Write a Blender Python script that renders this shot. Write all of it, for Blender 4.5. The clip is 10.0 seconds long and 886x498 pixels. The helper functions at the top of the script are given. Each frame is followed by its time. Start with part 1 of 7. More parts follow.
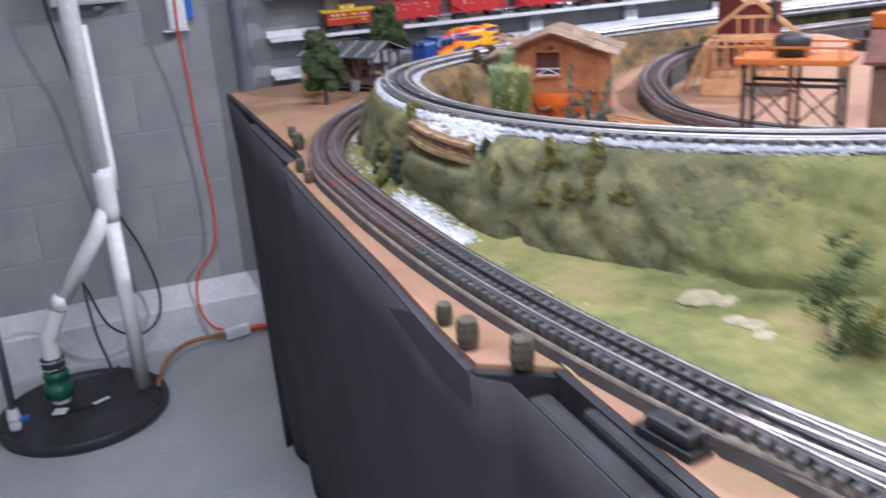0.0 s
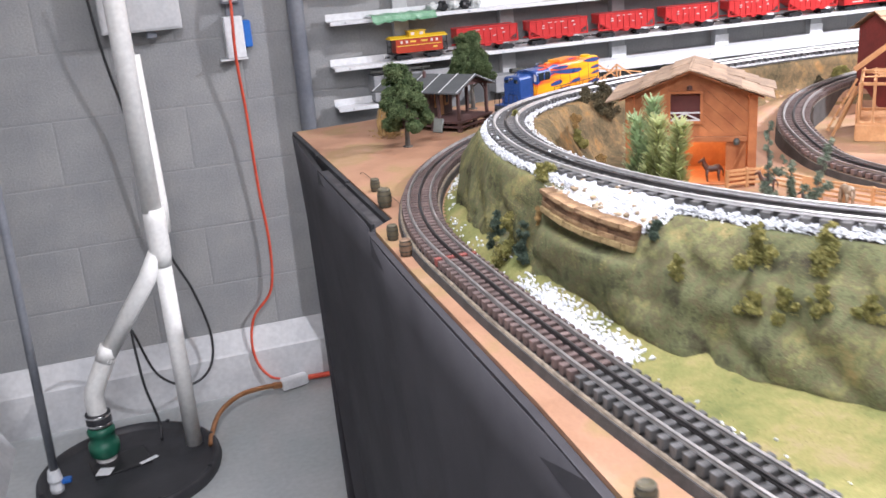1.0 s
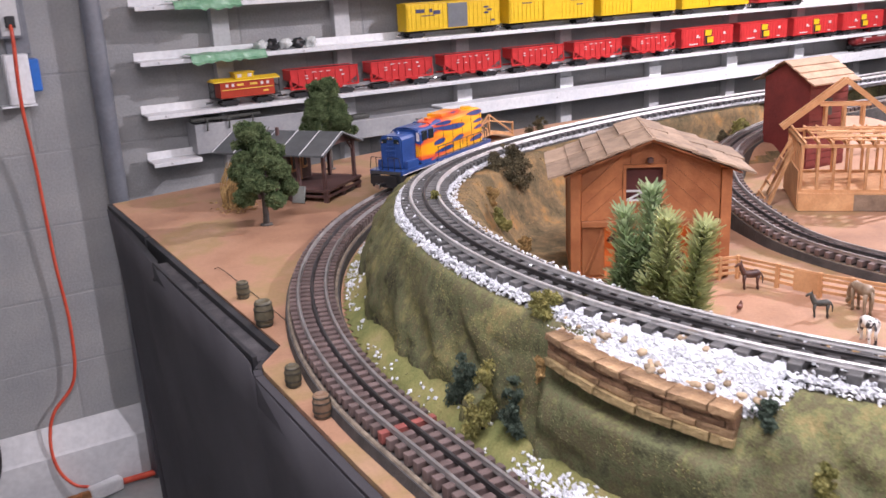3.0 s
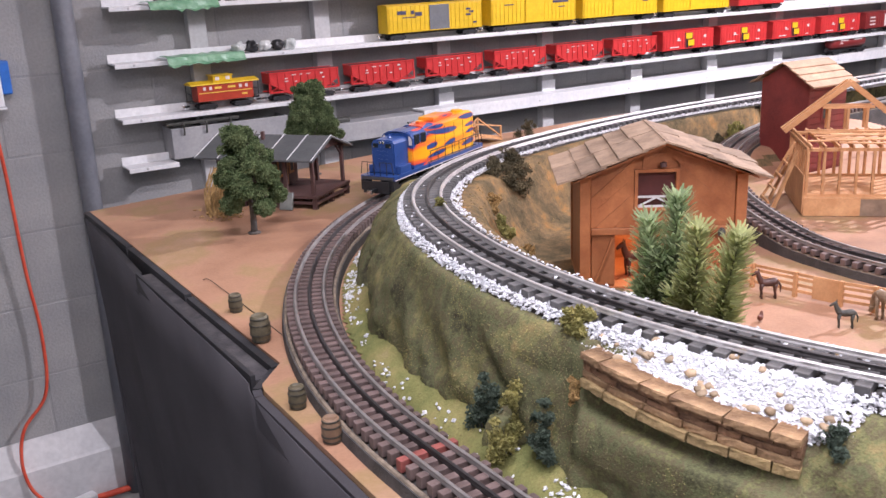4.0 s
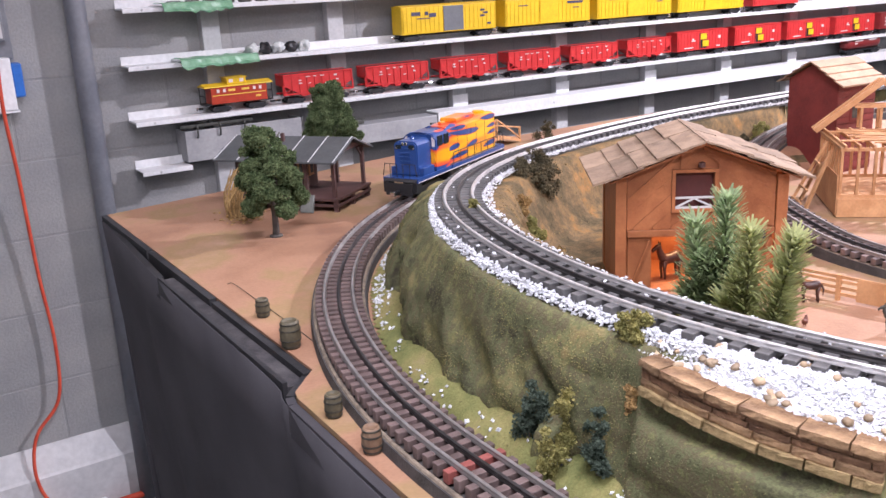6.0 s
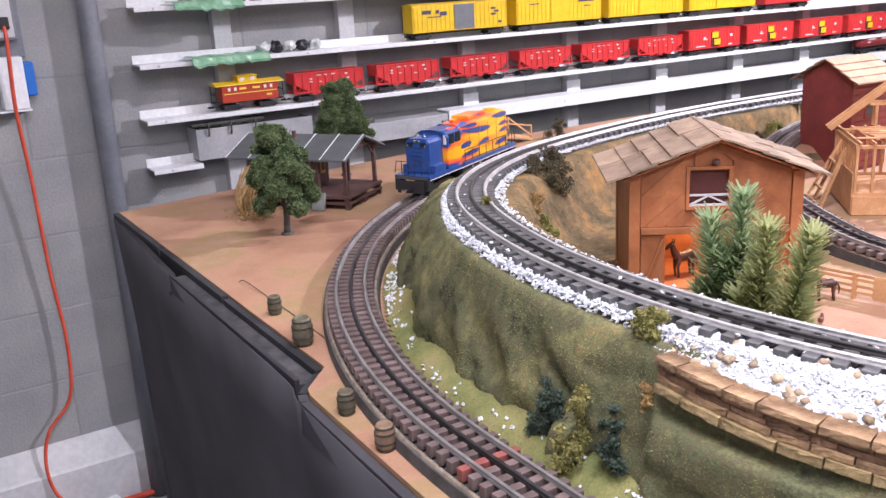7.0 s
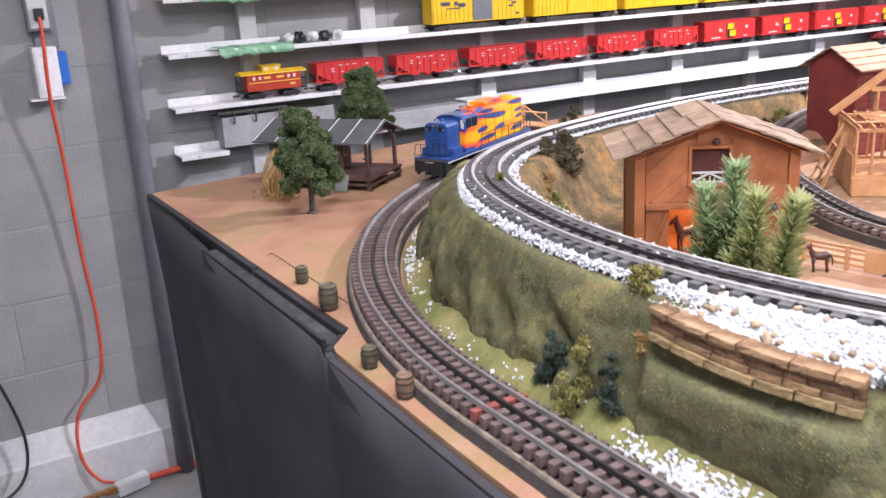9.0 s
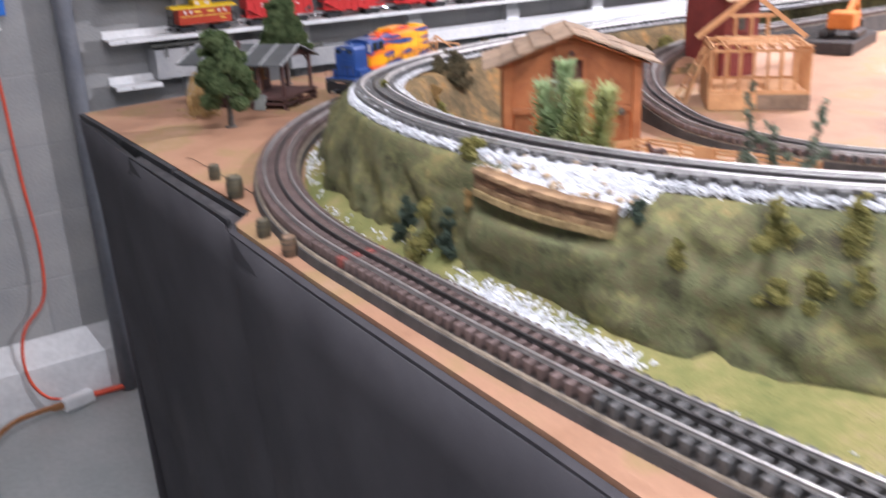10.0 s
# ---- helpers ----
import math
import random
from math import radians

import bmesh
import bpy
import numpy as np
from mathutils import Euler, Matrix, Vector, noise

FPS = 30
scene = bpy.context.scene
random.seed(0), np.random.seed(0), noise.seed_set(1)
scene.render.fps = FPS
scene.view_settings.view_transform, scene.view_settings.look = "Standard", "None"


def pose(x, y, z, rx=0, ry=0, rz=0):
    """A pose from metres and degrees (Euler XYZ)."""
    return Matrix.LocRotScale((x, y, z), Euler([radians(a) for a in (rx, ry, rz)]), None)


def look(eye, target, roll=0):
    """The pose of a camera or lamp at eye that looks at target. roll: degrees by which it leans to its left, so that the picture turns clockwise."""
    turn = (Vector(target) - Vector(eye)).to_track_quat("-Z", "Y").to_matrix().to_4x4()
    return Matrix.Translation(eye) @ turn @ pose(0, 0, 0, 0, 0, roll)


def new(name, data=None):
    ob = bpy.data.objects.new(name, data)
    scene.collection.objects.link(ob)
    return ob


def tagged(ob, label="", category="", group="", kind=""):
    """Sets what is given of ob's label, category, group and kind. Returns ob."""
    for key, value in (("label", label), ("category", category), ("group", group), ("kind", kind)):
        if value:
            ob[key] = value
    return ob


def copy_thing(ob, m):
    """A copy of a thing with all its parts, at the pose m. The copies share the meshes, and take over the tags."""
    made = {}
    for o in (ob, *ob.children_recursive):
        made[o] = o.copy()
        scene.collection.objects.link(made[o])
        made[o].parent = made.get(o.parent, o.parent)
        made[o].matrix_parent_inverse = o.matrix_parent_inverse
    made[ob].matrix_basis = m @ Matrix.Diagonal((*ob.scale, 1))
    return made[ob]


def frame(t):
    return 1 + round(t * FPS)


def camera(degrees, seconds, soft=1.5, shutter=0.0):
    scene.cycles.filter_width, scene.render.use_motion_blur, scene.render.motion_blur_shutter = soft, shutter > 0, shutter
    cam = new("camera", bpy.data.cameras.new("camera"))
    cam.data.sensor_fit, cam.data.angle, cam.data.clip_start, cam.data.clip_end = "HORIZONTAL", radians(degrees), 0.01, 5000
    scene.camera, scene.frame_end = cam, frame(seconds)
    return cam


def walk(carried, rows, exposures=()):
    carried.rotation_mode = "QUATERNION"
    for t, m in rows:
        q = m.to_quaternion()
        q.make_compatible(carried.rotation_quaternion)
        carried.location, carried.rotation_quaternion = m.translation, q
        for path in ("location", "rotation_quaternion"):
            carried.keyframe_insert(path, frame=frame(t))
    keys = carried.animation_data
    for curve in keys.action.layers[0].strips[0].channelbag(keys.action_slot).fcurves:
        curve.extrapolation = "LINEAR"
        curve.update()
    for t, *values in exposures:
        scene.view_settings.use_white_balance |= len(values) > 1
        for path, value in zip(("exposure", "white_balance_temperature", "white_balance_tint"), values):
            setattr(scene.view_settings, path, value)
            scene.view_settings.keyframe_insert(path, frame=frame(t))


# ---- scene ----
cam = camera(51.8, 10.0, 1.5, 0.5)
PATH = [
    (0, (0.447, -0.127, 1.449), (1.099, 1.643, 0.785), -4.0),
    (0.5, (0.468, 0.041, 1.451), (0.99, 1.867, 0.823), -4.5),
    (1, (0.45, 0.185, 1.453), (1.021, 1.999, 0.834), -4.4),
    (1.5, (0.434, 0.304, 1.454), (1.112, 2.078, 0.829), -4.1),
    (2, (0.436, 0.403, 1.455), (1.273, 2.108, 0.829), -3.4),
    (2.5, (0.454, 0.505, 1.456), (1.318, 2.2, 0.838), -3.3),
    (3, (0.462, 0.587, 1.459), (1.439, 2.233, 0.879), -2.7),
    (4.5, (0.452, 0.667, 1.447), (1.49, 2.277, 0.872), -2.5),
    (5, (0.45, 0.68, 1.446), (1.492, 2.289, 0.874), -2.6),
    (5.5, (0.445, 0.689, 1.446), (1.482, 2.302, 0.877), -2.6),
    (7, (0.441, 0.7, 1.441), (1.45, 2.33, 0.874), -2.8),
    (7.5, (0.442, 0.695, 1.441), (1.449, 2.328, 0.874), -2.7),
    (8, (0.445, 0.688, 1.441), (1.451, 2.321, 0.874), -2.7),
    (8.5, (0.432, 0.677, 1.441), (1.429, 2.313, 0.868), -2.8),
    (9, (0.402, 0.634, 1.437), (1.375, 2.284, 0.859), -2.9),
    (9.5, (0.372, 0.534, 1.431), (1.333, 2.184, 0.838), -2.8),
    (10, (0.37, 0.423, 1.416), (1.406, 1.991, 0.73), -2.4),
]
walk(cam, [(t, look(eye, target, roll)) for t, eye, target, roll in PATH],
     [(0, -0.26, 5850, 10), (0.5, 0.24, 6250, 8), (1, 0.25, 6450, 8), (2.5, 0.02, 6650, 14), (3, -0.12, 6650, 16), (5, -0.01, 6480, 17), (7.5, 0.12, 6380, 15), (9, 0.18, 6450, 12), (9.5, 0.25, 6400, 10), (10, -0.02, 6400, 10)])

# ---- light ----
world = bpy.data.worlds.new("room_world")
scene.world = world
world.use_nodes = True
world.node_tree.nodes["Background"].inputs[0].default_value = (0.9, 0.95, 1.0, 1)
world.node_tree.nodes["Background"].inputs[1].default_value = 0.25
scene.view_settings.exposure = 0.0

B = 1.07          # top of the layout table
WALL = 3.28       # face of the shelf wall
LEFT = -0.2       # face of the side wall
CEIL = 2.75
RAIL = B + 0.027  # rail head of the table-level tracks


def unseen_lamp(x, y, length, power, turn=0.0, warm=(0.91, 0.90, 1.0)):
    lamp = bpy.data.lights.new("unseen_ceiling_lamp", "AREA")
    lamp.shape, lamp.size, lamp.size_y = "RECTANGLE", length, min(0.28, length * 0.4)
    lamp.energy, lamp.color = power, warm
    ob = new("unseen_ceiling_lamp", lamp)
    ob.matrix_world = pose(x, y, CEIL - 0.075, 0, 0, turn)
    return ob


# unseen lamps added to balance brightness; only the first follows cast shadows
LIGHTS = [(3.5, 1.3, 0.2, 180), (3.4, 2.3, 1.2, 10), (0.7, 0.9, 1.2, 46), (0.25, -0.6, 1.2, 58), (4.3, -1.8, 1.2, 30), (2.0, -2.3, 1.2, 50)]
for lx, ly, ll, lp in LIGHTS:
    unseen_lamp(lx, ly, ll, lp)


# ---- materials ----
def surf(name, c1, c2, scale=20.0, rough=0.6, bump=0.1, bscale=80.0, metal=0.0, c3=None, spec=0.5, island=0.0, coat=0.0, dist=0.002, stretch=(1, 1, 1), random=0.0):
    m = bpy.data.materials.new(name)
    m.use_nodes = True
    nt = m.node_tree
    n, l = nt.nodes, nt.links
    bs = n["Principled BSDF"]
    bs.inputs["Roughness"].default_value = rough
    bs.inputs["Metallic"].default_value = metal
    bs.inputs["Specular IOR Level"].default_value = spec
    bs.inputs["Coat Weight"].default_value = coat
    tc = n.new("ShaderNodeTexCoord")
    mp = n.new("ShaderNodeMapping")
    mp.inputs["Scale"].default_value = stretch
    l.new(tc.outputs["Object"], mp.inputs["Vector"])
    big = n.new("ShaderNodeTexNoise")
    big.inputs["Scale"].default_value = scale
    big.inputs["Detail"].default_value = 5.0
    big.inputs["Roughness"].default_value = 0.6
    l.new(mp.outputs["Vector"], big.inputs["Vector"])
    ramp = n.new("ShaderNodeValToRGB")
    ramp.color_ramp.elements[0].position, ramp.color_ramp.elements[1].position = 0.36, 0.66
    ramp.color_ramp.elements[0].color = (*c1, 1)
    ramp.color_ramp.elements[1].color = (*c2, 1)
    if c3:
        e = ramp.color_ramp.elements.new(0.52)
        e.color = (*c3, 1)
    l.new(big.outputs["Fac"], ramp.inputs["Fac"])
    fine = n.new("ShaderNodeTexNoise")
    fine.inputs["Scale"].default_value = bscale
    fine.inputs["Detail"].default_value = 4.0
    l.new(mp.outputs["Vector"], fine.inputs["Vector"])
    hsv = n.new("ShaderNodeHueSaturation")
    mr = n.new("ShaderNodeMapRange")
    mr.inputs["To Min"].default_value, mr.inputs["To Max"].default_value = 0.82, 1.18
    l.new(fine.outputs["Fac"], mr.inputs["Value"])
    val = mr.outputs["Result"]
    if island or random:
        src = n.new("ShaderNodeNewGeometry").outputs["Random Per Island"] if island else n.new("ShaderNodeObjectInfo").outputs["Random"]
        k = island or random
        m2 = n.new("ShaderNodeMapRange")
        m2.inputs["To Min"].default_value, m2.inputs["To Max"].default_value = 1 - k, 1 + k
        l.new(src, m2.inputs["Value"])
        mul = n.new("ShaderNodeMath")
        mul.operation = "MULTIPLY"
        l.new(val, mul.inputs[0])
        l.new(m2.outputs["Result"], mul.inputs[1])
        val = mul.outputs["Value"]
    l.new(val, hsv.inputs["Value"])
    l.new(ramp.outputs["Color"], hsv.inputs["Color"])
    l.new(hsv.outputs["Color"], bs.inputs["Base Color"])
    rr = n.new("ShaderNodeMapRange")
    rr.inputs["To Min"].default_value, rr.inputs["To Max"].default_value = max(rough - 0.08, 0.02), min(rough + 0.1, 1)
    l.new(big.outputs["Fac"], rr.inputs["Value"])
    l.new(rr.outputs["Result"], bs.inputs["Roughness"])
    if bump:
        bp = n.new("ShaderNodeBump")
        bp.inputs["Strength"].default_value = bump
        bp.inputs["Distance"].default_value = dist
        l.new(fine.outputs["Fac"], bp.inputs["Height"])
        l.new(bp.outputs["Normal"], bs.inputs["Normal"])
    return m


def plain(name, c, rough=0.5, metal=0.0, coat=0.0):
    k = lambda f: tuple(min(v * f, 1) for v in c)
    return surf(name, k(0.9), k(1.08), 30, rough, 0.03, 200, metal, coat=coat)


def restop(m, stops):
    """Give a material's patches these colours, from (place on the ramp, colour) pairs."""
    ramp = [q for q in m.node_tree.nodes if q.bl_idname == "ShaderNodeValToRGB"][0].color_ramp
    while len(ramp.elements) > 1:
        ramp.elements.remove(ramp.elements[-1])
    ramp.elements[0].position, ramp.elements[0].color = stops[0][0], (*stops[0][1], 1)
    for k, c in stops[1:]:
        ramp.elements.new(k).color = (*c, 1)
    return m


def turf(name, stops, scale):
    """Ground foam glued on plaster: patches of several colours with a fine grain."""
    m = surf(name, stops[0][1], stops[-1][1], scale, 0.95, 0.5, 520, spec=0.06, dist=0.002)
    restop(m, stops)
    for q in m.node_tree.nodes:
        if q.bl_idname == "ShaderNodeTexNoise" and q.inputs["Scale"].default_value == scale:
            q.inputs["Detail"].default_value = 9.0
            q.inputs["Roughness"].default_value = 0.76
        if q.bl_idname == "ShaderNodeMapRange" and abs(q.inputs["To Max"].default_value - 1.18) < 1e-4:
            q.inputs["To Min"].default_value, q.inputs["To Max"].default_value = 0.66, 1.34
    return m


BLOCK = surf("painted_block", (0.245, 0.25, 0.255), (0.315, 0.314, 0.308), 4.5, 0.5, 0.5, 140, dist=0.003, random=0.015)
MORTAR = surf("painted_mortar", (0.245, 0.25, 0.255), (0.295, 0.295, 0.29), 8, 0.6, 0.4, 150)
FLOOR = surf("grey_floor_paint", (0.36, 0.39, 0.39), (0.45, 0.475, 0.47), 2.2, 0.32, 0.12, 60, c3=(0.41, 0.43, 0.43))
CURB = surf("white_curb_paint", (0.46, 0.465, 0.475), (0.60, 0.60, 0.60), 6, 0.5, 0.3, 60)
CEILM = surf("ceiling_tile", (0.7, 0.7, 0.69), (0.78, 0.78, 0.77), 10, 0.8, 0.3, 200)
FABRIC = surf("black_cloth", (0.046, 0.044, 0.049), (0.068, 0.065, 0.071), 6, 0.9, 0.25, 600, spec=0.2)
BLACK = surf("black_foam", (0.015, 0.015, 0.017), (0.03, 0.03, 0.033), 20, 0.7, 0.3, 200)
BOARD = restop(surf("painted_tan_board", (0.4, 0.2, 0.12), (0.5, 0.3, 0.2), 5.5, 0.6, 0.2, 260), ((0.32, (0.235, 0.122, 0.075)), (0.43, (0.315, 0.17, 0.102)), (0.51, (0.36, 0.20, 0.124)), (0.58, (0.30, 0.195, 0.094)), (0.68, (0.39, 0.235, 0.155))))
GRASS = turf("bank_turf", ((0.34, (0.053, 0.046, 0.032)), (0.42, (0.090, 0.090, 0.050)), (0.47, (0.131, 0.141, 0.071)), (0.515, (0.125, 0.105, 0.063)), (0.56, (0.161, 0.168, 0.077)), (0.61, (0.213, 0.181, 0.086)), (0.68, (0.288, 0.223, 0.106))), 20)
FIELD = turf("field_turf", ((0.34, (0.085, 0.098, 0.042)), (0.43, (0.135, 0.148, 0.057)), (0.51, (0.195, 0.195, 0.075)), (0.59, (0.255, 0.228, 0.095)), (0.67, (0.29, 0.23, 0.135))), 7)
DRYBANK = turf("dry_bank_turf", ((0.34, (0.055, 0.042, 0.026)), (0.43, (0.105, 0.082, 0.046)), (0.50, (0.155, 0.108, 0.06)), (0.56, (0.21, 0.14, 0.07)), (0.61, (0.29, 0.155, 0.06)), (0.68, (0.33, 0.20, 0.11))), 17)
RAILM = surf("steel_rail", (0.70, 0.68, 0.665), (0.86, 0.845, 0.83), 30, 0.36, 0.05, 200, metal=0.75)
RAILB = surf("dull_rail", (0.38, 0.365, 0.355), (0.55, 0.53, 0.515), 30, 0.36, 0.05, 200, metal=0.75)
RAILD = surf("blackened_rail", (0.03, 0.028, 0.028), (0.06, 0.055, 0.055), 30, 0.4, 0.1, 200, metal=0.3)
TIE = surf("brown_plastic_tie", (0.10, 0.07, 0.064), (0.17, 0.12, 0.11), 60, 0.6, 0.3, 300, random=0.2)
TIERED = surf("red_brown_tie", (0.22, 0.06, 0.05), (0.30, 0.09, 0.075), 60, 0.6, 0.3, 300)
TIEG = surf("grey_tie", (0.06, 0.059, 0.06), (0.12, 0.117, 0.115), 60, 0.6, 0.3, 300, random=0.2)
ROADBED = surf("dark_roadbed", (0.042, 0.039, 0.038), (0.078, 0.071, 0.068), 40, 0.85, 0.6, 400)
WHITE = surf("white_painted_metal", (0.64, 0.65, 0.66), (0.74, 0.74, 0.74), 8, 0.4, 0.05, 100)
BAREWOOD = surf("pale_bare_wood", (0.38, 0.27, 0.12), (0.50, 0.38, 0.19), 60, 0.6, 0.1, 300)
# the light that falls into the edge channel is put into this colour
LITCHAN = surf("lightened_black_channel", (0.045, 0.043, 0.047), (0.095, 0.09, 0.092), 40, 0.85, 0.3, 300, spec=0.2)
STRIP = surf("grey_painted_strip", (0.42, 0.425, 0.43), (0.5, 0.5, 0.5), 8, 0.5, 0.1, 120)
STONE = surf("white_chip_stone", (0.52, 0.535, 0.56), (0.68, 0.69, 0.715), 60, 0.75, 0.4, 400, island=0.24)
SANDBED = surf("sandy_grey_ballast", (0.13, 0.105, 0.08), (0.28, 0.225, 0.165), 90, 0.9, 0.7, 500)
PEBBLE = surf("tan_pebble", (0.24, 0.17, 0.10), (0.42, 0.32, 0.21), 50, 0.6, 0.3, 300, island=0.35)


# ---- mesh helpers ----
def mesh_from(bm, name):
    me = bpy.data.meshes.new(name)
    bm.normal_update()
    bm.to_mesh(me)
    bm.free()
    return me


def part(name, bm, material, parent, label="", smooth=False):
    me = mesh_from(bm, name)
    me.materials.append(material)
    if smooth:
        me.shade_smooth()
    ob = new(name, me)
    ob.parent = parent
    if label:
        ob["label"] = label
    return ob


def thing(name, label, category, group="", kind="", at=None):
    ob = new(name)
    ob.empty_display_size = 0.02
    if at is not None:
        ob.matrix_world = at
    return tagged(ob, label, category, group, kind)


def solo(name, bm, material, label, category, group="", kind="", smooth=False):
    return tagged(part(name, bm, material, None, "", smooth), label, category, group, kind)


def box(bm, x0, x1, y0, y1, z0, z1, m=None, bevel=0.0):
    vs = [bm.verts.new(p) for p in ((x0, y0, z0), (x1, y0, z0), (x1, y1, z0), (x0, y1, z0), (x0, y0, z1), (x1, y0, z1), (x1, y1, z1), (x0, y1, z1))]
    fs = [bm.faces.new([vs[i] for i in f]) for f in ((3, 2, 1, 0), (4, 5, 6, 7), (0, 1, 5, 4), (1, 2, 6, 5), (2, 3, 7, 6), (3, 0, 4, 7))]
    if bevel:
        es = list({e for f in fs for e in f.edges})
        r = bmesh.ops.bevel(bm, geom=es, offset=bevel, segments=2, affect="EDGES", profile=0.5)
        vs = list({v for f in r["faces"] for v in f.verts} | {v for v in vs if v.is_valid})
    if m is not None:
        bmesh.ops.transform(bm, matrix=m, verts=vs)
    return bm


def cbox(x0, x1, y0, y1, z0, z1, m=None, bevel=0.0):
    return box(bmesh.new(), x0, x1, y0, y1, z0, z1, m, bevel)


def beam(bm, a, b, w, h=None, up=(0, 0, 1)):
    """A bar of section w x h from a to b."""
    a, b = Vector(a), Vector(b)
    h = h or w
    d = (b - a).normalized()
    side = d.cross(Vector(up))
    if side.length < 1e-4:
        side = d.cross(Vector((0, 1, 0)))
    side.normalize()
    u = side.cross(d)
    vs = []
    for p in (a, b):
        for s, t in ((-1, -1), (1, -1), (1, 1), (-1, 1)):
            vs.append(bm.verts.new(p + side * (s * w / 2) + u * (t * h / 2)))
    for f in ((3, 2, 1, 0), (4, 5, 6, 7), (0, 1, 5, 4), (1, 2, 6, 5), (2, 3, 7, 6), (3, 0, 4, 7)):
        bm.faces.new([vs[i] for i in f])
    return bm


def lathe(bm, profile, seg=20, m=None):
    """Rings of (radius, z) about the z axis, closed at both ends."""
    rings = []
    for r, zz in profile:
        rings.append([bm.verts.new((r * math.cos(2 * math.pi * k / seg), r * math.sin(2 * math.pi * k / seg), zz)) for k in range(seg)])
    for a, b in zip(rings, rings[1:]):
        for k in range(seg):
            bm.faces.new((a[k], a[(k + 1) % seg], b[(k + 1) % seg], b[k]))
    bm.faces.new(rings[0][::-1])
    bm.faces.new(rings[-1])
    if m is not None:
        bmesh.ops.transform(bm, matrix=m, verts=[v for r in rings for v in r])
    return bm


def smooth_line(pts, steps=8):
    """A Catmull-Rom line through pts."""
    p = [Vector(q) for q in pts]
    p = [2 * p[0] - p[1]] + p + [2 * p[-1] - p[-2]]
    out = []
    for i in range(1, len(p) - 2):
        for s in range(steps):
            t = s / steps
            out.append(0.5 * (2 * p[i] + (p[i + 1] - p[i - 1]) * t + (2 * p[i - 1] - 5 * p[i] + 4 * p[i + 1] - p[i + 2]) * t * t + (3 * p[i] - p[i - 1] - 3 * p[i + 1] + p[i + 2]) * t ** 3))
    out.append(p[-2])
    return out


def tube(bm, pts, r, seg=10):
    """A round tube along pts; r is a number or one number for each point."""
    pts = [Vector(p) for p in pts]
    rs = r if isinstance(r, (list, tuple)) else [r] * len(pts)
    rings = []
    ref = Vector((0.31, 0.17, 0.93)).normalized()
    for i, p in enumerate(pts):
        d = (pts[min(i + 1, len(pts) - 1)] - pts[max(i - 1, 0)]).normalized()
        s = d.cross(ref).normalized()
        u = s.cross(d)
        rings.append([bm.verts.new(p + (s * math.cos(2 * math.pi * k / seg) + u * math.sin(2 * math.pi * k / seg)) * rs[i]) for k in range(seg)])
    for a, b in zip(rings, rings[1:]):
        for k in range(seg):
            bm.faces.new((a[k], b[k], b[(k + 1) % seg], a[(k + 1) % seg]))
    bm.faces.new(rings[0])
    bm.faces.new(rings[-1][::-1])
    return bm


def prism(bm, outline, y0, y1, m=None):
    """An outline in x, z pushed from y0 to y1."""
    a = [bm.verts.new((x, y0, zz)) for x, zz in outline]
    b = [bm.verts.new((x, y1, zz)) for x, zz in outline]
    n = len(a)
    bm.faces.new(a[::-1])
    bm.faces.new(b)
    for k in range(n):
        bm.faces.new((a[k], a[(k + 1) % n], b[(k + 1) % n], b[k]))
    bmesh.ops.recalc_face_normals(bm, faces=bm.faces)
    if m is not None:
        bmesh.ops.transform(bm, matrix=m, verts=a + b)
    return bm


def chips(points, size, rng, squash=0.7):
    """Small broken stones at points, as one mesh."""
    base = [(1, 0, 0), (-1, 0, 0), (0, 1, 0), (0, -1, 0), (0, 0, 1), (0, 0, -1)]
    tri = [(0, 2, 4), (2, 1, 4), (1, 3, 4), (3, 0, 4), (2, 0, 5), (1, 2, 5), (3, 1, 5), (0, 3, 5)]
    vs, fs = [], []
    for p in points:
        s = size * rng.uniform(0.55, 1.35)
        q = Euler((rng.uniform(-0.6, 0.6), rng.uniform(-0.6, 0.6), rng.uniform(0, 6.28))).to_matrix()
        sc = Vector((s * rng.uniform(0.7, 1.3), s * rng.uniform(0.6, 1.0), s * squash * rng.uniform(0.6, 1.1)))
        k = len(vs)
        for b in base:
            w = Vector((b[0] * sc.x, b[1] * sc.y, b[2] * sc.z)) * rng.uniform(0.75, 1.2)
            vs.append(tuple(Vector(p) + q @ w))
        fs += [(k + a, k + b, k + c) for a, b, c in tri]
    me = bpy.data.meshes.new("chips")
    me.from_pydata(vs, [], fs)
    return me


def round_stones(points, size, rng, squash=0.6):
    """Rounded uneven pebbles at points, as one mesh."""
    ball = bmesh.new()
    bmesh.ops.create_icosphere(ball, subdivisions=2, radius=1)
    ball.verts.ensure_lookup_table()
    base = [v.co.copy() for v in ball.verts]
    tri = [[v.index for v in f.verts] for f in ball.faces]
    ball.free()
    vs, fs = [], []
    for n, p in enumerate(points):
        s = size * rng.uniform(0.6, 1.3)
        q = Euler((rng.uniform(-0.3, 0.3), rng.uniform(-0.3, 0.3), rng.uniform(0, 6.28))).to_matrix()
        sc = Vector((s * rng.uniform(0.8, 1.3), s * rng.uniform(0.7, 1.0), s * squash))
        k = len(vs)
        for b in base:
            f = 1 + 0.3 * noise.noise(b * 1.4 + Vector((n * 7.3, 0, 0)))
            vs.append(tuple(Vector(p) + q @ Vector((b.x * sc.x * f, b.y * sc.y * f, b.z * sc.z * f))))
        fs += [[k + a for a in t] for t in tri]
    me = bpy.data.meshes.new("round_stones")
    me.from_pydata(vs, [], fs)
    me.shade_smooth()
    return me


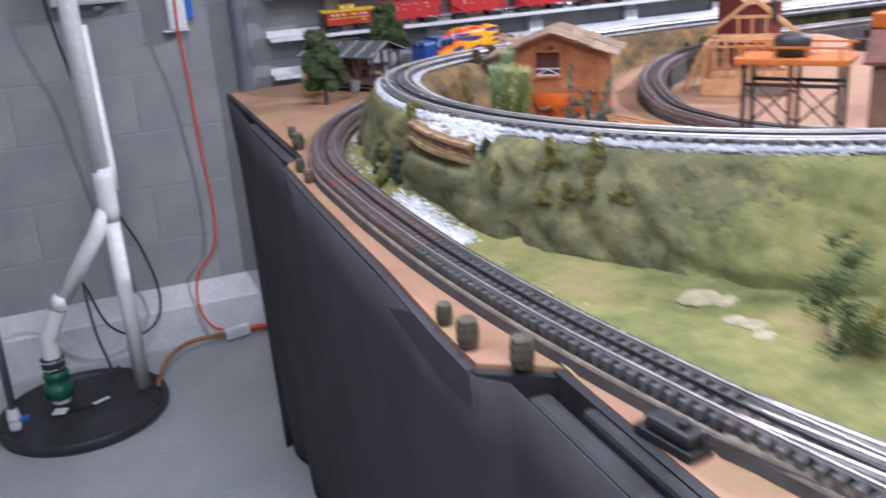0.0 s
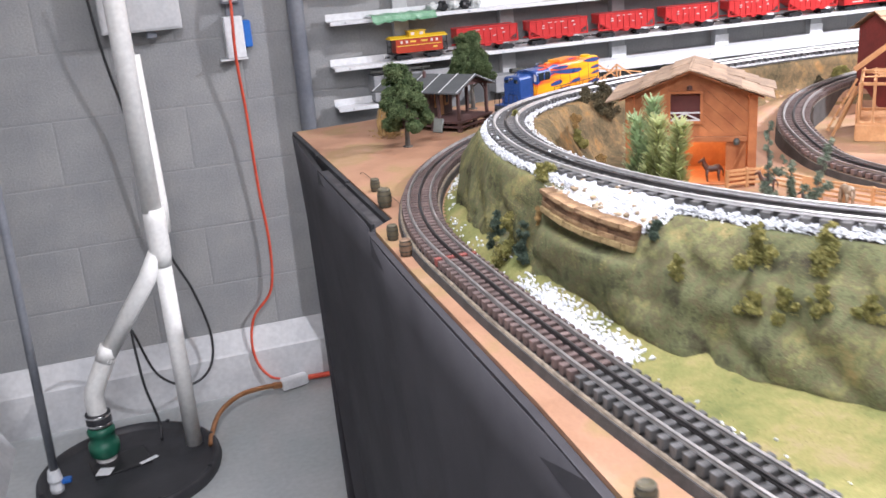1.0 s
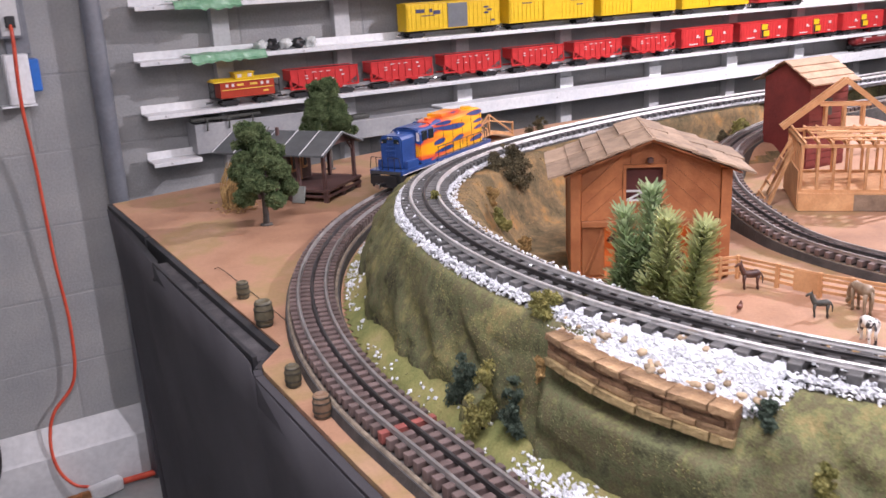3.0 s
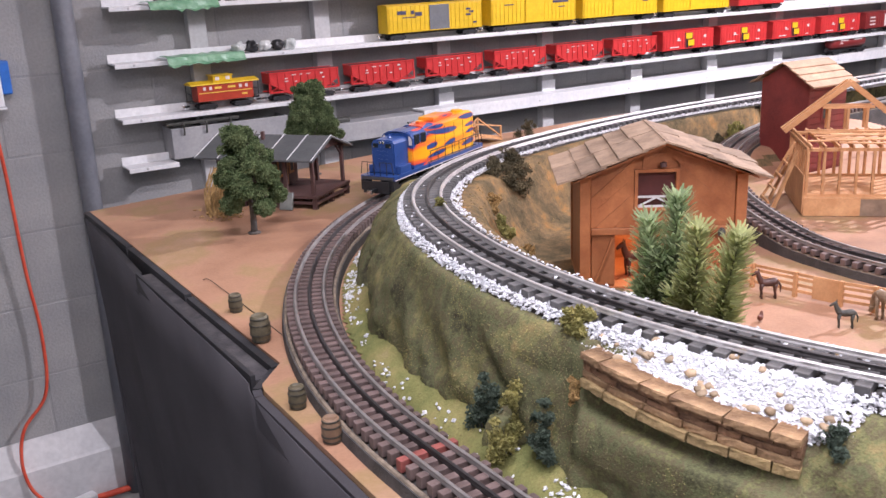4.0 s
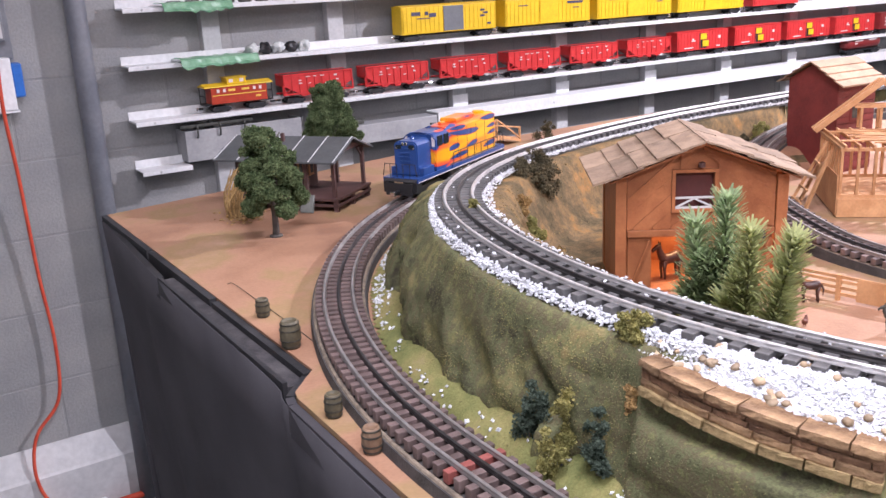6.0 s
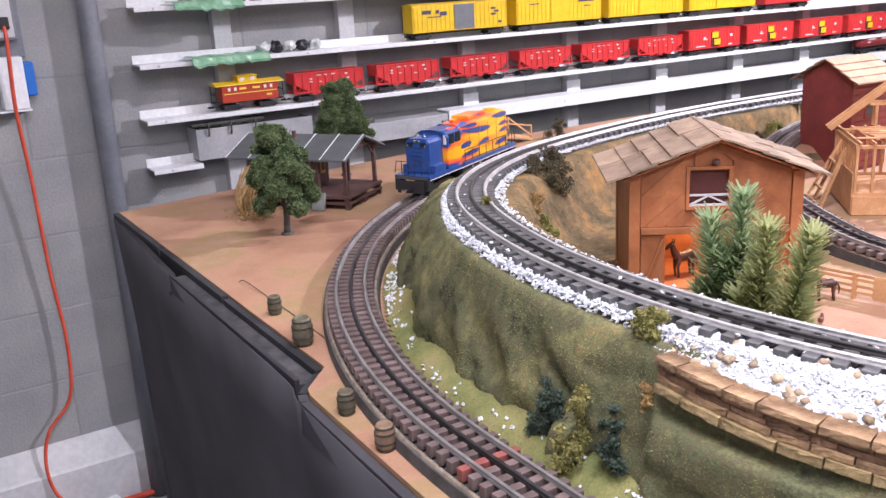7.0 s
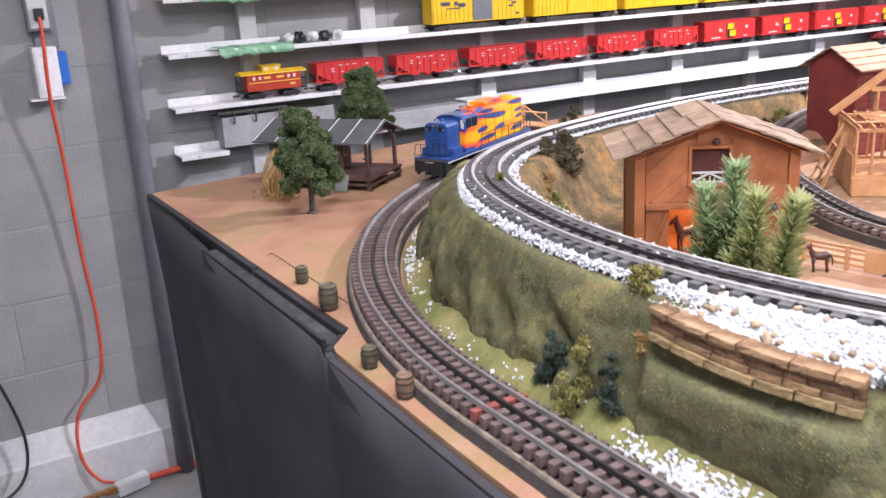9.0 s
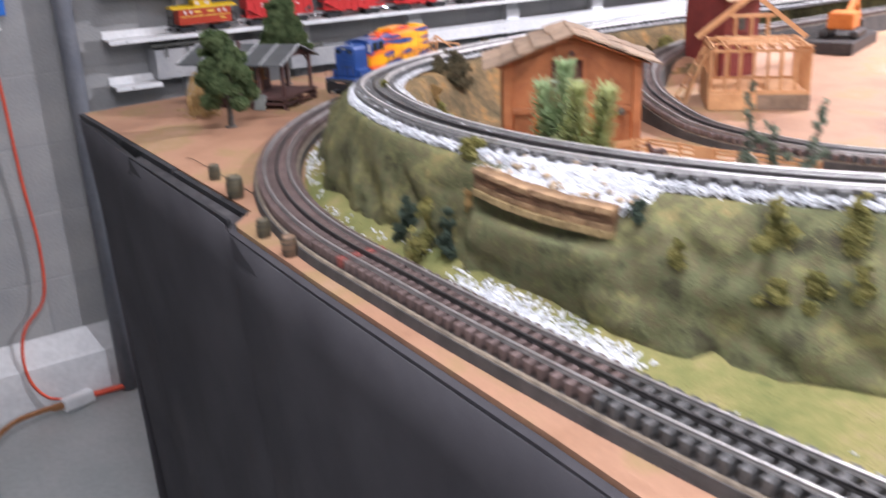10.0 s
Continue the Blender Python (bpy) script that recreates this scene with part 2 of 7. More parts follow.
def stuff(name, me, material, label, category):
    me.materials.append(material)
    return tagged(new(name, me), label, category, kind="stuff")

# ---- the room ----
def block_wall(name, origin, along, length, label, skip=0.0):
    """A wall of painted concrete blocks: a backing slab and one block an object."""
    root = thing(name, label, "wall", kind="structure")
    ux = Vector((1, 0, 0)) if along == "x" else Vector((0, 1, 0))
    out = Vector((0, -1, 0)) if along == "x" else Vector((1, 0, 0))
    o = Vector(origin)
    bm = bmesh.new()
    m = Matrix((( ux.x, -out.x, 0, o.x), (ux.y, -out.y, 0, o.y), (0, 0, 1, o.z), (0, 0, 0, 1)))
    box(bm, 0, length, 0.0010, 0.2, 0, CEIL, m)
    bmesh.ops.recalc_face_normals(bm, faces=bm.faces)
    part("mortar_backing", bm, MORTAR, root)
    L, H, j = 0.406, 0.207, 0.0045
    shared = {}
    rows = int(CEIL / H) + 1
    for r in range(rows):
        z0, z1 = r * H + j / 2, min((r + 1) * H - j / 2, CEIL)
        if z1 - z0 < 0.02:
            continue
        x = -(L / 2 if r % 2 else 0) + skip
        while x < length:
            a, b = max(x + j / 2, 0), min(x + L - j / 2, length)
            if b - a > 0.03:
                key = (round(b - a, 3), round(z1 - z0, 3))
                if key not in shared:
                    bb = cbox(0, b - a, 0, 0.03, 0, z1 - z0, None, 0.0018)
                    me = mesh_from(bb, "block")
                    me.materials.append(BLOCK)
                    shared[key] = me
                ob = new("block", shared[key])
                ob.matrix_world = m @ Matrix.Translation((a, 0, z0))
                ob.parent = root
            x += L
    return root


def room():
    solo("floor", cbox(LEFT - 0.2, 6.2, -3.2, WALL + 0.2, -0.12, 0.0), FLOOR, "grey painted concrete floor with a faint seam", "floor", kind="structure")
    solo("ceiling", cbox(LEFT - 0.2, 6.2, -3.2, WALL + 0.2, CEIL, CEIL + 0.1), CEILM, "plain off-white ceiling", "ceiling", kind="structure")
    block_wall("wall_north", (LEFT, WALL, 0), "x", 6.2 - LEFT, "grey painted concrete block wall behind the shelves", -0.03)
    block_wall("wall_west", (LEFT, -3.0, 0), "y", WALL + 3.0, "grey painted concrete block side wall", 0.1)
    solo("wall_south", cbox(LEFT - 0.2, 6.2, -3.2, -3.0, 0, CEIL), MORTAR, "plain grey painted wall", "wall", kind="structure")
    solo("wall_east", cbox(6.0, 6.2, -3.0, WALL, 0, CEIL), MORTAR, "plain grey painted wall", "wall", kind="structure")
    # white painted footing with a sloping top
    bm = bmesh.new()
    prism(bm, [(0, 0.0), (0.033, 0.0), (0.033, 0.235), (0.029, 0.235), (0.004, 0.158), (0, 0.150)], LEFT, 6.0, Matrix(((0, 1, 0, 0), (1, 0, 0, WALL - 0.035), (0, 0, 1, 0), (0, 0, 0, 1))))
    bmesh.ops.recalc_face_normals(bm, faces=bm.faces)
    solo("baseboard", bm, CURB, "white painted sloping concrete curb along the wall", "curb", kind="structure")
    bm = bmesh.new()
    prism(bm, [(0, 0.0), (0.07, 0.0), (0.008, 0.135), (0, 0.215)], -3.0, WALL - 0.1, Matrix.Translation((LEFT + 0.002, 0, 0)))
    solo("baseboard", bm, CURB, "white painted sloping concrete curb along the wall", "curb", kind="structure")
    # an added housing at each of these unseen lamps
    for lx, ly, ll, lp in LIGHTS:
        f = thing("ceiling_light", "white housing added for an unseen ceiling lamp", "ceiling light", "ceiling lights")
        bm = cbox(lx - ll / 2 - 0.03, lx + ll / 2 + 0.03, ly - 0.17, ly + 0.17, CEIL - 0.07, CEIL - 0.001, None, 0.004)
        part("housing", bm, WHITE, f)


room()


# ---- tracks: centre lines ----
def arc(cx, cy, r, a0, a1, n):
    return [Vector((cx + r * math.cos(radians(a0 + (a1 - a0) * k / n)), cy + r * math.sin(radians(a0 + (a1 - a0) * k / n)), 0)) for k in range(n + 1)]


LC, LR = (1.702, 1.22), 0.914
UC, UR = (1.61, 1.20), 0.695


def lower_line():
    p = [Vector((1.0, -0.25, 0)), Vector((0.942, 0.0, 0)), Vector((0.895, 0.2, 0)), Vector((0.853, 0.4, 0)), Vector((0.819, 0.6, 0)), Vector((0.798, 0.8, 0)), Vector((0.789, 1.0, 0)), Vector((0.788, 1.15, 0))]
    p = smooth_line(p, 6)[:-1] + arc(*LC, LR, 180, 120, 44)
    q, h = p[-1].copy(), radians(30)
    for k in range(120):
        h = max(h - 0.03 / 1.5, radians(3))
        q = q + Vector((math.cos(h), math.sin(h), 0)) * 0.03
        p.append(q.copy())
    return p


def upper_line():
    p = arc(*UC, UR, 238, 106, 110)
    d0 = Vector((math.cos(radians(238)), math.sin(radians(238)), 0))
    t = Vector((-d0.y, d0.x, 0))
    head = [p[0] + t * (0.05 * k) + Vector((0.0, -0.004 * k * k * 0.05, 0)) for k in range(24, 0, -1)]
    q, h = p[-1].copy(), radians(16)
    tail = []
    for k in range(70):
        q = q + Vector((math.cos(h), math.sin(h), 0)) * 0.05
        h = max(h - radians(1.6), 0.0)
        tail.append(q.copy())
    return head + p + tail


def upper_height(p):
    """Rail height of the raised line: it sinks towards the back of the table."""
    k = min(max((p.y - 1.35) / 0.6, 0), 1)
    return B + 0.138 - 0.03 * k * k * (3 - 2 * k)


def inner_line():
    p = [(3.0, 0.30, 0), (2.2, 0.66, 0), (1.85, 0.81, 0), (1.66, 0.92, 0), (1.55, 1.04, 0), (1.498, 1.15, 0), (1.486, 1.254, 0), (1.490, 1.337, 0), (1.507, 1.413, 0), (1.569, 1.551, 0), (1.665, 1.661, 0), (1.78, 1.746, 0), (1.912, 1.816, 0), (2.07, 1.874, 0), (2.25, 1.895, 0), (2.6, 1.90, 0), (4.7, 1.91, 0)]
    return smooth_line(p, 12)


def inner_height(p):
    """Rail height of the inner line: it climbs a little towards the back."""
    k = min(max((p.y - 1.3) / 0.45, 0), 1)
    return RAIL - 0.002 + (0.034 * k * k * (3 - 2 * k) if p.x > 1.4 else 0.0)


def resample(pts, step):
    out, acc, need = [pts[0].copy()], 0.0, step
    for a, b in zip(pts, pts[1:]):
        L = (b - a).length
        while acc + L >= need:
            out.append(a.lerp(b, (need - acc) / L))
            need += step
        acc += L
    return out


LOWER, UPPER, INNER = (resample(f(), 0.0148) for f in (lower_line, upper_line, inner_line))


def frames(pts):
    for i, p in enumerate(pts):
        d = (pts[min(i + 1, len(pts) - 1)] - pts[max(i - 1, 0)]).normalized()
        yield p, d, Vector((-d.y, d.x, 0))


def sweep(bm, line, zs, section):
    """Sweep a section of (sideways, up) along a line at heights zs."""
    rings = []
    for (p, d, s), zz in zip(frames(line), zs):
        rings.append([bm.verts.new((p.x + s.x * a, p.y + s.y * a, zz + b)) for a, b in section])
    n = len(section)
    for a, b in zip(rings, rings[1:]):
        for k in range(n):
            bm.faces.new((a[k], b[k], b[(k + 1) % n], a[(k + 1) % n]))
    bm.faces.new(rings[0])
    bm.faces.new(rings[-1][::-1])
    bmesh.ops.recalc_face_normals(bm, faces=bm.faces)
    return bm


RSEC = [(-0.0026, -0.0042), (0.0026, -0.0042), (0.0010, -0.0034), (0.0010, -0.0020), (0.0015, -0.0013), (0.0015, -0.0004), (0.0010, 0.0), (-0.0010, 0.0), (-0.0015, -0.0004), (-0.0015, -0.0013), (-0.0010, -0.0020), (-0.0010, -0.0034)]


def lay_track(name, line, head, tie_mat, label, bed, centre_mat, pitch, half, length, count=290, rail_mat=RAILM, wide=0.0388, strip_mat=SANDBED, top=-0.0140):
    """Roadbed with a sandy top, three low rails and a row of ties."""
    t = thing(name, label, "model track", "model tracks")
    zs = [head(p) for p in line]
    part("roadbed", sweep(bmesh.new(), line, zs, [(-wide, bed - 0.0005), (0.0018 - wide, top), (wide - 0.0018, top), (wide, bed - 0.0005)]), ROADBED, t)
    for k in (-1, 1):
        part("sand_strip", sweep(bmesh.new(), line, zs, [(k * 0.0270, top - 0.0005), (k * 0.0278, top + 0.0024), (k * (wide - 0.0043), top + 0.0018), (k * (wide - 0.003), top - 0.0005)]), strip_mat, t)
    for off, mt, nm in ((-0.0168, rail_mat, "rail"), (0.0168, rail_mat, "rail"), (0.0, centre_mat, "centre_rail")):
        part(nm, sweep(bmesh.new(), line, zs, [(a + off, b) for a, b in RSEC]), mt, t, "dark centre rail" if nm == "centre_rail" else "", True)
    me = mesh_from(cbox(-half, half, -length, length, top + 0.0022, -0.0040, None, 0.0006), "tie")
    me.materials.append(tie_mat)
    dark = me.copy()
    dark.materials.clear()
    dark.materials.append(TIEG)
    red = me.copy()
    red.materials.clear()
    red.materials.append(TIERED)
    rest = bmesh.new()
    rng = random.Random(3)
    spots = resample(line, pitch)
    for i, (p, d, s) in enumerate(frames(spots)):
        a = math.degrees(math.atan2(d.y, d.x)) + rng.uniform(-1.5, 1.5)
        m = pose(p.x, p.y, head(p) + rng.uniform(-0.0002, 0.0002), 0, 0, a)
        if i < count:
            use = me
            if name == "lower_track" and p.x < 1.1 and p.y < 1.3:
                use = red if abs(p.y - RED_Y) < 0.0075 else dark if p.y < DARK_Y else me
            ob = new("tie", use)
            ob.matrix_world = m
            ob.parent = t
        else:
            box(rest, -half, half, -length, length, top + 0.0022, -0.0040, m)
    if len(rest.verts):
        tagged(part("far_ties", rest, tie_mat, t), kind="stuff")
    return t


RED_Y = 1.203      # two red ties
DARK_Y = 0.84      # a section with grey ties before this
lay_track("lower_track", LOWER, lambda p: RAIL, TIE, "brown-tied three-rail model track on dark roadbed at the table edge", B - RAIL, RAILD, 0.0148, 0.0038, 0.0272, 290, RAILB, 0.0345, top=-0.0165)
lay_track("raised_track", UPPER, upper_height, TIEG, "grey-tied three-rail model track on the raised embankment", -0.02, RAILD, 0.0175, 0.0048, 0.0285, wide=0.0345, strip_mat=STONE)
lay_track("inner_track", INNER, inner_height, TIE, "dark three-rail model track curving round the inner yard", B - RAIL - 0.032, RAILD, 0.0148, 0.0038, 0.0285, 290, RAILB, 0.0315)


# ---- the table ----
EDGE = [(0.795, -1.2), (0.795, 0.528), (0.7295, 0.573), (0.7295, 0.66), (0.7355, 0.85), (0.738, 1.207), (0.744, 1.44), (0.748, 1.455), (0.784, 1.493), (0.787, 2.345)]
SKIRT = [(0.757, -1.2), (0.757, 0.54), (0.732, 0.571), (0.7345, 0.80), (0.738, 1.207), (0.746, 1.44), (0.7575, 1.52), (0.764, 1.90), (0.787, 2.345)]
BACKEDGE = [(1.45, 2.455), (6.0, 2.52)]


def table():
    t = thing("layout_table", "tan painted plywood layout table with a black-edged rim", "table")
    outline = EDGE + BACKEDGE + [(6.0, -1.2)]
    bm = bmesh.new()
    top = [bm.verts.new((x, y, B)) for x, y in outline]
    low = [bm.verts.new((x, y, B - 0.02)) for x, y in outline]
    n = len(top)
    bm.faces.new(top)
    bm.faces.new(low[::-1])
    for k in range(n):
        bm.faces.new((top[k], low[k], low[(k + 1) % n], top[(k + 1) % n]))
    bmesh.ops.recalc_face_normals(bm, faces=bm.faces)
    part("tabletop", bm, BOARD, t)
    me = mesh_from(cbox(-0.045, 0.045, -0.045, 0.045, 0, B - 0.0205, None, 0.002), "leg")
    me.materials.append(BLACK)
    for x in (1.1, 2.6, 4.2, 5.7):
        for y in (-0.9, 0.7, 2.25):
            leg = new("leg", me)
            leg.matrix_world = pose(x, y, 0)
            leg.parent = t
    # black rim strips of uneven height along the edge
    path = [Vector((x, y, 0)) for x, y in EDGE]
    rng = random.Random(11)
    for a, b in zip(path, path[1:]):
        L = (b - a).length
        cuts = max(1, round(L / 0.28))
        for k in range(cuts):
            p, q = a.lerp(b, k / cuts), a.lerp(b, (k + 1) / cuts - (0.008 / L if k < cuts - 1 else 0))
            d = (q - p).normalized()
            o = Vector((-d.y, d.x, 0))
            lift = rng.uniform(-0.002, 0.003) if a.y > 1.48 or a.y < 0.5 else -0.004
            r = bmesh.new()
            beam(r, p + o * 0.0055 + Vector((0, 0, B - 0.018 + lift)), q + o * 0.0055 + Vector((0, 0, B - 0.018 + lift)), 0.009, 0.034)
            part("rim_strip", r, FABRIC if 0.55 < a.y < 1.45 else BLACK, t)


def edge_channel():
    """Black double strip standing off the far part of the table edge."""
    t = thing("edge_channel", "black double edging strip with a shallow channel on the table rim", "edging")
    for y0, y1, x0, x1, up in ((1.489, 1.930, 0.7520, 0.7560, 0.0), (1.936, 2.343, 0.7650, 0.7865, -0.010)):
        def strip(nm, o, w, zlo, zhi, label=""):
            bm = bmesh.new()
            vs = []
            for x, y in ((x0, y0), (x1, y1)):
                for dx, zz in ((o, zlo), (o + w, zlo), (o + w, zhi), (o, zhi)):
                    vs.append(bm.verts.new((x + dx, y, B + zz + up)))
            for f in ((0, 1, 2, 3), (7, 6, 5, 4), (0, 4, 5, 1), (1, 5, 6, 2), (2, 6, 7, 3), (3, 7, 4, 0)):
                bm.faces.new([vs[i] for i in f])
            bmesh.ops.recalc_face_normals(bm, faces=bm.faces)
            part(nm, bm, LITCHAN if label else BLACK, t, label)
        if up == 0.0:
            strip("outer_strip", -0.003, 0.005, -0.030, -0.004)
            strip("channel_floor", 0.0022, 0.0205, -0.026, -0.010, "black channel floor lightened in colour to look lit")
        else:
            strip("outer_strip", -0.010, 0.009, -0.030, 0.002)


def curtain(name, path, label, seed):
    """Black cloth hung from the table edge, with soft folds."""
    pts = resample([Vector((x, y, 0)) for x, y in path], 0.012)
    bm = bmesh.new()
    rows = 14
    grid = []
    for i, (p, d, s) in enumerate(frames(pts)):
        col = []
        for r in range(rows + 1):
            k = r / rows
            f = (0.010 * noise.noise(Vector((i * 0.07, seed, k * 0.6))) + 0.006 * math.sin(i * 0.33 + 2 * noise.noise(Vector((i * 0.02, seed, 3))))) * k ** 0.7
            o = s * (0.012 + abs(f) + f - 0.07 * k)
            col.append(bm.verts.new((p.x + o.x, p.y + o.y, (B - 0.008) * (1 - k) + 0.012 * k)))
        grid.append(col)
    for a, b in zip(grid, grid[1:]):
        for r in range(rows):
            bm.faces.new((a[r], b[r], b[r + 1], a[r + 1]))
    ob = solo(name, bm, FABRIC, label, "table skirt", "table skirts", smooth=True)
    m = ob.modifiers.new("thick", "SOLIDIFY")
    m.thickness = 0.0015
    return ob


def edge_pads():
    """Black padded bars lying along the near table edge."""
    for x, y0, y1, zz, w in ((0.758, -0.6, 0.505, B - 0.016, 0.023), (0.7785, -0.6, 0.455, B - 0.0095, 0.0135)):
        solo("edge_pad", cbox(x - w / 2, x + w / 2, y0, y1, zz - 0.012, zz + 0.010, None, 0.005), BLACK, "black padded bar along the table edge", "edge pad", "edge pads")


table()
edge_channel()
edge_pads()
st = bmesh.new()
tube(st, [(0.801, 0.590, B + 0.0022), (0.797, 0.545, B + 0.002), (0.795, 0.505, B + 0.0018)], 0.0014, 6)
solo("wooden_stick", st, BAREWOOD, "thin pale wooden stick lying on the table edge", "stick")
curtain("table_skirt", SKIRT[:2] + [(p.x, p.y) for p in smooth_line([(x, y, 0) for x, y in SKIRT[2:]], 10)], "black cloth skirt hanging from the table edge to the floor", 1.0)
curtain("table_skirt", [(0.787, 2.345)] + BACKEDGE, "black cloth skirt hanging from the back table edge", 5.0)


# ---- embankment ----
def dist_to(line, step=1):
    arr = np.array([(p.x, p.y) for p in line[::step]])

    def f(x, y):
        d = (arr[:, 0] - x) ** 2 + (arr[:, 1] - y) ** 2
        k = int(d.argmin())
        return math.sqrt(d[k]), line[::step][k]
    return f


to_upper, to_lower, to_inner = dist_to(UPPER, 1), dist_to(LOWER, 1), dist_to(INNER, 2)


def sm(t):
    t = min(max(t, 0), 1)
    return t * t * (3 - 2 * t)


UPARR = np.array([(p.x, p.y) for p in UPPER])
UPD = np.gradient(UPARR, axis=0)


def side_dist(x, y):
    d = (UPARR[:, 0] - x) ** 2 + (UPARR[:, 1] - y) ** 2
    k = int(d.argmin())
    c = UPD[k, 0] * (y - UPARR[k, 1]) - UPD[k, 1] * (x - UPARR[k, 0])
    return math.sqrt(d[k]) * (1 if c > 0 else -1), UPPER[k]


WALL_A, WALL_B = Vector((0.873, 1.113, 0)), Vector((0.897, 0.952, 0))   # ends of the little stone wall


BANK_Y = (0.45, 0.6, 0.68, 0.75, 0.81, 0.86, 0.92, 0.97, 1.1, 1.25, 1.33, 1.41, 1.5, 1.6, 1.74)      # how wide the bank's face is, along y
BANK_W = (0.10, 0.09, 0.075, 0.066, 0.064, 0.062, 0.048, 0.032, 0.026, 0.026, 0.022, 0.020, 0.027, 0.038, 0.062)


def meadow(x, y):
    """Height of the turf at the foot of the bank, rising a little towards it."""
    s, _ = side_dist(x, y)
    k = min(max(1 - (s - 0.05) / 0.06, 0), 1.3)
    lift = (0.010 + 0.022 * sm((y - 0.9) / 0.2)) * k ** 1.5
    return 0.0028 + lift + (0.0022 + 0.004 * k) * noise.noise(Vector((x * 14, y * 14, 0.3))) + 0.001 * noise.noise(Vector((x * 60, y * 60, 7.7)))


def land(x, y):
    """Height of the bare bank above the table, before its lumps."""
    s, p = side_dist(x, y)
    top = upper_height(p) - 0.0185 - B
    n1 = noise.noise(Vector((x * 7, y * 7, 0.3)))
    n2 = noise.noise(Vector((x * 22, y * 22, 4.1)))
    n3 = noise.noise(Vector((x * 60, y * 60, 7.7)))
    if s > 0:
        dl, _ = to_lower(x, y)
        gap = max(dl - 0.046, 0)
        over = s - 0.040
        if over <= 0:
            return top
        u = math.atan2(y - UC[1], x - UC[0]) * UR
        f1, f2 = (noise.noise(Vector((u * q, 0, q))) for q in (7, 19))
        width = 0.006 + float(np.interp(y, BANK_Y, BANK_W)) * (1 + 0.22 * f1 + 0.10 * f2)
        run = max(min(width, over + gap), 0.012)
        t = 1 - over / run
        if t <= 0:
            return -0.02 if over - run > 0.004 else -0.006
        h = top * (0.55 * (1 - (1 - t) ** 1.9) + 0.45 * sm(t)) - 0.006 * (1 - t)
        # the terrace behind the stone wall, and the ground before it
        w = WALL_B - WALL_A
        k = (Vector((x, y, 0)) - WALL_A).dot(w) / w.length_squared
        if -0.06 < k < 1.1:
            f = WALL_A + w * k
            e = f.x - 0.006 * math.sin(math.pi * min(max(k, 0), 1))
            if x > e:
                if 0 <= k <= 1.02:
                    h = 0.098 + 0.016 * sm((0.06 - s) / 0.03)
            elif 0 <= k <= 1.0:
                h = 0.073 * sm((x - 0.832) / 0.028)
        return h
    over = -s - (0.05 - 0.014 * sm((p.x - 1.5) / 0.25))
    cap, berm = 9.0, 0.0
    if p.x > 1.5 and p.y > 1.5:
        di, q = to_inner(x, y)
        berm = max(inner_height(q) - 0.020 - B, 0) * sm(1 - (di - 0.036) / 0.13) * sm((s + 0.236) / 0.06)
        if di < 0.036:
            cap = inner_height(q) - 0.017 - B
    if over <= 0:
        return min(top, cap)
    if p.y > 1.55 and p.x > 1.35:
        run = 0.055 - 0.025 * sm((p.x - 1.5) / 0.25)
    else:
        run = 0.072 + 0.02 * n1 if p.y > 1.25 else 0.06
    t = 1 - over / run
    if t <= 0:
        return min(max(berm, -0.004), cap)
    return min(max(berm, top * sm(t) + (0.012 * n2 + 0.006 * n3) * math.sin(math.pi * t), -0.004), cap)


def sheet(name, pts, mat, label, step):
    vs, idx, fs = [], {}, []
    for (i, j) in pts:
        q = [(i, j), (i + 1, j), (i + 1, j + 1), (i, j + 1)]
        if all(k in pts for k in q):
            for k in q:
                if k not in idx:
                    idx[k] = len(vs)
                    vs.append(pts[k])
            fs.append([idx[k] for k in q])
    me = bpy.data.meshes.new(name)
    me.from_pydata(vs, [], fs)
    me.materials.append(mat)
    me.shade_smooth()
    return tagged(new(name, me), label, "ground", kind="structure")


def lower_x(y):
    """Where the lower line crosses a given y on its near side."""
    return min(LOWER[:110], key=lambda p: abs(p.y - y)).x


BANK = []          # rows of points of the finished outer bank, for the turf that clings to it


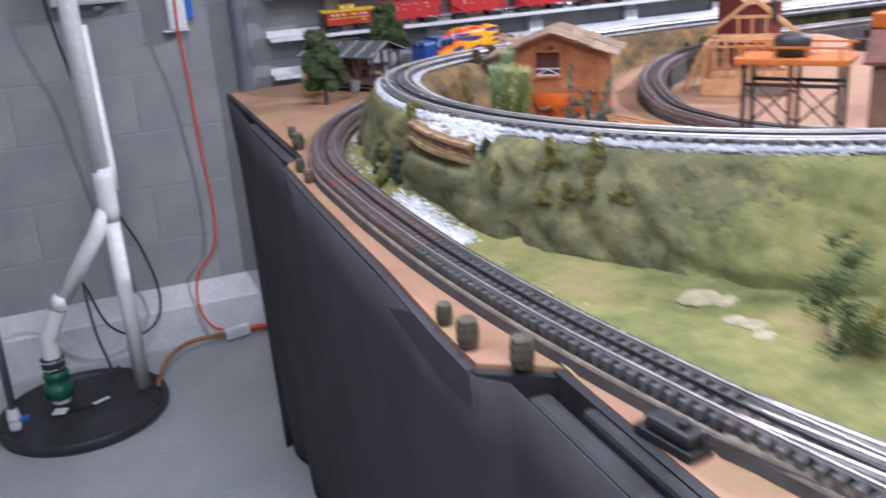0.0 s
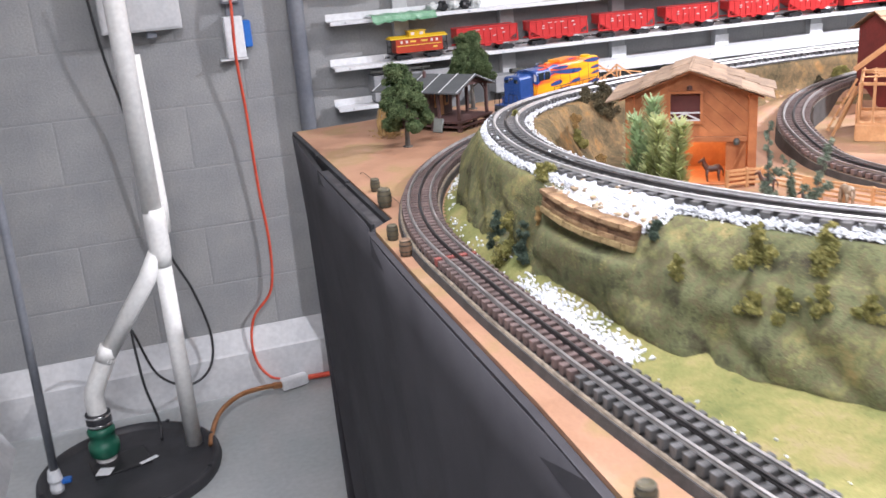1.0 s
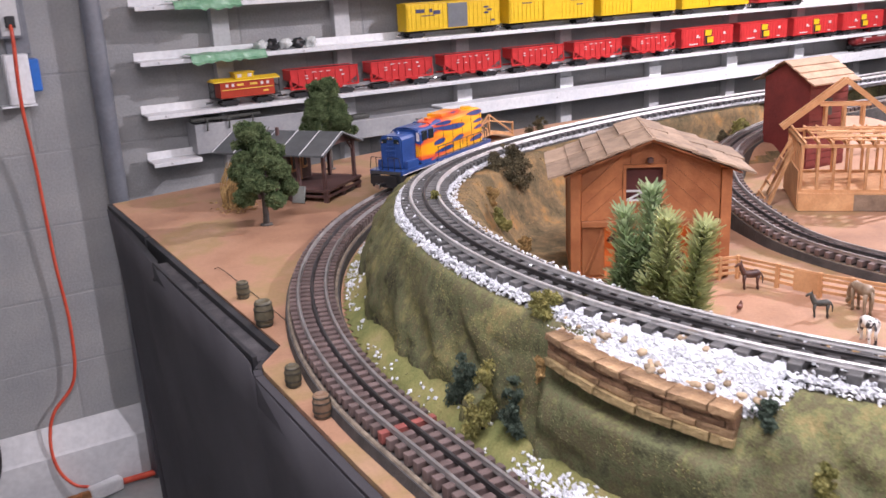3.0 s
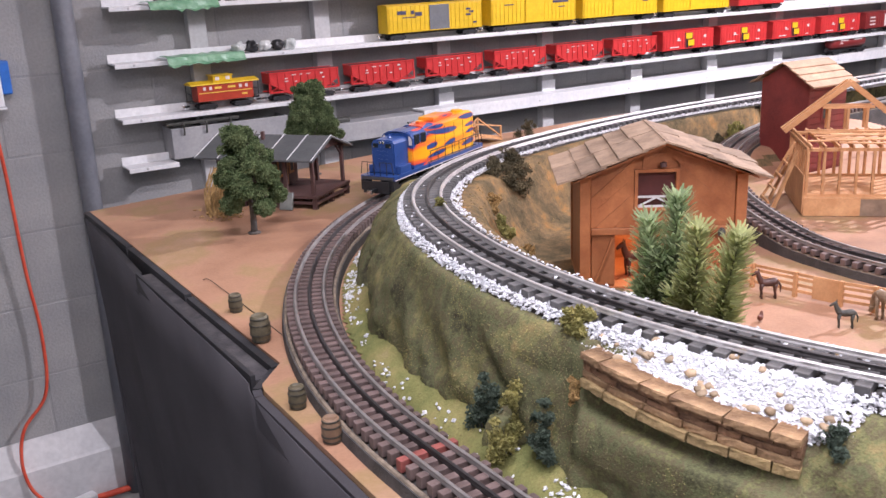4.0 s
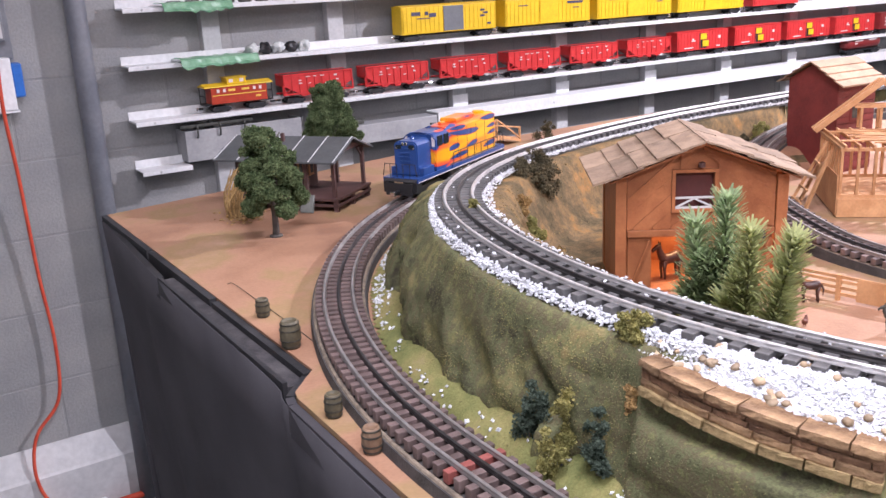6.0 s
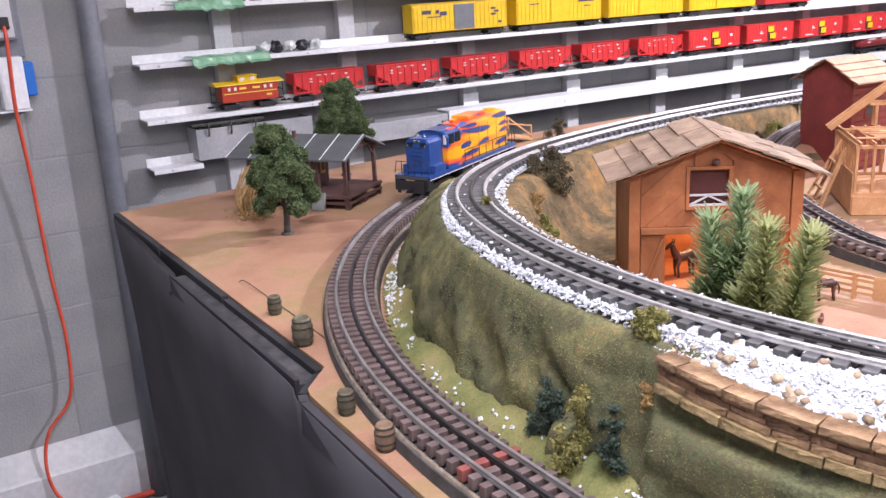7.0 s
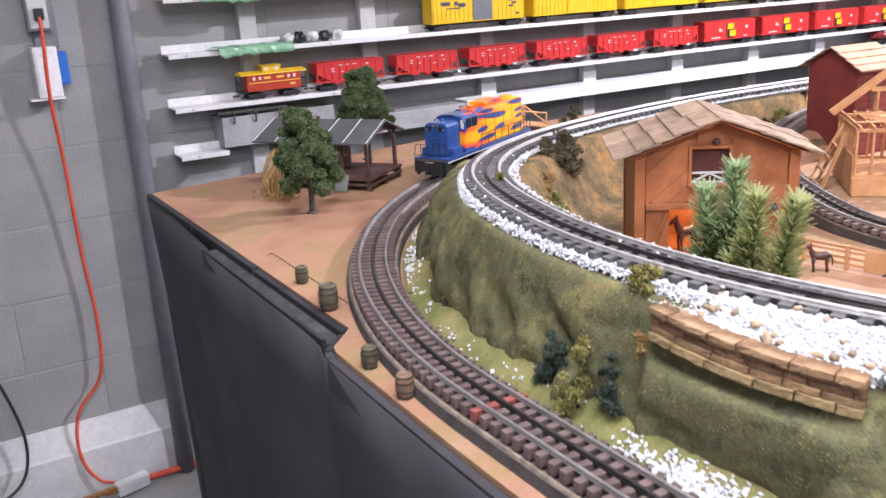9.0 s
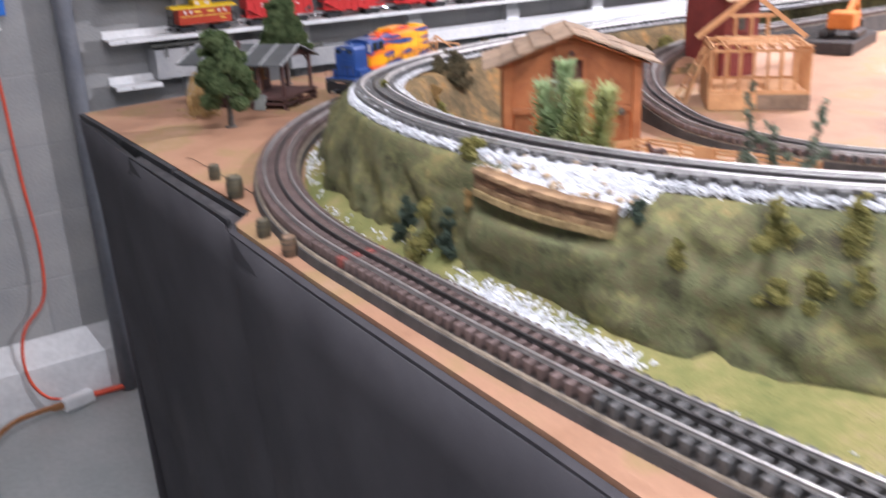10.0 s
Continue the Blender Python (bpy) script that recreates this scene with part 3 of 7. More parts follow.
def outer_bank():
    """Rows across the bank, each resampled by length and then bulged out in lumps and creases."""
    line = resample(UPPER[:330], 0.0055)
    cols = 40
    for p, d, s in frames(line):
        raw = []
        for k in range(116):
            o = -0.036 + 0.0025 * k
            q = p + s * o
            if k > 30 and (to_lower(q.x, q.y)[0] < 0.034 or (q.y > 1.2 and math.hypot(q.x - LC[0], q.y - LC[1]) > LR - 0.034)):
                break
            h = land(q.x, q.y)
            raw.append((o, max(h, -0.008)))
            if h <= -0.01:
                break
        acc = [0.0]
        for a, b in zip(raw, raw[1:]):
            acc.append(acc[-1] + math.hypot(b[0] - a[0], b[1] - a[1]))
        row, j = [], 0
        for c in range(cols + 1):
            want = acc[-1] * c / cols
            while j < len(acc) - 2 and acc[j + 1] < want:
                j += 1
            f = (want - acc[j]) / max(acc[j + 1] - acc[j], 1e-6)
            o = raw[j][0] + (raw[j + 1][0] - raw[j][0]) * f
            h = raw[j][1] + (raw[j + 1][1] - raw[j][1]) * f
            do, dh = raw[j + 1][0] - raw[j][0], raw[j + 1][1] - raw[j][1]
            n = math.hypot(do, dh) or 1
            shelf = sm((1.1 - p.y) / 0.15) * sm((p.y - 0.62) / 0.1) * (0.75 + 0.9 * noise.noise(Vector((p.x * 8, p.y * 8, 3))))
            if o > 0.05:
                k = min(max(h / 0.11, 0), 1)
                o += 0.011 * shelf * (math.sin(math.pi * min(k * 1.1, 1)) ** 0.8 - 0.4 * (1 - k) ** 3)
            q = p + s * o + Vector((0, 0, h))
            warp = q + Vector((noise.noise(q * 9), noise.noise(q * 9 + Vector((5, 5, 5))), noise.noise(q * 11))) * 0.02
            # broad folds that slant down along the bank, with sharp creases between them
            u = math.atan2(q.y - UC[1], q.x - UC[0]) * UR + 0.75 * h
            fold = noise.noise(Vector((u * 9.5, h * 4, 2.2)) + warp * 1.5)
            fold2 = noise.noise(Vector((u * 21, h * 9, 6.1)) + warp * 2.5)
            rift = max(0.0, 1 - abs(noise.noise(Vector((u * 7.5, h * 7, 9.4)) + warp)) / 0.07)
            lump = -0.008 * rift + 0.026 * abs(fold) ** 0.7 + 0.010 * abs(fold2) + 0.007 * abs(noise.noise(warp * 24 + Vector((3, 1, 7)))) + 0.0026 * noise.noise(q * 75) + 0.0012 * noise.noise(q * 190) - 0.009
            mask = sm((o - 0.045) / 0.018) * sm((h + 0.006) / 0.012)
            w = WALL_B - WALL_A
            k = (Vector((q.x, q.y, 0)) - WALL_A).dot(w) / w.length_squared
            if -0.05 < k < 1.05 and h > 0.04:
                mask *= 0.1
            off = s * (-dh / n) + Vector((0, 0, max(do / n, 0)))
            row.append(q + off * (lump * mask) + Vector((0, 0, B + 0.0012)))
        BANK.append(row)
    vs = [tuple(q) for row in BANK for q in row]
    fs = []
    for i in range(len(BANK) - 1):
        for c in range(cols):
            a = i * (cols + 1) + c
            fs.append((a, a + cols + 1, a + cols + 2, a + 1))
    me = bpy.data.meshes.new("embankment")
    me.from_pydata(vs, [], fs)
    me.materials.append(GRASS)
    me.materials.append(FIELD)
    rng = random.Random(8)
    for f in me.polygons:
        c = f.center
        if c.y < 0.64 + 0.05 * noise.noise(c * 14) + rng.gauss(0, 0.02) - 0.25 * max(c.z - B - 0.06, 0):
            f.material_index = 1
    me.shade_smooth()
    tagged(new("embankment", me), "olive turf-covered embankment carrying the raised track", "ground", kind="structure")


def embankment():
    outer_bank()
    step = 0.006
    x0, x1, y0, y1 = 0.80, 2.75, -0.62, 2.12
    nx, ny = int((x1 - x0) / step), int((y1 - y0) / step)
    field, inner = {}, {}
    for j in range(ny + 1):
        y = y0 + j * step
        edge = lower_x(y)
        for i in range(nx + 1):
            x = x0 + i * step
            if y < 1.25 and x < edge + 0.02:
                continue
            s, p = side_dist(x, y)
            if s < -0.24 or (s > 0.16 and y > 1.6) or (s < 0 and y < 0.4 and x > 1.9):
                continue
            if y > 1.2 and math.hypot(x - LC[0], y - LC[1]) > LR - 0.034:
                continue
            dl = to_lower(x, y)[0]
            if s > 0 and dl < 0.034:
                continue
            if s < -0.024:
                inner[i, j] = (x, y, B + (0.0012 if s < -0.03 else -0.002) + land(x, y))
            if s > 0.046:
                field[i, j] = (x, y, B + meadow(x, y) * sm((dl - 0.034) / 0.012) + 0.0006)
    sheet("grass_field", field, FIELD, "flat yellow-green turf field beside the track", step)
    ob = sheet("inner_bank", inner, DRYBANK, "dry tan inner side of the raised embankment", step)
    ob.data.materials.append(BOARD)
    for f in ob.data.polygons:
        c = f.center
        if c.x > 1.45 and c.y > 1.5 and f.normal.z > 0.72 and c.z < B + 0.055:
            f.material_index = 1


embankment()


# ---- white chip stones ----
def stones():
    rng = random.Random(5)
    pts, edge, lowp, tan = [], [], [], []
    for i, (p, d, s) in enumerate(frames(UPPER[30:330])):
        zz = upper_height(p) - 0.0125
        wide = 0.0365 + 0.004 * noise.noise(Vector((i * 0.12, 0, 0)))
        for _ in range(84):
            o = rng.uniform(0.021, wide)
            q = p + s * o + d * rng.uniform(-0.008, 0.008)
            edge.append((q.x, q.y, zz + rng.uniform(-0.001, 0.0038) - max(0, o - 0.0325) * 1.15))
        for _ in range(16):
            q = p - s * rng.uniform(0.024, 0.042) + d * rng.uniform(-0.008, 0.008)
            edge.append((q.x, q.y, zz + rng.uniform(0.0, 0.003)))
        for _ in range(7):
            o = rng.uniform(-0.016, 0.016)
            q = p + s * o + d * rng.uniform(-0.008, 0.008)
            edge.append((q.x, q.y, zz + rng.uniform(0.0, 0.003)))
        if rng.random() < 0.55:
            q = p + s * rng.uniform(-0.028, 0.03)
            edge.append((q.x, q.y, zz + 0.0095))
    stuff("track_ballast", chips(edge, 0.0020, rng, 0.75), STONE, "white stone chips along the raised track bed", "ballast")
    w = WALL_B - WALL_A
    for _ in range(15000):
        k, o = rng.uniform(-0.07, 1.05), rng.random()
        f = WALL_A + w * k
        x = f.x + 0.005 - 0.008 * math.sin(math.pi * min(max(k, 0), 1))
        far = to_upper(x, f.y)[0] - 0.020
        x = x + far * o
        rise = upper_height(Vector((x, f.y, 0))) - 0.013 - B
        base = 0.105 + 0.007 * (1 - min(max(k, 0), 1))
        zz = B + base + (rise - base) * sm(o * 1.3) + 0.005 * rng.random() + 0.003 * noise.noise(Vector((x * 40, f.y * 40, 0)))
        front = o < 0.45 and noise.noise(Vector((x * 55, f.y * 30, 3))) > -0.05
        (tan if rng.random() < (0.008 if front else 0.002) else pts).append((x, f.y, zz))
    for _ in range(420):
        k = rng.uniform(0.98, 1.13)
        f = WALL_A + w * k
        x = f.x + rng.uniform(0.004, 0.05)
        pts.append((x, f.y, B + max(land(x, f.y), 0.004) + 0.003))
    stuff("stone_chips", chips(pts, 0.0022, rng, 0.8), STONE, "white stone chips heaped behind the little stone wall", "stone chips")
    stuff("pebbles", round_stones([(a, b, c + 0.0018) for a, b, c in tan], 0.0040, rng, 0.6), PEBBLE, "tan pebbles among the white stone chips", "pebbles")
    for p, d, s in frames(LOWER):
        if p.x > 1.25 or p.y < 0.55:
            continue
        n = 110 if 0.88 < p.y < 1.07 else 30 if 1.07 <= p.y < 1.13 else 1 if p.y < 0.86 else 4 if p.y < 1.35 else 12 if p.y > 1.62 else 3
        for _ in range(n):
            o = -0.040 - abs(rng.gauss(0, 0.013)) if rng.random() < 0.97 else -rng.uniform(0.045, 0.08)
            q = p + s * o + d * rng.uniform(-0.012, 0.012)
            s2, _p = side_dist(q.x, q.y)
            if s2 < 0.06 or (land(q.x, q.y) > 0.004) or (n < 40 and noise.noise(Vector((q.x * 25, q.y * 25, 0))) < -0.1):
                continue
            lowp.append((q.x, q.y, B + max(meadow(q.x, q.y) * sm((-o - 0.034) / 0.012), 0.0015) + 0.0018))
    stuff("scattered_chips", chips(lowp, 0.0025, rng, 0.8), STONE, "white stone chips strewn beside the lower track", "stone chips")


stones()


# ---- shelves on the wall ----
def tray(x0, x1, zz, label, lip=0.022, front=0.012, depth=0.073, y1=WALL - 0.034):
    t = thing("wall_shelf", label, "shelf", "wall shelves")
    y0 = y1 - depth
    part("shelf_plate", cbox(x0, x1, y0 + 0.0031, y1 - 0.0031, zz - 0.004, zz, None, 0.0004), WHITE, t)
    part("back_flange", cbox(x0, x1, y1 - 0.003, y1, zz - 0.004, zz + max(lip, 0.001), None, 0.0006), WHITE, t)
    part("front_lip", cbox(x0, x1, y0, y0 + 0.003, zz - front, zz, None, 0.0008), WHITE, t)
    k = x0 + 0.05
    while k < x1:
        part("screw", lathe(bmesh.new(), [(0.0035, 0), (0.003, 0.0012), (0.0006, 0.0016)], 8, pose(k, y0 - 0.0001, zz - front * 0.5, 90, 0, 0)), STRIP, t)
        k += 0.43
    return t


STANDARDS = [1.327, 1.715, 2.155, 2.60, 3.04, 3.47, 3.89, 4.30, 4.71, 5.12]
for x in STANDARDS:
    solo("shelf_standard", cbox(x - 0.026, x + 0.026, WALL - 0.033, WALL - 0.001, 0.75, 2.2, None, 0.002), STRIP, "grey painted upright batten carrying the shelves", "upright batten", "shelf battens")
tray(1.068, 1.206, 0.980, "short white angle shelf on the wall")
tray(1.068, 5.6, 1.1135, "long white angle shelf holding red freight cars")
tray(1.068, 5.6, 1.2605, "long white angle shelf holding yellow freight cars")
tray(1.073, 5.6, 1.4075, "long white angle shelf high on the wall")
tray(2.02, 5.6, 1.033, "white angle shelf with a deep front face", 0.0, 0.038)
for x in STANDARDS[2:]:
    solo("shelf_bracket", cbox(x - 0.03, x + 0.03, WALL - 0.037, WALL - 0.0335, 1.034, 1.072, None, 0.001), WHITE, "small white steel bracket on an upright batten", "bracket", "shelf brackets")


# ---- more materials ----
WOOD = surf("stained_orange_wood", (0.27, 0.090, 0.034), (0.41, 0.155, 0.060), 30, 0.5, 0.3, 300, random=0.18, stretch=(1, 1, 1))
WOODP = surf("pale_basswood", (0.44, 0.215, 0.092), (0.58, 0.32, 0.155), 30, 0.6, 0.2, 300, random=0.12)
SHAKE = surf("grey_brown_shake", (0.20, 0.135, 0.09), (0.34, 0.24, 0.165), 35, 0.75, 0.4, 260, random=0.2)
TANR = surf("tan_roof_board", (0.33, 0.205, 0.125), (0.46, 0.30, 0.19), 30, 0.75, 0.3, 240, random=0.12)
REDW = surf("barn_red_board", (0.14, 0.022, 0.019), (0.22, 0.036, 0.03), 20, 0.6, 0.3, 200, random=0.1)
DARKW = surf("dark_brown_plastic", (0.055, 0.028, 0.025), (0.10, 0.05, 0.045), 30, 0.55, 0.2, 200)
ROOFG = surf("slate_grey_roof", (0.055, 0.06, 0.062), (0.085, 0.09, 0.092), 30, 0.6, 0.15, 200)
GREYS = surf("grey_green_step", (0.13, 0.14, 0.13), (0.2, 0.21, 0.19), 40, 0.7, 0.2, 200)
PALEG = surf("light_grey_panel", (0.5, 0.51, 0.52), (0.6, 0.6, 0.6), 6, 0.5, 0.05, 100)
LEAF = surf("dark_green_foam", (0.055, 0.085, 0.038), (0.155, 0.195, 0.095), 60, 0.95, 0.3, 300, island=0.35, spec=0.02)
LEAFY = surf("yellow_green_foam", (0.207, 0.201, 0.075), (0.427, 0.378, 0.149), 60, 0.95, 0.3, 300, island=0.3, spec=0.02)
LEAFT = surf("teal_green_foam", (0.062, 0.085, 0.066), (0.13, 0.168, 0.128), 60, 0.95, 0.3, 300, island=0.3, spec=0.02)
LEAFS = surf("dusty_green_foam", (0.13, 0.165, 0.125), (0.27, 0.30, 0.22), 60, 0.95, 0.3, 300, island=0.3, spec=0.02)
NEEDLE = surf("pale_pine_needle", (0.310, 0.420, 0.232), (0.464, 0.554, 0.327), 40, 0.85, 0.1, 300, island=0.25, spec=0.2)
DRYB = surf("dry_brown_brush", (0.075, 0.066, 0.042), (0.175, 0.144, 0.084), 60, 0.9, 0.2, 300, island=0.4, spec=0.1)
TUFT = surf("turf_flock", (0.113, 0.106, 0.057), (0.237, 0.214, 0.106), 14, 0.95, 0.3, 400, c3=(0.167, 0.156, 0.076), island=0.3, spec=0.1)
TUFTY = surf("yellow_flock", (0.16, 0.148, 0.06), (0.29, 0.255, 0.105), 20, 0.95, 0.3, 400, island=0.25, spec=0.1)
TUFTB = surf("brown_flock", (0.12, 0.09, 0.045), (0.26, 0.19, 0.09), 20, 0.95, 0.3, 400, island=0.3, spec=0.1)
TUFTD = surf("dark_flock", (0.080, 0.082, 0.044), (0.161, 0.154, 0.077), 20, 0.95, 0.3, 400, island=0.3, spec=0.1)
NEEDLEY = surf("yellow_green_pine_needle", (0.361, 0.407, 0.185), (0.516, 0.539, 0.277), 40, 0.85, 0.1, 300, island=0.25, spec=0.2)
HAY = surf("dry_straw", (0.28, 0.17, 0.06), (0.42, 0.28, 0.12), 60, 0.9, 0.3, 300, island=0.3)
BARK = surf("grey_bark", (0.06, 0.055, 0.05), (0.12, 0.105, 0.09), 80, 0.85, 0.5, 300)
BARREL = surf("olive_brown_barrel", (0.065, 0.057, 0.034), (0.12, 0.10, 0.06), 90, 0.6, 0.3, 300)
BARRELT = surf("tan_brown_barrel", (0.15, 0.09, 0.055), (0.24, 0.155, 0.095), 90, 0.6, 0.3, 300)
HOOP = surf("dark_hoop", (0.04, 0.037, 0.03), (0.07, 0.065, 0.05), 90, 0.5, 0.1, 300, metal=0.3)
FIGURE = surf("dark_painted_figure", (0.035, 0.035, 0.03), (0.08, 0.08, 0.07), 150, 0.6, 0.1, 300)
STONEW = surf("tan_cut_stone", (0.135, 0.072, 0.036), (0.37, 0.235, 0.125), 38, 0.85, 0.7, 320, random=0.28, dist=0.002)
# middle courses darkened for the cap's shade, mossy bottom ledge lightened as if lit
STONEM = surf("cap_shaded_brown_stone", (0.10, 0.05, 0.028), (0.26, 0.145, 0.08), 45, 0.88, 0.8, 320, random=0.28, dist=0.002)
STONEB = surf("mossy_yellow_lit_stone", (0.17, 0.115, 0.05), (0.40, 0.29, 0.14), 40, 0.88, 0.8, 320, random=0.2, dist=0.002)
STONEJ = surf("dark_stone_joint", (0.10, 0.055, 0.022), (0.16, 0.09, 0.04), 80, 0.9, 0.4, 300)
MAROON = surf("dark_maroon", (0.07, 0.016, 0.014), (0.11, 0.025, 0.022), 20, 0.7, 0.1, 200)
STEEL = surf("black_tower_steel", (0.02, 0.018, 0.018), (0.05, 0.042, 0.04), 60, 0.5, 0.1, 200)
RUSTY = surf("red_brown_steel", (0.10, 0.03, 0.02), (0.17, 0.06, 0.04), 60, 0.55, 0.1, 200)
SHEDW = surf("brown_shed_board", (0.15, 0.075, 0.05), (0.24, 0.13, 0.09), 30, 0.65, 0.2, 200)
ORANGE = surf("orange_paint", (0.5, 0.13, 0.02), (0.62, 0.19, 0.04), 30, 0.45, 0.05, 200)
ROCK = surf("pale_rock", (0.24, 0.21, 0.13), (0.40, 0.35, 0.23), 40, 0.85, 0.7, 200, dist=0.004)


# ---- foliage ----
def thin(m, share):
    """Let some of the light that falls on a thin leaf or needle pass through it."""
    n, l = m.node_tree.nodes, m.node_tree.links
    bs = n["Principled BSDF"]
    col = bs.inputs["Base Color"].links[0].from_socket
    tr = n.new("ShaderNodeBsdfTranslucent")
    mix = n.new("ShaderNodeMixShader")
    mix.inputs[0].default_value = share
    l.new(col, tr.inputs["Color"])
    l.new(bs.outputs[0], mix.inputs[1])
    l.new(tr.outputs[0], mix.inputs[2])
    l.new(mix.outputs[0], n["Material Output"].inputs["Surface"])


for m in (NEEDLE, NEEDLEY):
    thin(m, 0.55)
for m in (LEAFY, LEAFT, LEAFS):
    thin(m, 0.3)


def leaves(blobs, n, size, rng, flat=1.0, shell=0.55):
    """Small bent leaf scraps over and in the blobs (x, y, z, radius, squash)."""
    vs, fs = [], []
    tot = sum(b[3] ** 2 for b in blobs)
    for bx, by, bz, br, bq in blobs:
        for _ in range(max(6, int(n * br * br / tot))):
            d = Vector((rng.gauss(0, 1), rng.gauss(0, 1), rng.gauss(0, 1))).normalized()
            k = rng.uniform(shell, 1.0) * (1 + 0.28 * noise.noise(d * 2.3 + Vector((bx * 31, by * 31, bz * 31))))
            c = Vector((bx + d.x * br * k, by + d.y * br * k, bz + d.z * br * k * bq))
            s = size * rng.uniform(0.5, 1.4)
            q = Euler((rng.uniform(0, 6.3), rng.uniform(0, 6.3), rng.uniform(0, 6.3))).to_matrix()
            i = len(vs)
            for w in ((-1, -0.5, 0), (0.1, -0.9, 0.35), (1, 0.1, 0), (0.2, 0.9, 0.3), (-0.6, 0.5, -0.3)):
                vs.append(tuple(c + q @ Vector((w[0] * s, w[1] * s, w[2] * s * flat))))
            fs += [(i, i + 1, i + 4), (i + 1, i + 2, i + 3), (i + 1, i + 3, i + 4)]
    me = bpy.data.meshes.new("leaves")
    me.from_pydata(vs, [], fs)
    return me


def foliage(name, me, material, parent):
    me.materials.append(material)
    ob = new(name, me)
    ob.parent = parent
    return ob


def broadleaf(x, y, height, width, seed, label, low=0.0, mat=LEAF):
    rng = random.Random(seed)
    t = thing("model_tree", label, "tree", "model trees", at=pose(x, y, B))
    bm = bmesh.new()
    tube(bm, smooth_line([(0, 0, 0), (0.001, 0.001, height * 0.2), (-0.002, 0.002, height * 0.5), (-0.006, 0.002, height * 0.8)], 4), [0.0058 - 0.0035 * k / 12 for k in range(13)], 7)
    for k in range(9):
        a, zz = k * 2.3, height * (0.26 + 0.06 * k)
        r = width * 0.33 * (1 - 0.06 * k)
        tube(bm, [(-0.001, 0.001, zz), (r * 0.5 * math.cos(a), r * 0.5 * math.sin(a), zz + height * 0.06), (r * math.cos(a), r * math.sin(a), zz + height * 0.14)], [0.0026, 0.0017, 0.0008], 5)
    lathe(bm, [(0.011, 0.0), (0.0105, 0.002), (0.006, 0.0032)], 10)
    part("trunk", bm, BARK, t, "", True)
    blobs = []
    n = 40
    for k in range(n):
        f = (k + 0.5) / n
        zz = height * (low + 0.30 + (0.60 - low) * f)
        w = width * 0.5 * (1.0 - f ** 1.8 * 0.62)
        a = k * 2.4 + rng.uniform(-0.6, 0.6)
        r = w * rng.uniform(0.4, 0.86)
        blobs.append((r * math.cos(a) - 0.010 * f, r * math.sin(a), zz, width * rng.uniform(0.09, 0.20) * (1.0 - 0.25 * f), 0.85))
    foliage("crown", leaves(blobs, 60000, 0.0013, rng, 1.0, 0.6), mat, t)
    return t


def bush(x, y, zz, blobs, n, size, mat, label, seed, kind="bush"):
    rng = random.Random(seed)
    t = thing("model_" + kind, label, kind, "model bushes", at=pose(x, y, zz))
    foliage("foliage", leaves(blobs, n, size, rng, 1.0, 0.15), mat, t)
    bm = bmesh.new()
    for b in blobs[:5]:
        tube(bm, [(b[0] * 0.2, b[1] * 0.2, -0.002), (b[0] * 0.6, b[1] * 0.6, b[2] * 0.5), (b[0], b[1], b[2])], [0.0011, 0.0008, 0.0005], 5)
    part("stem", bm, BARK, t)
    return t


def sapling(x, y, lx, ly, h, seed):
    """A thin leaning stem with small dusty tufts along it."""
    rng = random.Random(seed + 70)
    t = thing("model_sapling", "thin dusty green sapling at the raised track's inner edge", "sapling", "saplings", at=pose(x, y, ground(x, y) - 0.002))
    line = smooth_line([(0, 0, 0), (lx * 0.3, ly * 0.4, h * 0.4), (lx, ly, h)], 10)
    part("stem", tube(bmesh.new(), line, [0.0012 - 0.0008 * k / (len(line) - 1) for k in range(len(line))], 6), BARK, t)
    blobs = [(line[k].x + rng.gauss(0, 0.0025), line[k].y + rng.gauss(0, 0.0025), line[k].z, rng.uniform(0.0028, 0.0058) * (1 - 0.3 * k / len(line)), 1.2) for k in range(2, len(line))]
    blobs.append((line[8].x + 0.009, line[8].y - 0.006, line[8].z + 0.008, 0.005, 1.1))
    foliage("foliage", leaves(blobs, 1700, 0.0011, rng, 1.0, 0.2), LEAFS, t)
    return t


def ground(x, y):
    near = min((q for row in BANK[::2] for q in row[::2]), key=lambda q: (q.x - x) ** 2 + (q.y - y) ** 2)
    if (near.x - x) ** 2 + (near.y - y) ** 2 < 0.0001:
        return max(near.z, B + meadow(x, y))
    return B + (meadow(x, y) if side_dist(x, y)[0] > 0.05 and y < 1.6 and to_lower(x, y)[0] < 0.3 else max(land(x, y), 0.001))


def clump(w, h, seed, n=6):
    rng = random.Random(seed)
    out = []
    for k in range(n * 2):
        f = (k + 0.5) / (n * 2)
        r = w * (1.1 - 0.7 * f)
        out.append((rng.gauss(0, 0.5) * r, rng.gauss(0, 0.5) * r, h * f, max(w * rng.uniform(0.28, 0.6) * (1.1 - 0.5 * f), 0.003), 0.9))
    return out


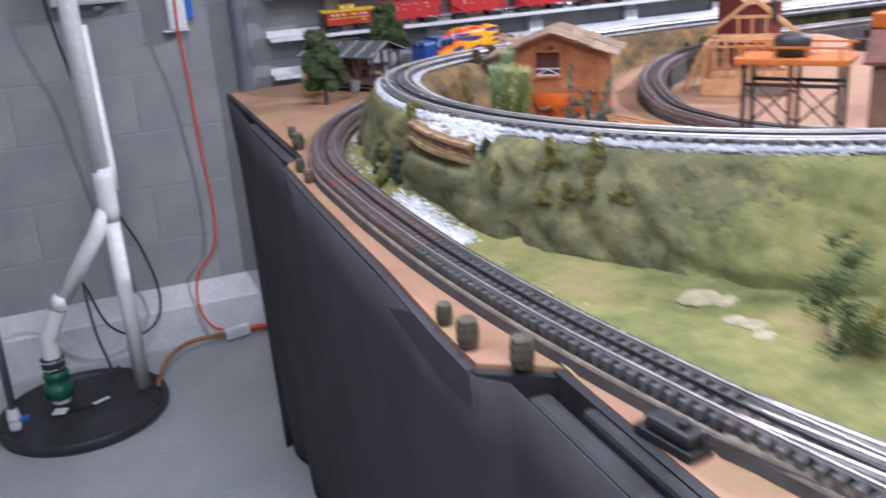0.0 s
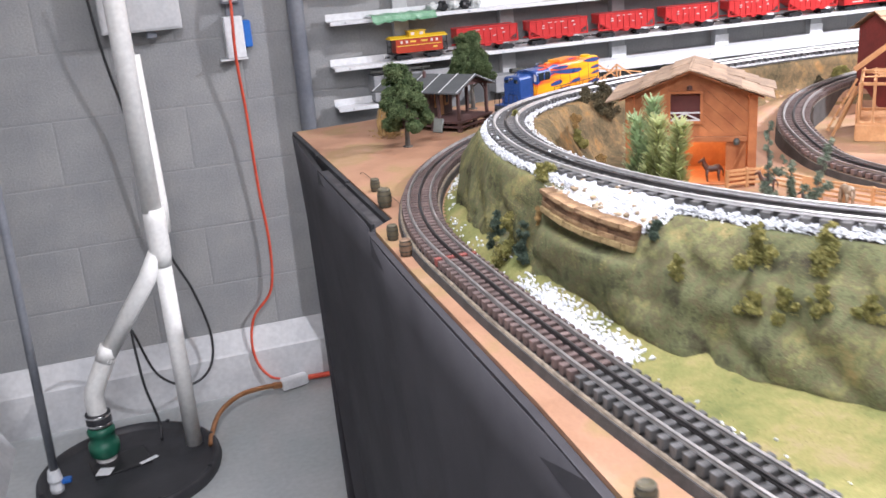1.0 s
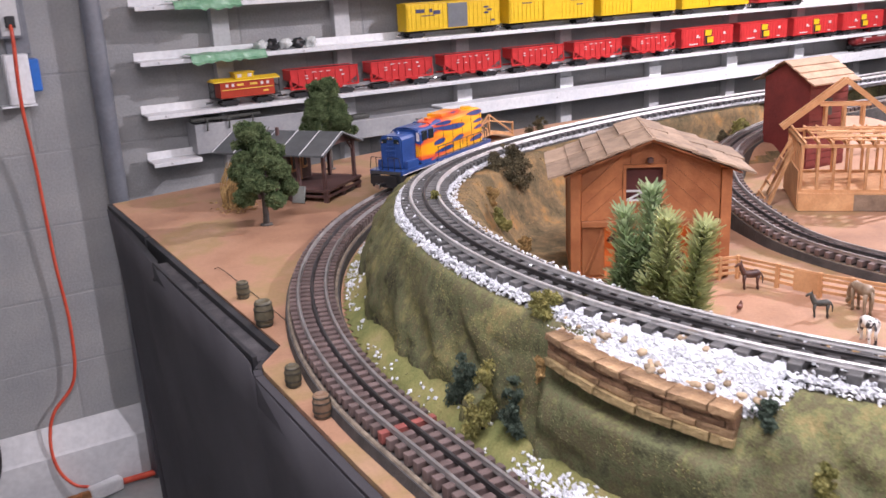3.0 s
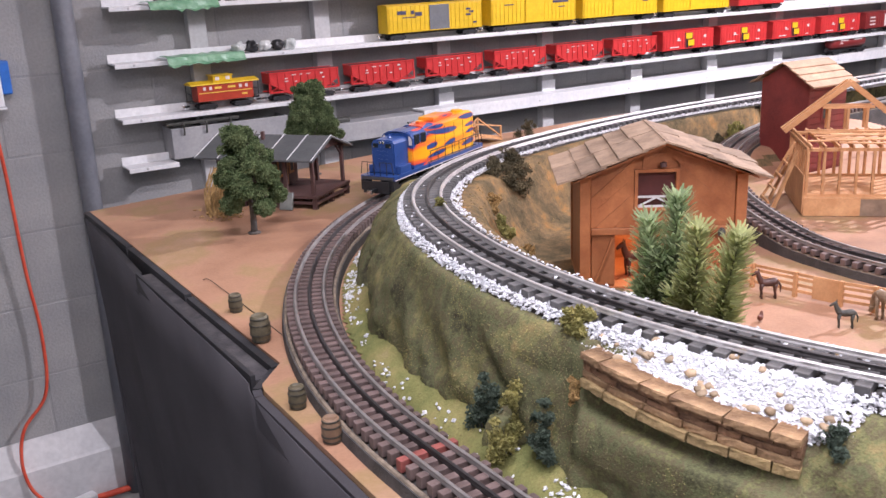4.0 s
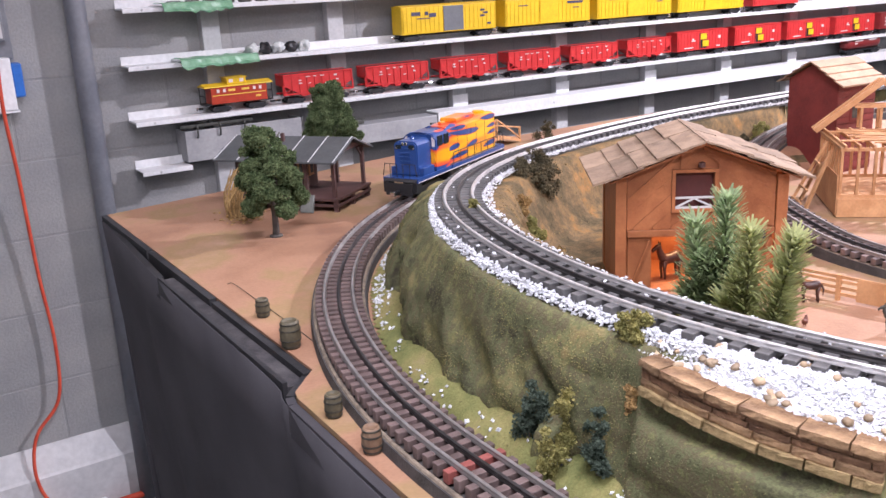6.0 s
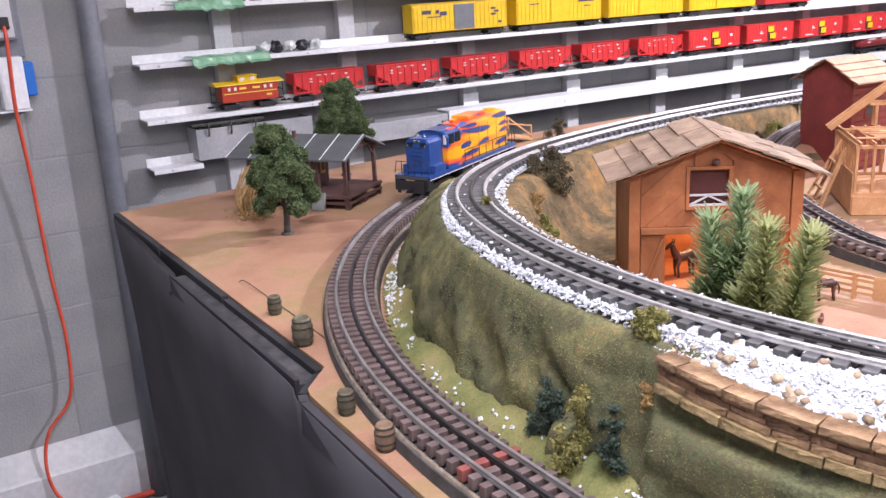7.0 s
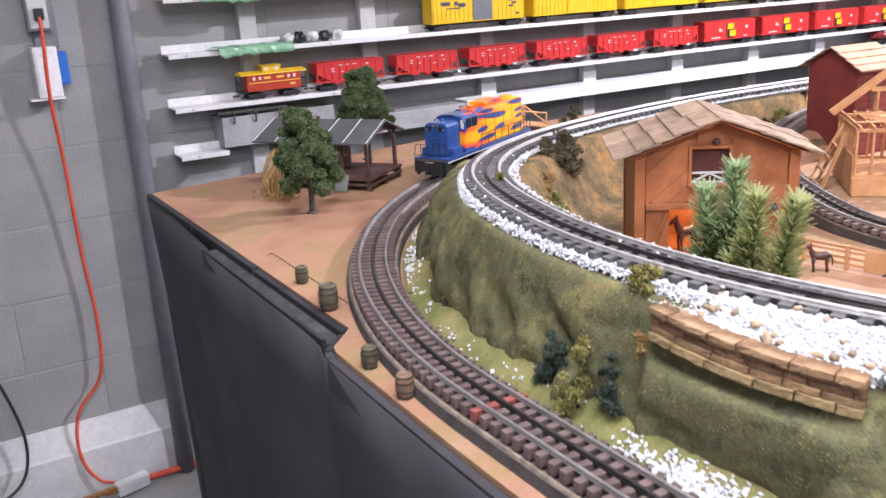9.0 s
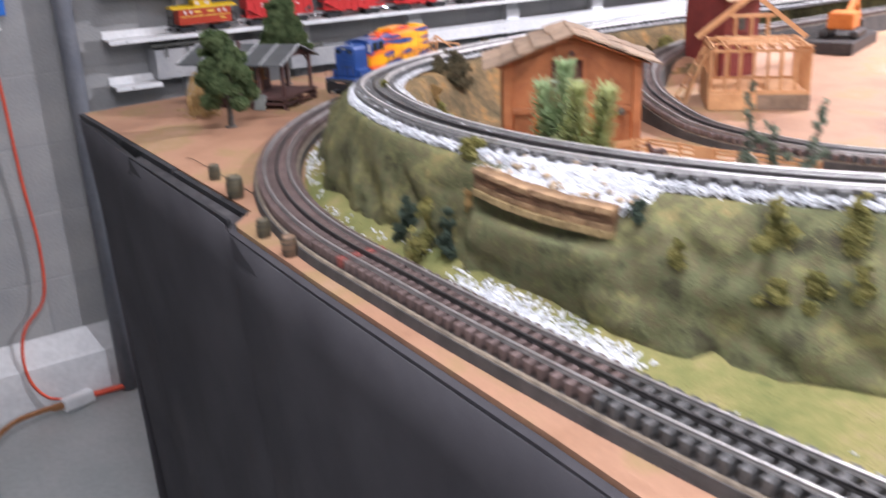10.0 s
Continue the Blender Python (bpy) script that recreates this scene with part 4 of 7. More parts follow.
def sprig(vs, fs, bm, a, b, L, rng):
    """A bottle-brush conifer sprig: a stem with long needles sweeping out and up all round it."""
    a, b = Vector(a), Vector(b)
    tube(bm, [a, a.lerp(b, 0.5), b], [0.0012, 0.0009, 0.0005], 5)
    ax = (b - a).normalized()
    e1 = ax.orthogonal().normalized()
    e2 = ax.cross(e1)
    n = int((b - a).length * 6600)
    for k in range(n):
        f = (k + rng.random()) / n
        c = a.lerp(b, f)
        an = k * 2.39996 + rng.uniform(-0.4, 0.4)
        side = e1 * math.cos(an) + e2 * math.sin(an)
        ln = L * rng.uniform(0.55, 1.1) * (1.0 - 0.3 * f ** 3)
        up = rng.uniform(0.0, 0.5) + 0.25 * f ** 4
        tip = c + (side + ax * up).normalized() * ln + ax * ln * 0.25 + Vector((0, 0, rng.uniform(-0.001, 0.001)))
        mid = c.lerp(tip, 0.55) - ax * ln * 0.07
        wd = ax.cross(side).normalized() * 0.00115
        i = len(vs)
        vs += [tuple(c - wd * 0.7), tuple(c + wd * 0.7), tuple(mid + wd), tuple(mid - wd), tuple(tip + wd * 0.6), tuple(tip - wd * 0.6)]
        fs += [(i, i + 1, i + 2, i + 3), (i + 3, i + 2, i + 4, i + 5)]


def pine(x, y, zz, height, seed, lean, arms, mat):
    rng = random.Random(seed)
    t = thing("model_pine", "pale green pine sprig with long swept needles beside the barn", "pine", "pine sprigs", at=pose(x, y, zz))
    top = Vector((lean[0], lean[1], height - 0.006))
    bm = bmesh.new()
    vs, fs = [], []
    sprig(vs, fs, bm, (0, 0, 0.004), top, 0.0235, rng)
    for f, dx, dy, dz in arms:
        c = top * f
        sprig(vs, fs, bm, c, c + Vector((dx, dy, dz)), 0.0205, rng)
    part("stem", bm, BARK, t)
    me = bpy.data.meshes.new("needles")
    me.from_pydata(vs, [], fs)
    foliage("needles", me, mat, t)
    return t


def scenery():
    rng = random.Random(21)
    # flock over the embankment
    pts, yel, drk, dry = [], [], [], []
    for _ in range(190000):
        i, c = rng.randrange(60, len(BANK) - 60), rng.randrange(14, 40)
        f = rng.random()
        q = BANK[i][c].lerp(BANK[i + 1][c], f).lerp(BANK[i][c + 1].lerp(BANK[i + 1][c + 1], f), rng.random())
        if q.z < B + 0.004 or (WALL_B.y - 0.012 < q.y < WALL_A.y + 0.008 and q.z > B + 0.068):
            continue
        if rng.random() > 0.30 + noise.noise(q * 16) + 0.5 * noise.noise(q * 45):
            continue
        b = noise.noise(q * 13 + Vector((0, 0, 8.8))) + rng.gauss(0, 0.15)
        (yel if b > 0.24 else drk if b < -0.28 else pts).append(tuple(q))
    for _ in range(26000):
        x, y = rng.uniform(0.82, 1.3), rng.uniform(0.3, 1.75)
        if y < 1.2 and x < lower_x(y) + 0.043:
            continue
        s, p = side_dist(x, y)
        if not 0.055 < s < 0.3 or to_lower(x, y)[0] < 0.043 or (y > 1.2 and math.hypot(x - LC[0], y - LC[1]) > LR - 0.043):
            continue
        if rng.random() < 0.3 + noise.noise(Vector((x * 18, y * 18, 1))):
            (yel if rng.random() < 0.8 else pts).append((x, y, B + meadow(x, y) + 0.0008))
    for _ in range(16000):
        x, y = rng.uniform(0.95, 1.45), rng.uniform(0.8, 1.85)
        s, p = side_dist(x, y)
        h = land(x, y) if -0.13 < s < -0.044 else 0
        if h > 0.004:
            (dry if rng.random() < 0.7 else pts).append((x, y, B + h + 0.001))
    stuff("turf_flock", chips(pts, 0.00068, rng, 0.9), TUFT, "olive green turf flock clinging to the embankment", "turf")
    stuff("turf_flock", chips(yel, 0.0007, rng, 0.8), TUFTY, "yellow-green turf flock on the grass", "turf")
    stuff("turf_flock", chips(drk, 0.00072, rng, 0.9), TUFTD, "dark grey-green turf flock in the hollows", "turf")
    stuff("dry_grass", chips(dry, 0.0011, rng, 1.2), TUFTB, "dry tan grass on the inner side of the embankment", "dry grass")
    broadleaf(0.962, 2.0, 0.185, 0.116, 2, "dark green foam model tree on a small base", -0.09)
    broadleaf(1.238, 2.345, 0.207, 0.125, 8, "dark green foam model tree behind the depot", 0.08)
    # brush along the raised track and on the slope
    for x, y, w, h, mat, lab, sd in ((1.003, 1.512, 0.012, 0.022, LEAFY, "small yellow-green bush at the track edge", 1),
                                     (0.884, 1.137, 0.014, 0.018, LEAFY, "yellow-green bush at the end of the stone wall", 2),
                                     (0.925, 1.128, 0.016, 0.009, LEAFY, "low yellow-green bush beside the raised track", 3),
                                     (0.866, 1.123, 0.008, 0.02, HAY, "dry yellow sprig by the stone wall", 4),
                                     (0.907, 0.937, 0.009, 0.012, LEAFT, "teal green bush at the end of the stone wall", 5),
                                     (0.843, 1.172, 0.017, 0.058, LEAFY, "upright yellow-green bush at the foot of the bank", 12),
                                     (0.846, 1.212, 0.017, 0.048, LEAFT, "dusty teal bush at the foot of the bank", 13),
                                     (0.850, 1.142, 0.015, 0.055, LEAFT, "dusty teal bush at the foot of the bank", 14),
                                     (1.012, 0.43, 0.036, 0.115, LEAF, "dark spindly green bush on the grass", 15),
                                     (1.055, 0.415, 0.036, 0.06, LEAFY, "olive green bush on the grass", 16),
                                     (0.899, 0.886, 0.009, 0.024, LEAFY, "olive green bush on the embankment slope", 31),
                                     (0.945, 0.832, 0.015, 0.042, LEAFY, "olive green bush on the embankment slope", 32),
                                     (0.982, 0.787, 0.014, 0.040, LEAFY, "olive green bush on the embankment slope", 33),
                                     (0.946, 0.792, 0.011, 0.026, LEAFY, "olive green bush on the embankment slope", 34),
                                     (0.962, 0.765, 0.010, 0.022, LEAFY, "olive green bush on the embankment slope", 35),
                                     (0.930, 0.812, 0.009, 0.018, LEAFY, "low yellow-green tuft on the embankment slope", 36),
                                     (0.985, 0.735, 0.010, 0.02, LEAFY, "low yellow-green tuft on the embankment slope", 37),
                                     (1.29, 1.725, 0.024, 0.05, DRYB, "dry dark brush inside the raised track", 38),
                                     (1.262, 1.715, 0.020, 0.036, DRYB, "dry dark brush inside the raised track", 39),
                                     (1.20, 1.60, 0.014, 0.022, HAY, "dry straw-coloured tuft on the inner bank", 40),
                                     (1.28, 1.745, 0.020, 0.035, DRYB, "dry dark brush inside the raised track", 17),
                                     (1.238, 1.728, 0.018, 0.026, DRYB, "dry dark brush inside the raised track", 18),
                                     (1.17, 1.64, 0.015, 0.02, HAY, "dry straw-coloured tuft on the inner bank", 19),
                                     (1.155, 1.60, 0.014, 0.026, LEAFY, "olive tuft on the inner bank", 20),
                                     (1.935, 1.868, 0.016, 0.034, LEAFY, "yellow-green bush at the foot of the back bank", 21),
                                     (1.965, 1.882, 0.016, 0.032, LEAFY, "yellow-green bush at the foot of the back bank", 22),
                                     (1.875, 1.848, 0.014, 0.022, DRYB, "dull green bush at the foot of the back bank", 23),
                                     (1.80, 2.36, 0.024, 0.045, DRYB, "dark dry bush behind the back tracks", 24)):
        bush(x, y, (B + meadow(x, y) if "foot of the bank" in lab else ground(x, y)) - 0.001, clump(w, h, sd, 8), 2000 if w < 0.014 else 3600, 0.0012, mat, lab, sd + 40)
    for x, y, lx, ly, h, sd in ((1.024, 0.918, 0.006, 0.012, 0.082, 1), (1.046, 0.908, -0.004, 0.004, 0.058, 2), (1.034, 0.868, 0.020, 0.003, 0.068, 3)):
        sapling(x, y, lx, ly, h, sd)
    for x, y, h, sd, ln, arms, mat in ((1.076, 1.246, 0.158, 3, (-0.010, 0.001), ((0.2, -0.010, 0.010, 0.055), (0.4, 0.010, -0.008, 0.045)), NEEDLE),
                                       (1.080, 1.226, 0.184, 5, (-0.004, -0.005), ((0.4, -0.012, 0.010, 0.050), (0.45, 0.010, -0.008, 0.045)), NEEDLE),
                                       (1.070, 1.190, 0.166, 7, (-0.012, -0.010), ((0.25, -0.010, 0.016, 0.052), (0.45, -0.006, 0.006, 0.04)), NEEDLEY),
                                       (1.066, 1.176, 0.166, 9, (0.000, -0.035), ((0.3, 0.006, -0.012, 0.045),), NEEDLEY)):
        pine(x, y, B + 0.001, h, sd, ln, arms, mat)
    # straw bundle leaning against the depot
    t = thing("straw_bundle", "tall bundle of dry golden straw leaning beside the depot", "straw bundle", at=pose(0.958, 2.165, B))
    straw = bmesh.new()
    for k in range(70):
        a, r = rng.uniform(0, 6.28), 0.016 * math.sqrt(rng.random())
        foot = Vector((r * math.cos(a), r * math.sin(a), 0.001))
        h = rng.uniform(0.03, 0.085)
        tip = foot + Vector((0.02 * h / 0.08 + rng.gauss(0, 0.006), 0.006 + rng.gauss(0, 0.005), h))
        mid = foot.lerp(tip, 0.5) + Vector((-0.006 + rng.gauss(0, 0.003), rng.gauss(0, 0.003), 0.004))
        tube(straw, smooth_line([foot, mid, tip], 3), 0.0008, 4)
    part("straw", straw, HAY, t)
    stuff("loose_straw", chips([(0.962 + rng.gauss(0, 0.018), 2.14 + rng.gauss(0, 0.016), B + abs(rng.gauss(0.0, 0.006)) + 0.001) for _ in range(200)], 0.0028, rng, 0.5), HAY, "loose straw scraps beside the depot", "straw")
    for k, (x, y, r) in enumerate(((0.988, 0.588, 0.020), (1.004, 0.572, 0.013), (0.984, 0.53, 0.010), (0.992, 0.512, 0.012), (0.985, 0.49, 0.009))):
        bm = bmesh.new()
        bmesh.ops.create_icosphere(bm, subdivisions=2, radius=1)
        for v in bm.verts:
            v.co *= 1 + 0.35 * noise.noise(v.co * 1.7 + Vector((k * 9, 0, 0)))
            v.co = Vector((x + v.co.x * r * 1.3, y + v.co.y * r, B + meadow(x, y) + 0.001 + v.co.z * r * 0.22))
        solo("rock", bm, ROCK, "flat pale rock lying in the grass", "rock", "rocks")


scenery()


# ---- little stone wall ----
def stone_wall():
    t = thing("stone_wall", "low curved tan carved-stone retaining wall with a projecting cap", "stone wall")
    rng = random.Random(4)
    w = WALL_B - WALL_A
    L = w.length
    d = w.normalized()
    o = Vector((d.y, -d.x, 0))
    o = o if o.x < 0 else -o
    top = B + 0.110

    def at(s):
        return WALL_A + d * s + o * (0.010 * math.sin(math.pi * s / L))
    line = [at(L * k / 12) for k in range(13)]
    rise = lambda q: 0.008 * (1 - min(max(q / L, 0), 1))
    part("core", sweep(bmesh.new(), line, [top + rise(L * k / 12) for k in range(13)], [(-0.0052, -0.0258), (0.0052, -0.0258), (0.0052, -0.003), (-0.0052, -0.003)]), STONEJ, t)
    # courses from the cap down: height, how far proud, shortest and longest stone
    zz = top
    for r, (hgt, proud, lo, hi) in enumerate(((0.0056, 0.0034, 0.020, 0.038), (0.0044, 0.0001, 0.012, 0.026), (0.0046, 0.0005, 0.010, 0.030), (0.0056, 0.0018, 0.018, 0.034), (0.0066, 0.0040, 0.022, 0.04))):
        s = -rng.uniform(0, 0.012)
        while s < L:
            ln = rng.uniform(lo, hi)
            a, b = max(s, -0.001), min(s + ln - 0.0005, L + 0.001)
            if b - a > 0.005:
                p = at((a + b) / 2)
                q = at(b) - at(a)
                m = pose(p.x, p.y, zz - hgt / 2 + rise((a + b) / 2), rng.uniform(-1.5, 1.5), math.degrees(math.atan2(0.008, L)) + rng.uniform(-0.6, 0.6), math.degrees(math.atan2(q.y, q.x)) + rng.uniform(-0.8, 0.8))
                out = rng.uniform(0.0, 0.0011) + proud
                n = 1 if (m.to_3x3() @ Vector((0, 1, 0))).dot(o) > 0 else -1
                x0, x1, zl, zh = -(b - a) / 2, (b - a) / 2, -hgt / 2 + 0.0001, hgt / 2 - 0.0001
                bm = bmesh.new()
                # a face cut in uneven facets
                cols = 5
                for k in range(cols + 1):
                    x = x0 + (x1 - x0) * k / cols
                    for zq, fo in ((zl, -0.0001), (zl * 0.5, 0.0001), (zh * 0.5, 0.0001), (zh, -0.0001)):
                        edge = -0.0002 if k in (0, cols) else 0.0
                        bm.verts.new((x, n * (0.006 + out + fo + edge + rng.uniform(-0.0005, 0.0005)), zq + rng.uniform(-0.0003, 0.0003) * (zq in (zl, zh))))
                bm.verts.ensure_lookup_table()
                for k in range(cols):
                    for g in range(3):
                        i = k * 4 + g
                        bm.faces.new([bm.verts[i], bm.verts[i + 4], bm.verts[i + 5], bm.verts[i + 1]])
                rim = [e for e in bm.edges if e.is_boundary]
                r2 = bmesh.ops.extrude_edge_only(bm, edges=rim)
                for v in r2["geom"]:
                    if isinstance(v, bmesh.types.BMVert):
                        v.co.y = -n * (0.008 if r == 0 else 0.004)
                bmesh.ops.holes_fill(bm, edges=[e for e in bm.edges if e.is_boundary], sides=0)
                bmesh.ops.recalc_face_normals(bm, faces=bm.faces)
                part("stone", bm, (STONEW, STONEM, STONEM, STONEW, STONEB)[r], t).matrix_world = m
            s += ln
        zz -= hgt
    return t


stone_wall()


# ---- buildings ----
def barn():
    """Wooden barn: local x along the front, y to the back."""
    t = thing("barn", "orange stained wooden barn with a shake roof and an open stall", "barn", at=pose(1.254, 1.407, B, 0, 0, -36))
    hw, dp, ev, pk = 0.099, 0.125, 0.142, 0.180
    part("floor_slab", cbox(-hw, hw, 0, dp, 0.0005, 0.003), WOOD, t)
    me = mesh_from(cbox(-0.0065, 0.0065, -0.0065, 0.0065, 0.003, ev, None, 0.0008), "post")
    me.materials.append(WOOD)
    for x in (-hw + 0.006, hw - 0.006):
        for y in (0.004, dp - 0.006):
            p = new("post", me)
            p.matrix_world = pose(x, y, 0)
            p.parent = t
    # front boards, laid diagonally to both sides of the middle, round the window and the stall
    inner = hw - 0.0135

    def top_at(x):
        return ev + (pk - ev) * (1 - abs(x) / hw) - 0.002
    win = (-0.030, 0.015, 0.103, 0.146)
    stall = (-0.056, 0.072, 0.0, 0.066)
    backing = bmesh.new()
    for a, b, zl, zt in ((-inner, win[0], 0.078, None), (win[1], inner, 0.078, None), (win[0], win[1], 0.078, win[2]), (win[0], win[1], win[3], None), (-inner, stall[0], 0.003, 0.077)):
        if zt is None:
            xs = sorted({a, b} | ({0.0} if a < 0 < b else set()))
            prism(backing, [(a, zl), (b, zl)] + [(x, top_at(x)) for x in reversed(xs)], 0.003, 0.006)
        else:
            prism(backing, [(a, zl), (b, zl), (b, zt), (a, zt)], 0.003, 0.006)
    part("front_wall", backing, WOOD, t)
    rng = random.Random(9)
    wd = 0.0155
    for side in (-1, 1):
        k = -10
        while k < 26:
            # a board whose lower edge runs at 42 degrees up to the middle
            c = 0.05 + k * wd * 1.32
            sl = 0.9
            xs = np.linspace(0.0015, inner, 34)
            lo = [max(c - sl * x + 0.0003, 0.079) for x in xs]
            hi = [min(c - sl * x + wd * 1.32 - 0.0001, top_at(x) - 0.001) for x in xs]
            seg = []
            for x, a, b in zip(xs, lo, hi):
                X = side * x
                hit = win[0] - 0.003 < X < win[1] + 0.003 and b > win[2] - 0.003 and a < win[3] + 0.003
                if b - a > 0.001 and not hit:
                    seg.append((X, a, b))
                elif len(seg) > 2:
                    bm = bmesh.new()
                    prism(bm, [(x2, a2) for x2, a2, b2 in seg] + [(x2, b2) for x2, a2, b2 in reversed(seg)], 0.0005 - rng.uniform(0, 0.0007), 0.003)
                    part("board", bm, WOOD, t)
                    seg = []
                else:
                    seg = []
            if len(seg) > 2:
                bm = bmesh.new()
                prism(bm, [(x2, a2) for x2, a2, b2 in seg] + [(x2, b2) for x2, a2, b2 in reversed(seg)], 0.0005 - rng.uniform(0, 0.0007), 0.003)
                part("board", bm, WOOD, t)
            k += 1
    for x0, x1, z0, z1 in ((-inner, inner, 0.0705, 0.0785), (-inner, inner, ev - 0.0, ev + 0.0)):
        if z1 > z0:
            part("beam", cbox(x0, x1, -0.004, 0.003, z0, z1, None, 0.0006), WOOD, t)
    # half door beside the stall, with a cross brace
    door = part("stall_door", cbox(-inner + 0.001, stall[0] - 0.001, 0.0, 0.003, 0.006, 0.0695, None, 0.0005), WOOD, t)
    part("brace", beam(bmesh.new(), (-inner + 0.005, -0.0012, 0.01), (stall[0] - 0.004, -0.0012, 0.066), 0.002, 0.006, (0, 1, 0)), WOOD, door)
    door = part("stall_door", cbox(stall[1] - 0.018, inner - 0.001, 0.0, 0.003, 0.006, 0.0695, None, 0.0005), WOOD, t)
    part("brace", beam(bmesh.new(), (stall[1] - 0.015, -0.0012, 0.01), (inner - 0.004, -0.0012, 0.066), 0.002, 0.006, (0, 1, 0)), WOOD, door)
    win_f = part("window", cbox(win[0] - 0.003, win[1] + 0.003, 0.0062, 0.0075, win[2] - 0.003, win[3] + 0.003), MAROON, t, "dark red shutter seen behind the open loft window")
    bm = bmesh.new()
    beam(bm, (win[0], 0.0015, win[2] + 0.001), (win[1], 0.0015, win[2] + 0.001), 0.002, 0.0026)
    beam(bm, (win[0], 0.0015, win[2] + 0.013), (win[1], 0.0015, win[2] + 0.013), 0.002, 0.0024)
    beam(bm, (win[0], 0.0015, win[2] + 0.001), (-0.008, 0.0015, win[2] + 0.012), 0.002, 0.002)
    beam(bm, (win[1], 0.0015, win[2] + 0.001), (-0.008, 0.0015, win[2] + 0.012), 0.002, 0.002)
    part("loft_rail", bm, PALEG, win_f, "weathered grey loft rail")
    bm = bmesh.new()
    for x0, x1, z0, z1 in ((win[0] - 0.004, win[0], win[2] - 0.004, win[3] + 0.004), (win[1], win[1] + 0.004, win[2] - 0.004, win[3] + 0.004), (win[0], win[1], win[3], win[3] + 0.004), (win[0], win[1], win[2] - 0.004, win[2])):
        box(bm, x0, x1, -0.001, 0.003, z0, z1)
    part("frame", bm, WOOD, win_f)
    # side and back walls
    for x in (-hw + 0.001, hw - 0.004):
        part("side_wall", cbox(x, x + 0.003, 0.011, dp - 0.012, 0.003, ev), WOOD, t)
    bm = bmesh.new()
    prism(bm, [(-hw + 0.012, 0.003), (hw - 0.012, 0.003), (hw - 0.012, top_at(hw - 0.012)), (0, pk - 0.002), (-hw + 0.012, top_at(hw - 0.012))], dp - 0.004, dp - 0.001)
    part("back_wall", bm, WOOD, t)
    part("hoist", lathe(bmesh.new(), [(0.0005, 0), (0.004, 0.001), (0.004, 0.006), (0.0005, 0.0075)], 12, pose(-0.001, -0.003, 0.152)), DARKW, t, "small dark hoist pulley under the gable")
    part("lantern", lathe(bmesh.new(), [(0.001, 0), (0.0045, 0.001), (0.005, 0.006), (0.003, 0.010), (0.001, 0.011)], 10, pose(0.07, -0.006, 0.066)), FIGURE, t, "dark lantern hung on the front wall")
    # shake roof: lapped rows of boards running with the ridge
    over, half = 0.02, hw + 0.021
    slope = (pk - ev) / hw
    rows = 5
    L = math.hypot(half, half * slope)
    for side in (-1, 1):
        for r in range(rows):
            for c in range(2):
                y0, y1 = -over + (dp + 2 * over) * c / 2 + 0.0006, -over + (dp + 2 * over) * (c + 1) / 2 - 0.0006
                a0 = half * r / rows - 0.002
                a1 = half * (r + 1) / rows + 0.006
                jig = rng.uniform(-0.003, 0.003)
                bm = bmesh.new()
                z0, z1 = pk + 0.004 - slope * a0, pk + 0.0065 - slope * a1
                prism(bm, [(side * a0, z0), (side * a1 + side * jig, z1), (side * a1 + side * jig, z1 + 0.0026), (side * a0, z0 + 0.0022)], y0 + rng.uniform(-0.004, 0.002) * (c == 0), y1)
                part("roof_board", bm, SHAKE, t)
    bm = bmesh.new()
    prism(bm, [(-half + 0.012, pk - slope * (half - 0.012) + 0.0), (0, pk + 0.0005), (half - 0.012, pk - slope * (half - 0.012)), (half - 0.012, pk - slope * (half - 0.012) + 0.0015), (0, pk + 0.0035), (-half + 0.012, pk - slope * (half - 0.012) + 0.0015)], -over + 0.004, dp + over - 0.004)
    part("roof_deck", bm, WOOD, t)
    lamp = bpy.data.lights.new("stall_lamp", "POINT")
    lamp.energy, lamp.color, lamp.shadow_soft_size = 0.45, (1.0, 0.62, 0.32), 0.004
    lb = new("stall_lamp", lamp)
    lb.parent = t
    lb.matrix_basis = pose(0.0, 0.06, 0.088)
    part("bulb_holder", cbox(-0.004, 0.004, 0.056, 0.064, 0.094, 0.14), FIGURE, t)
    return t


barn()


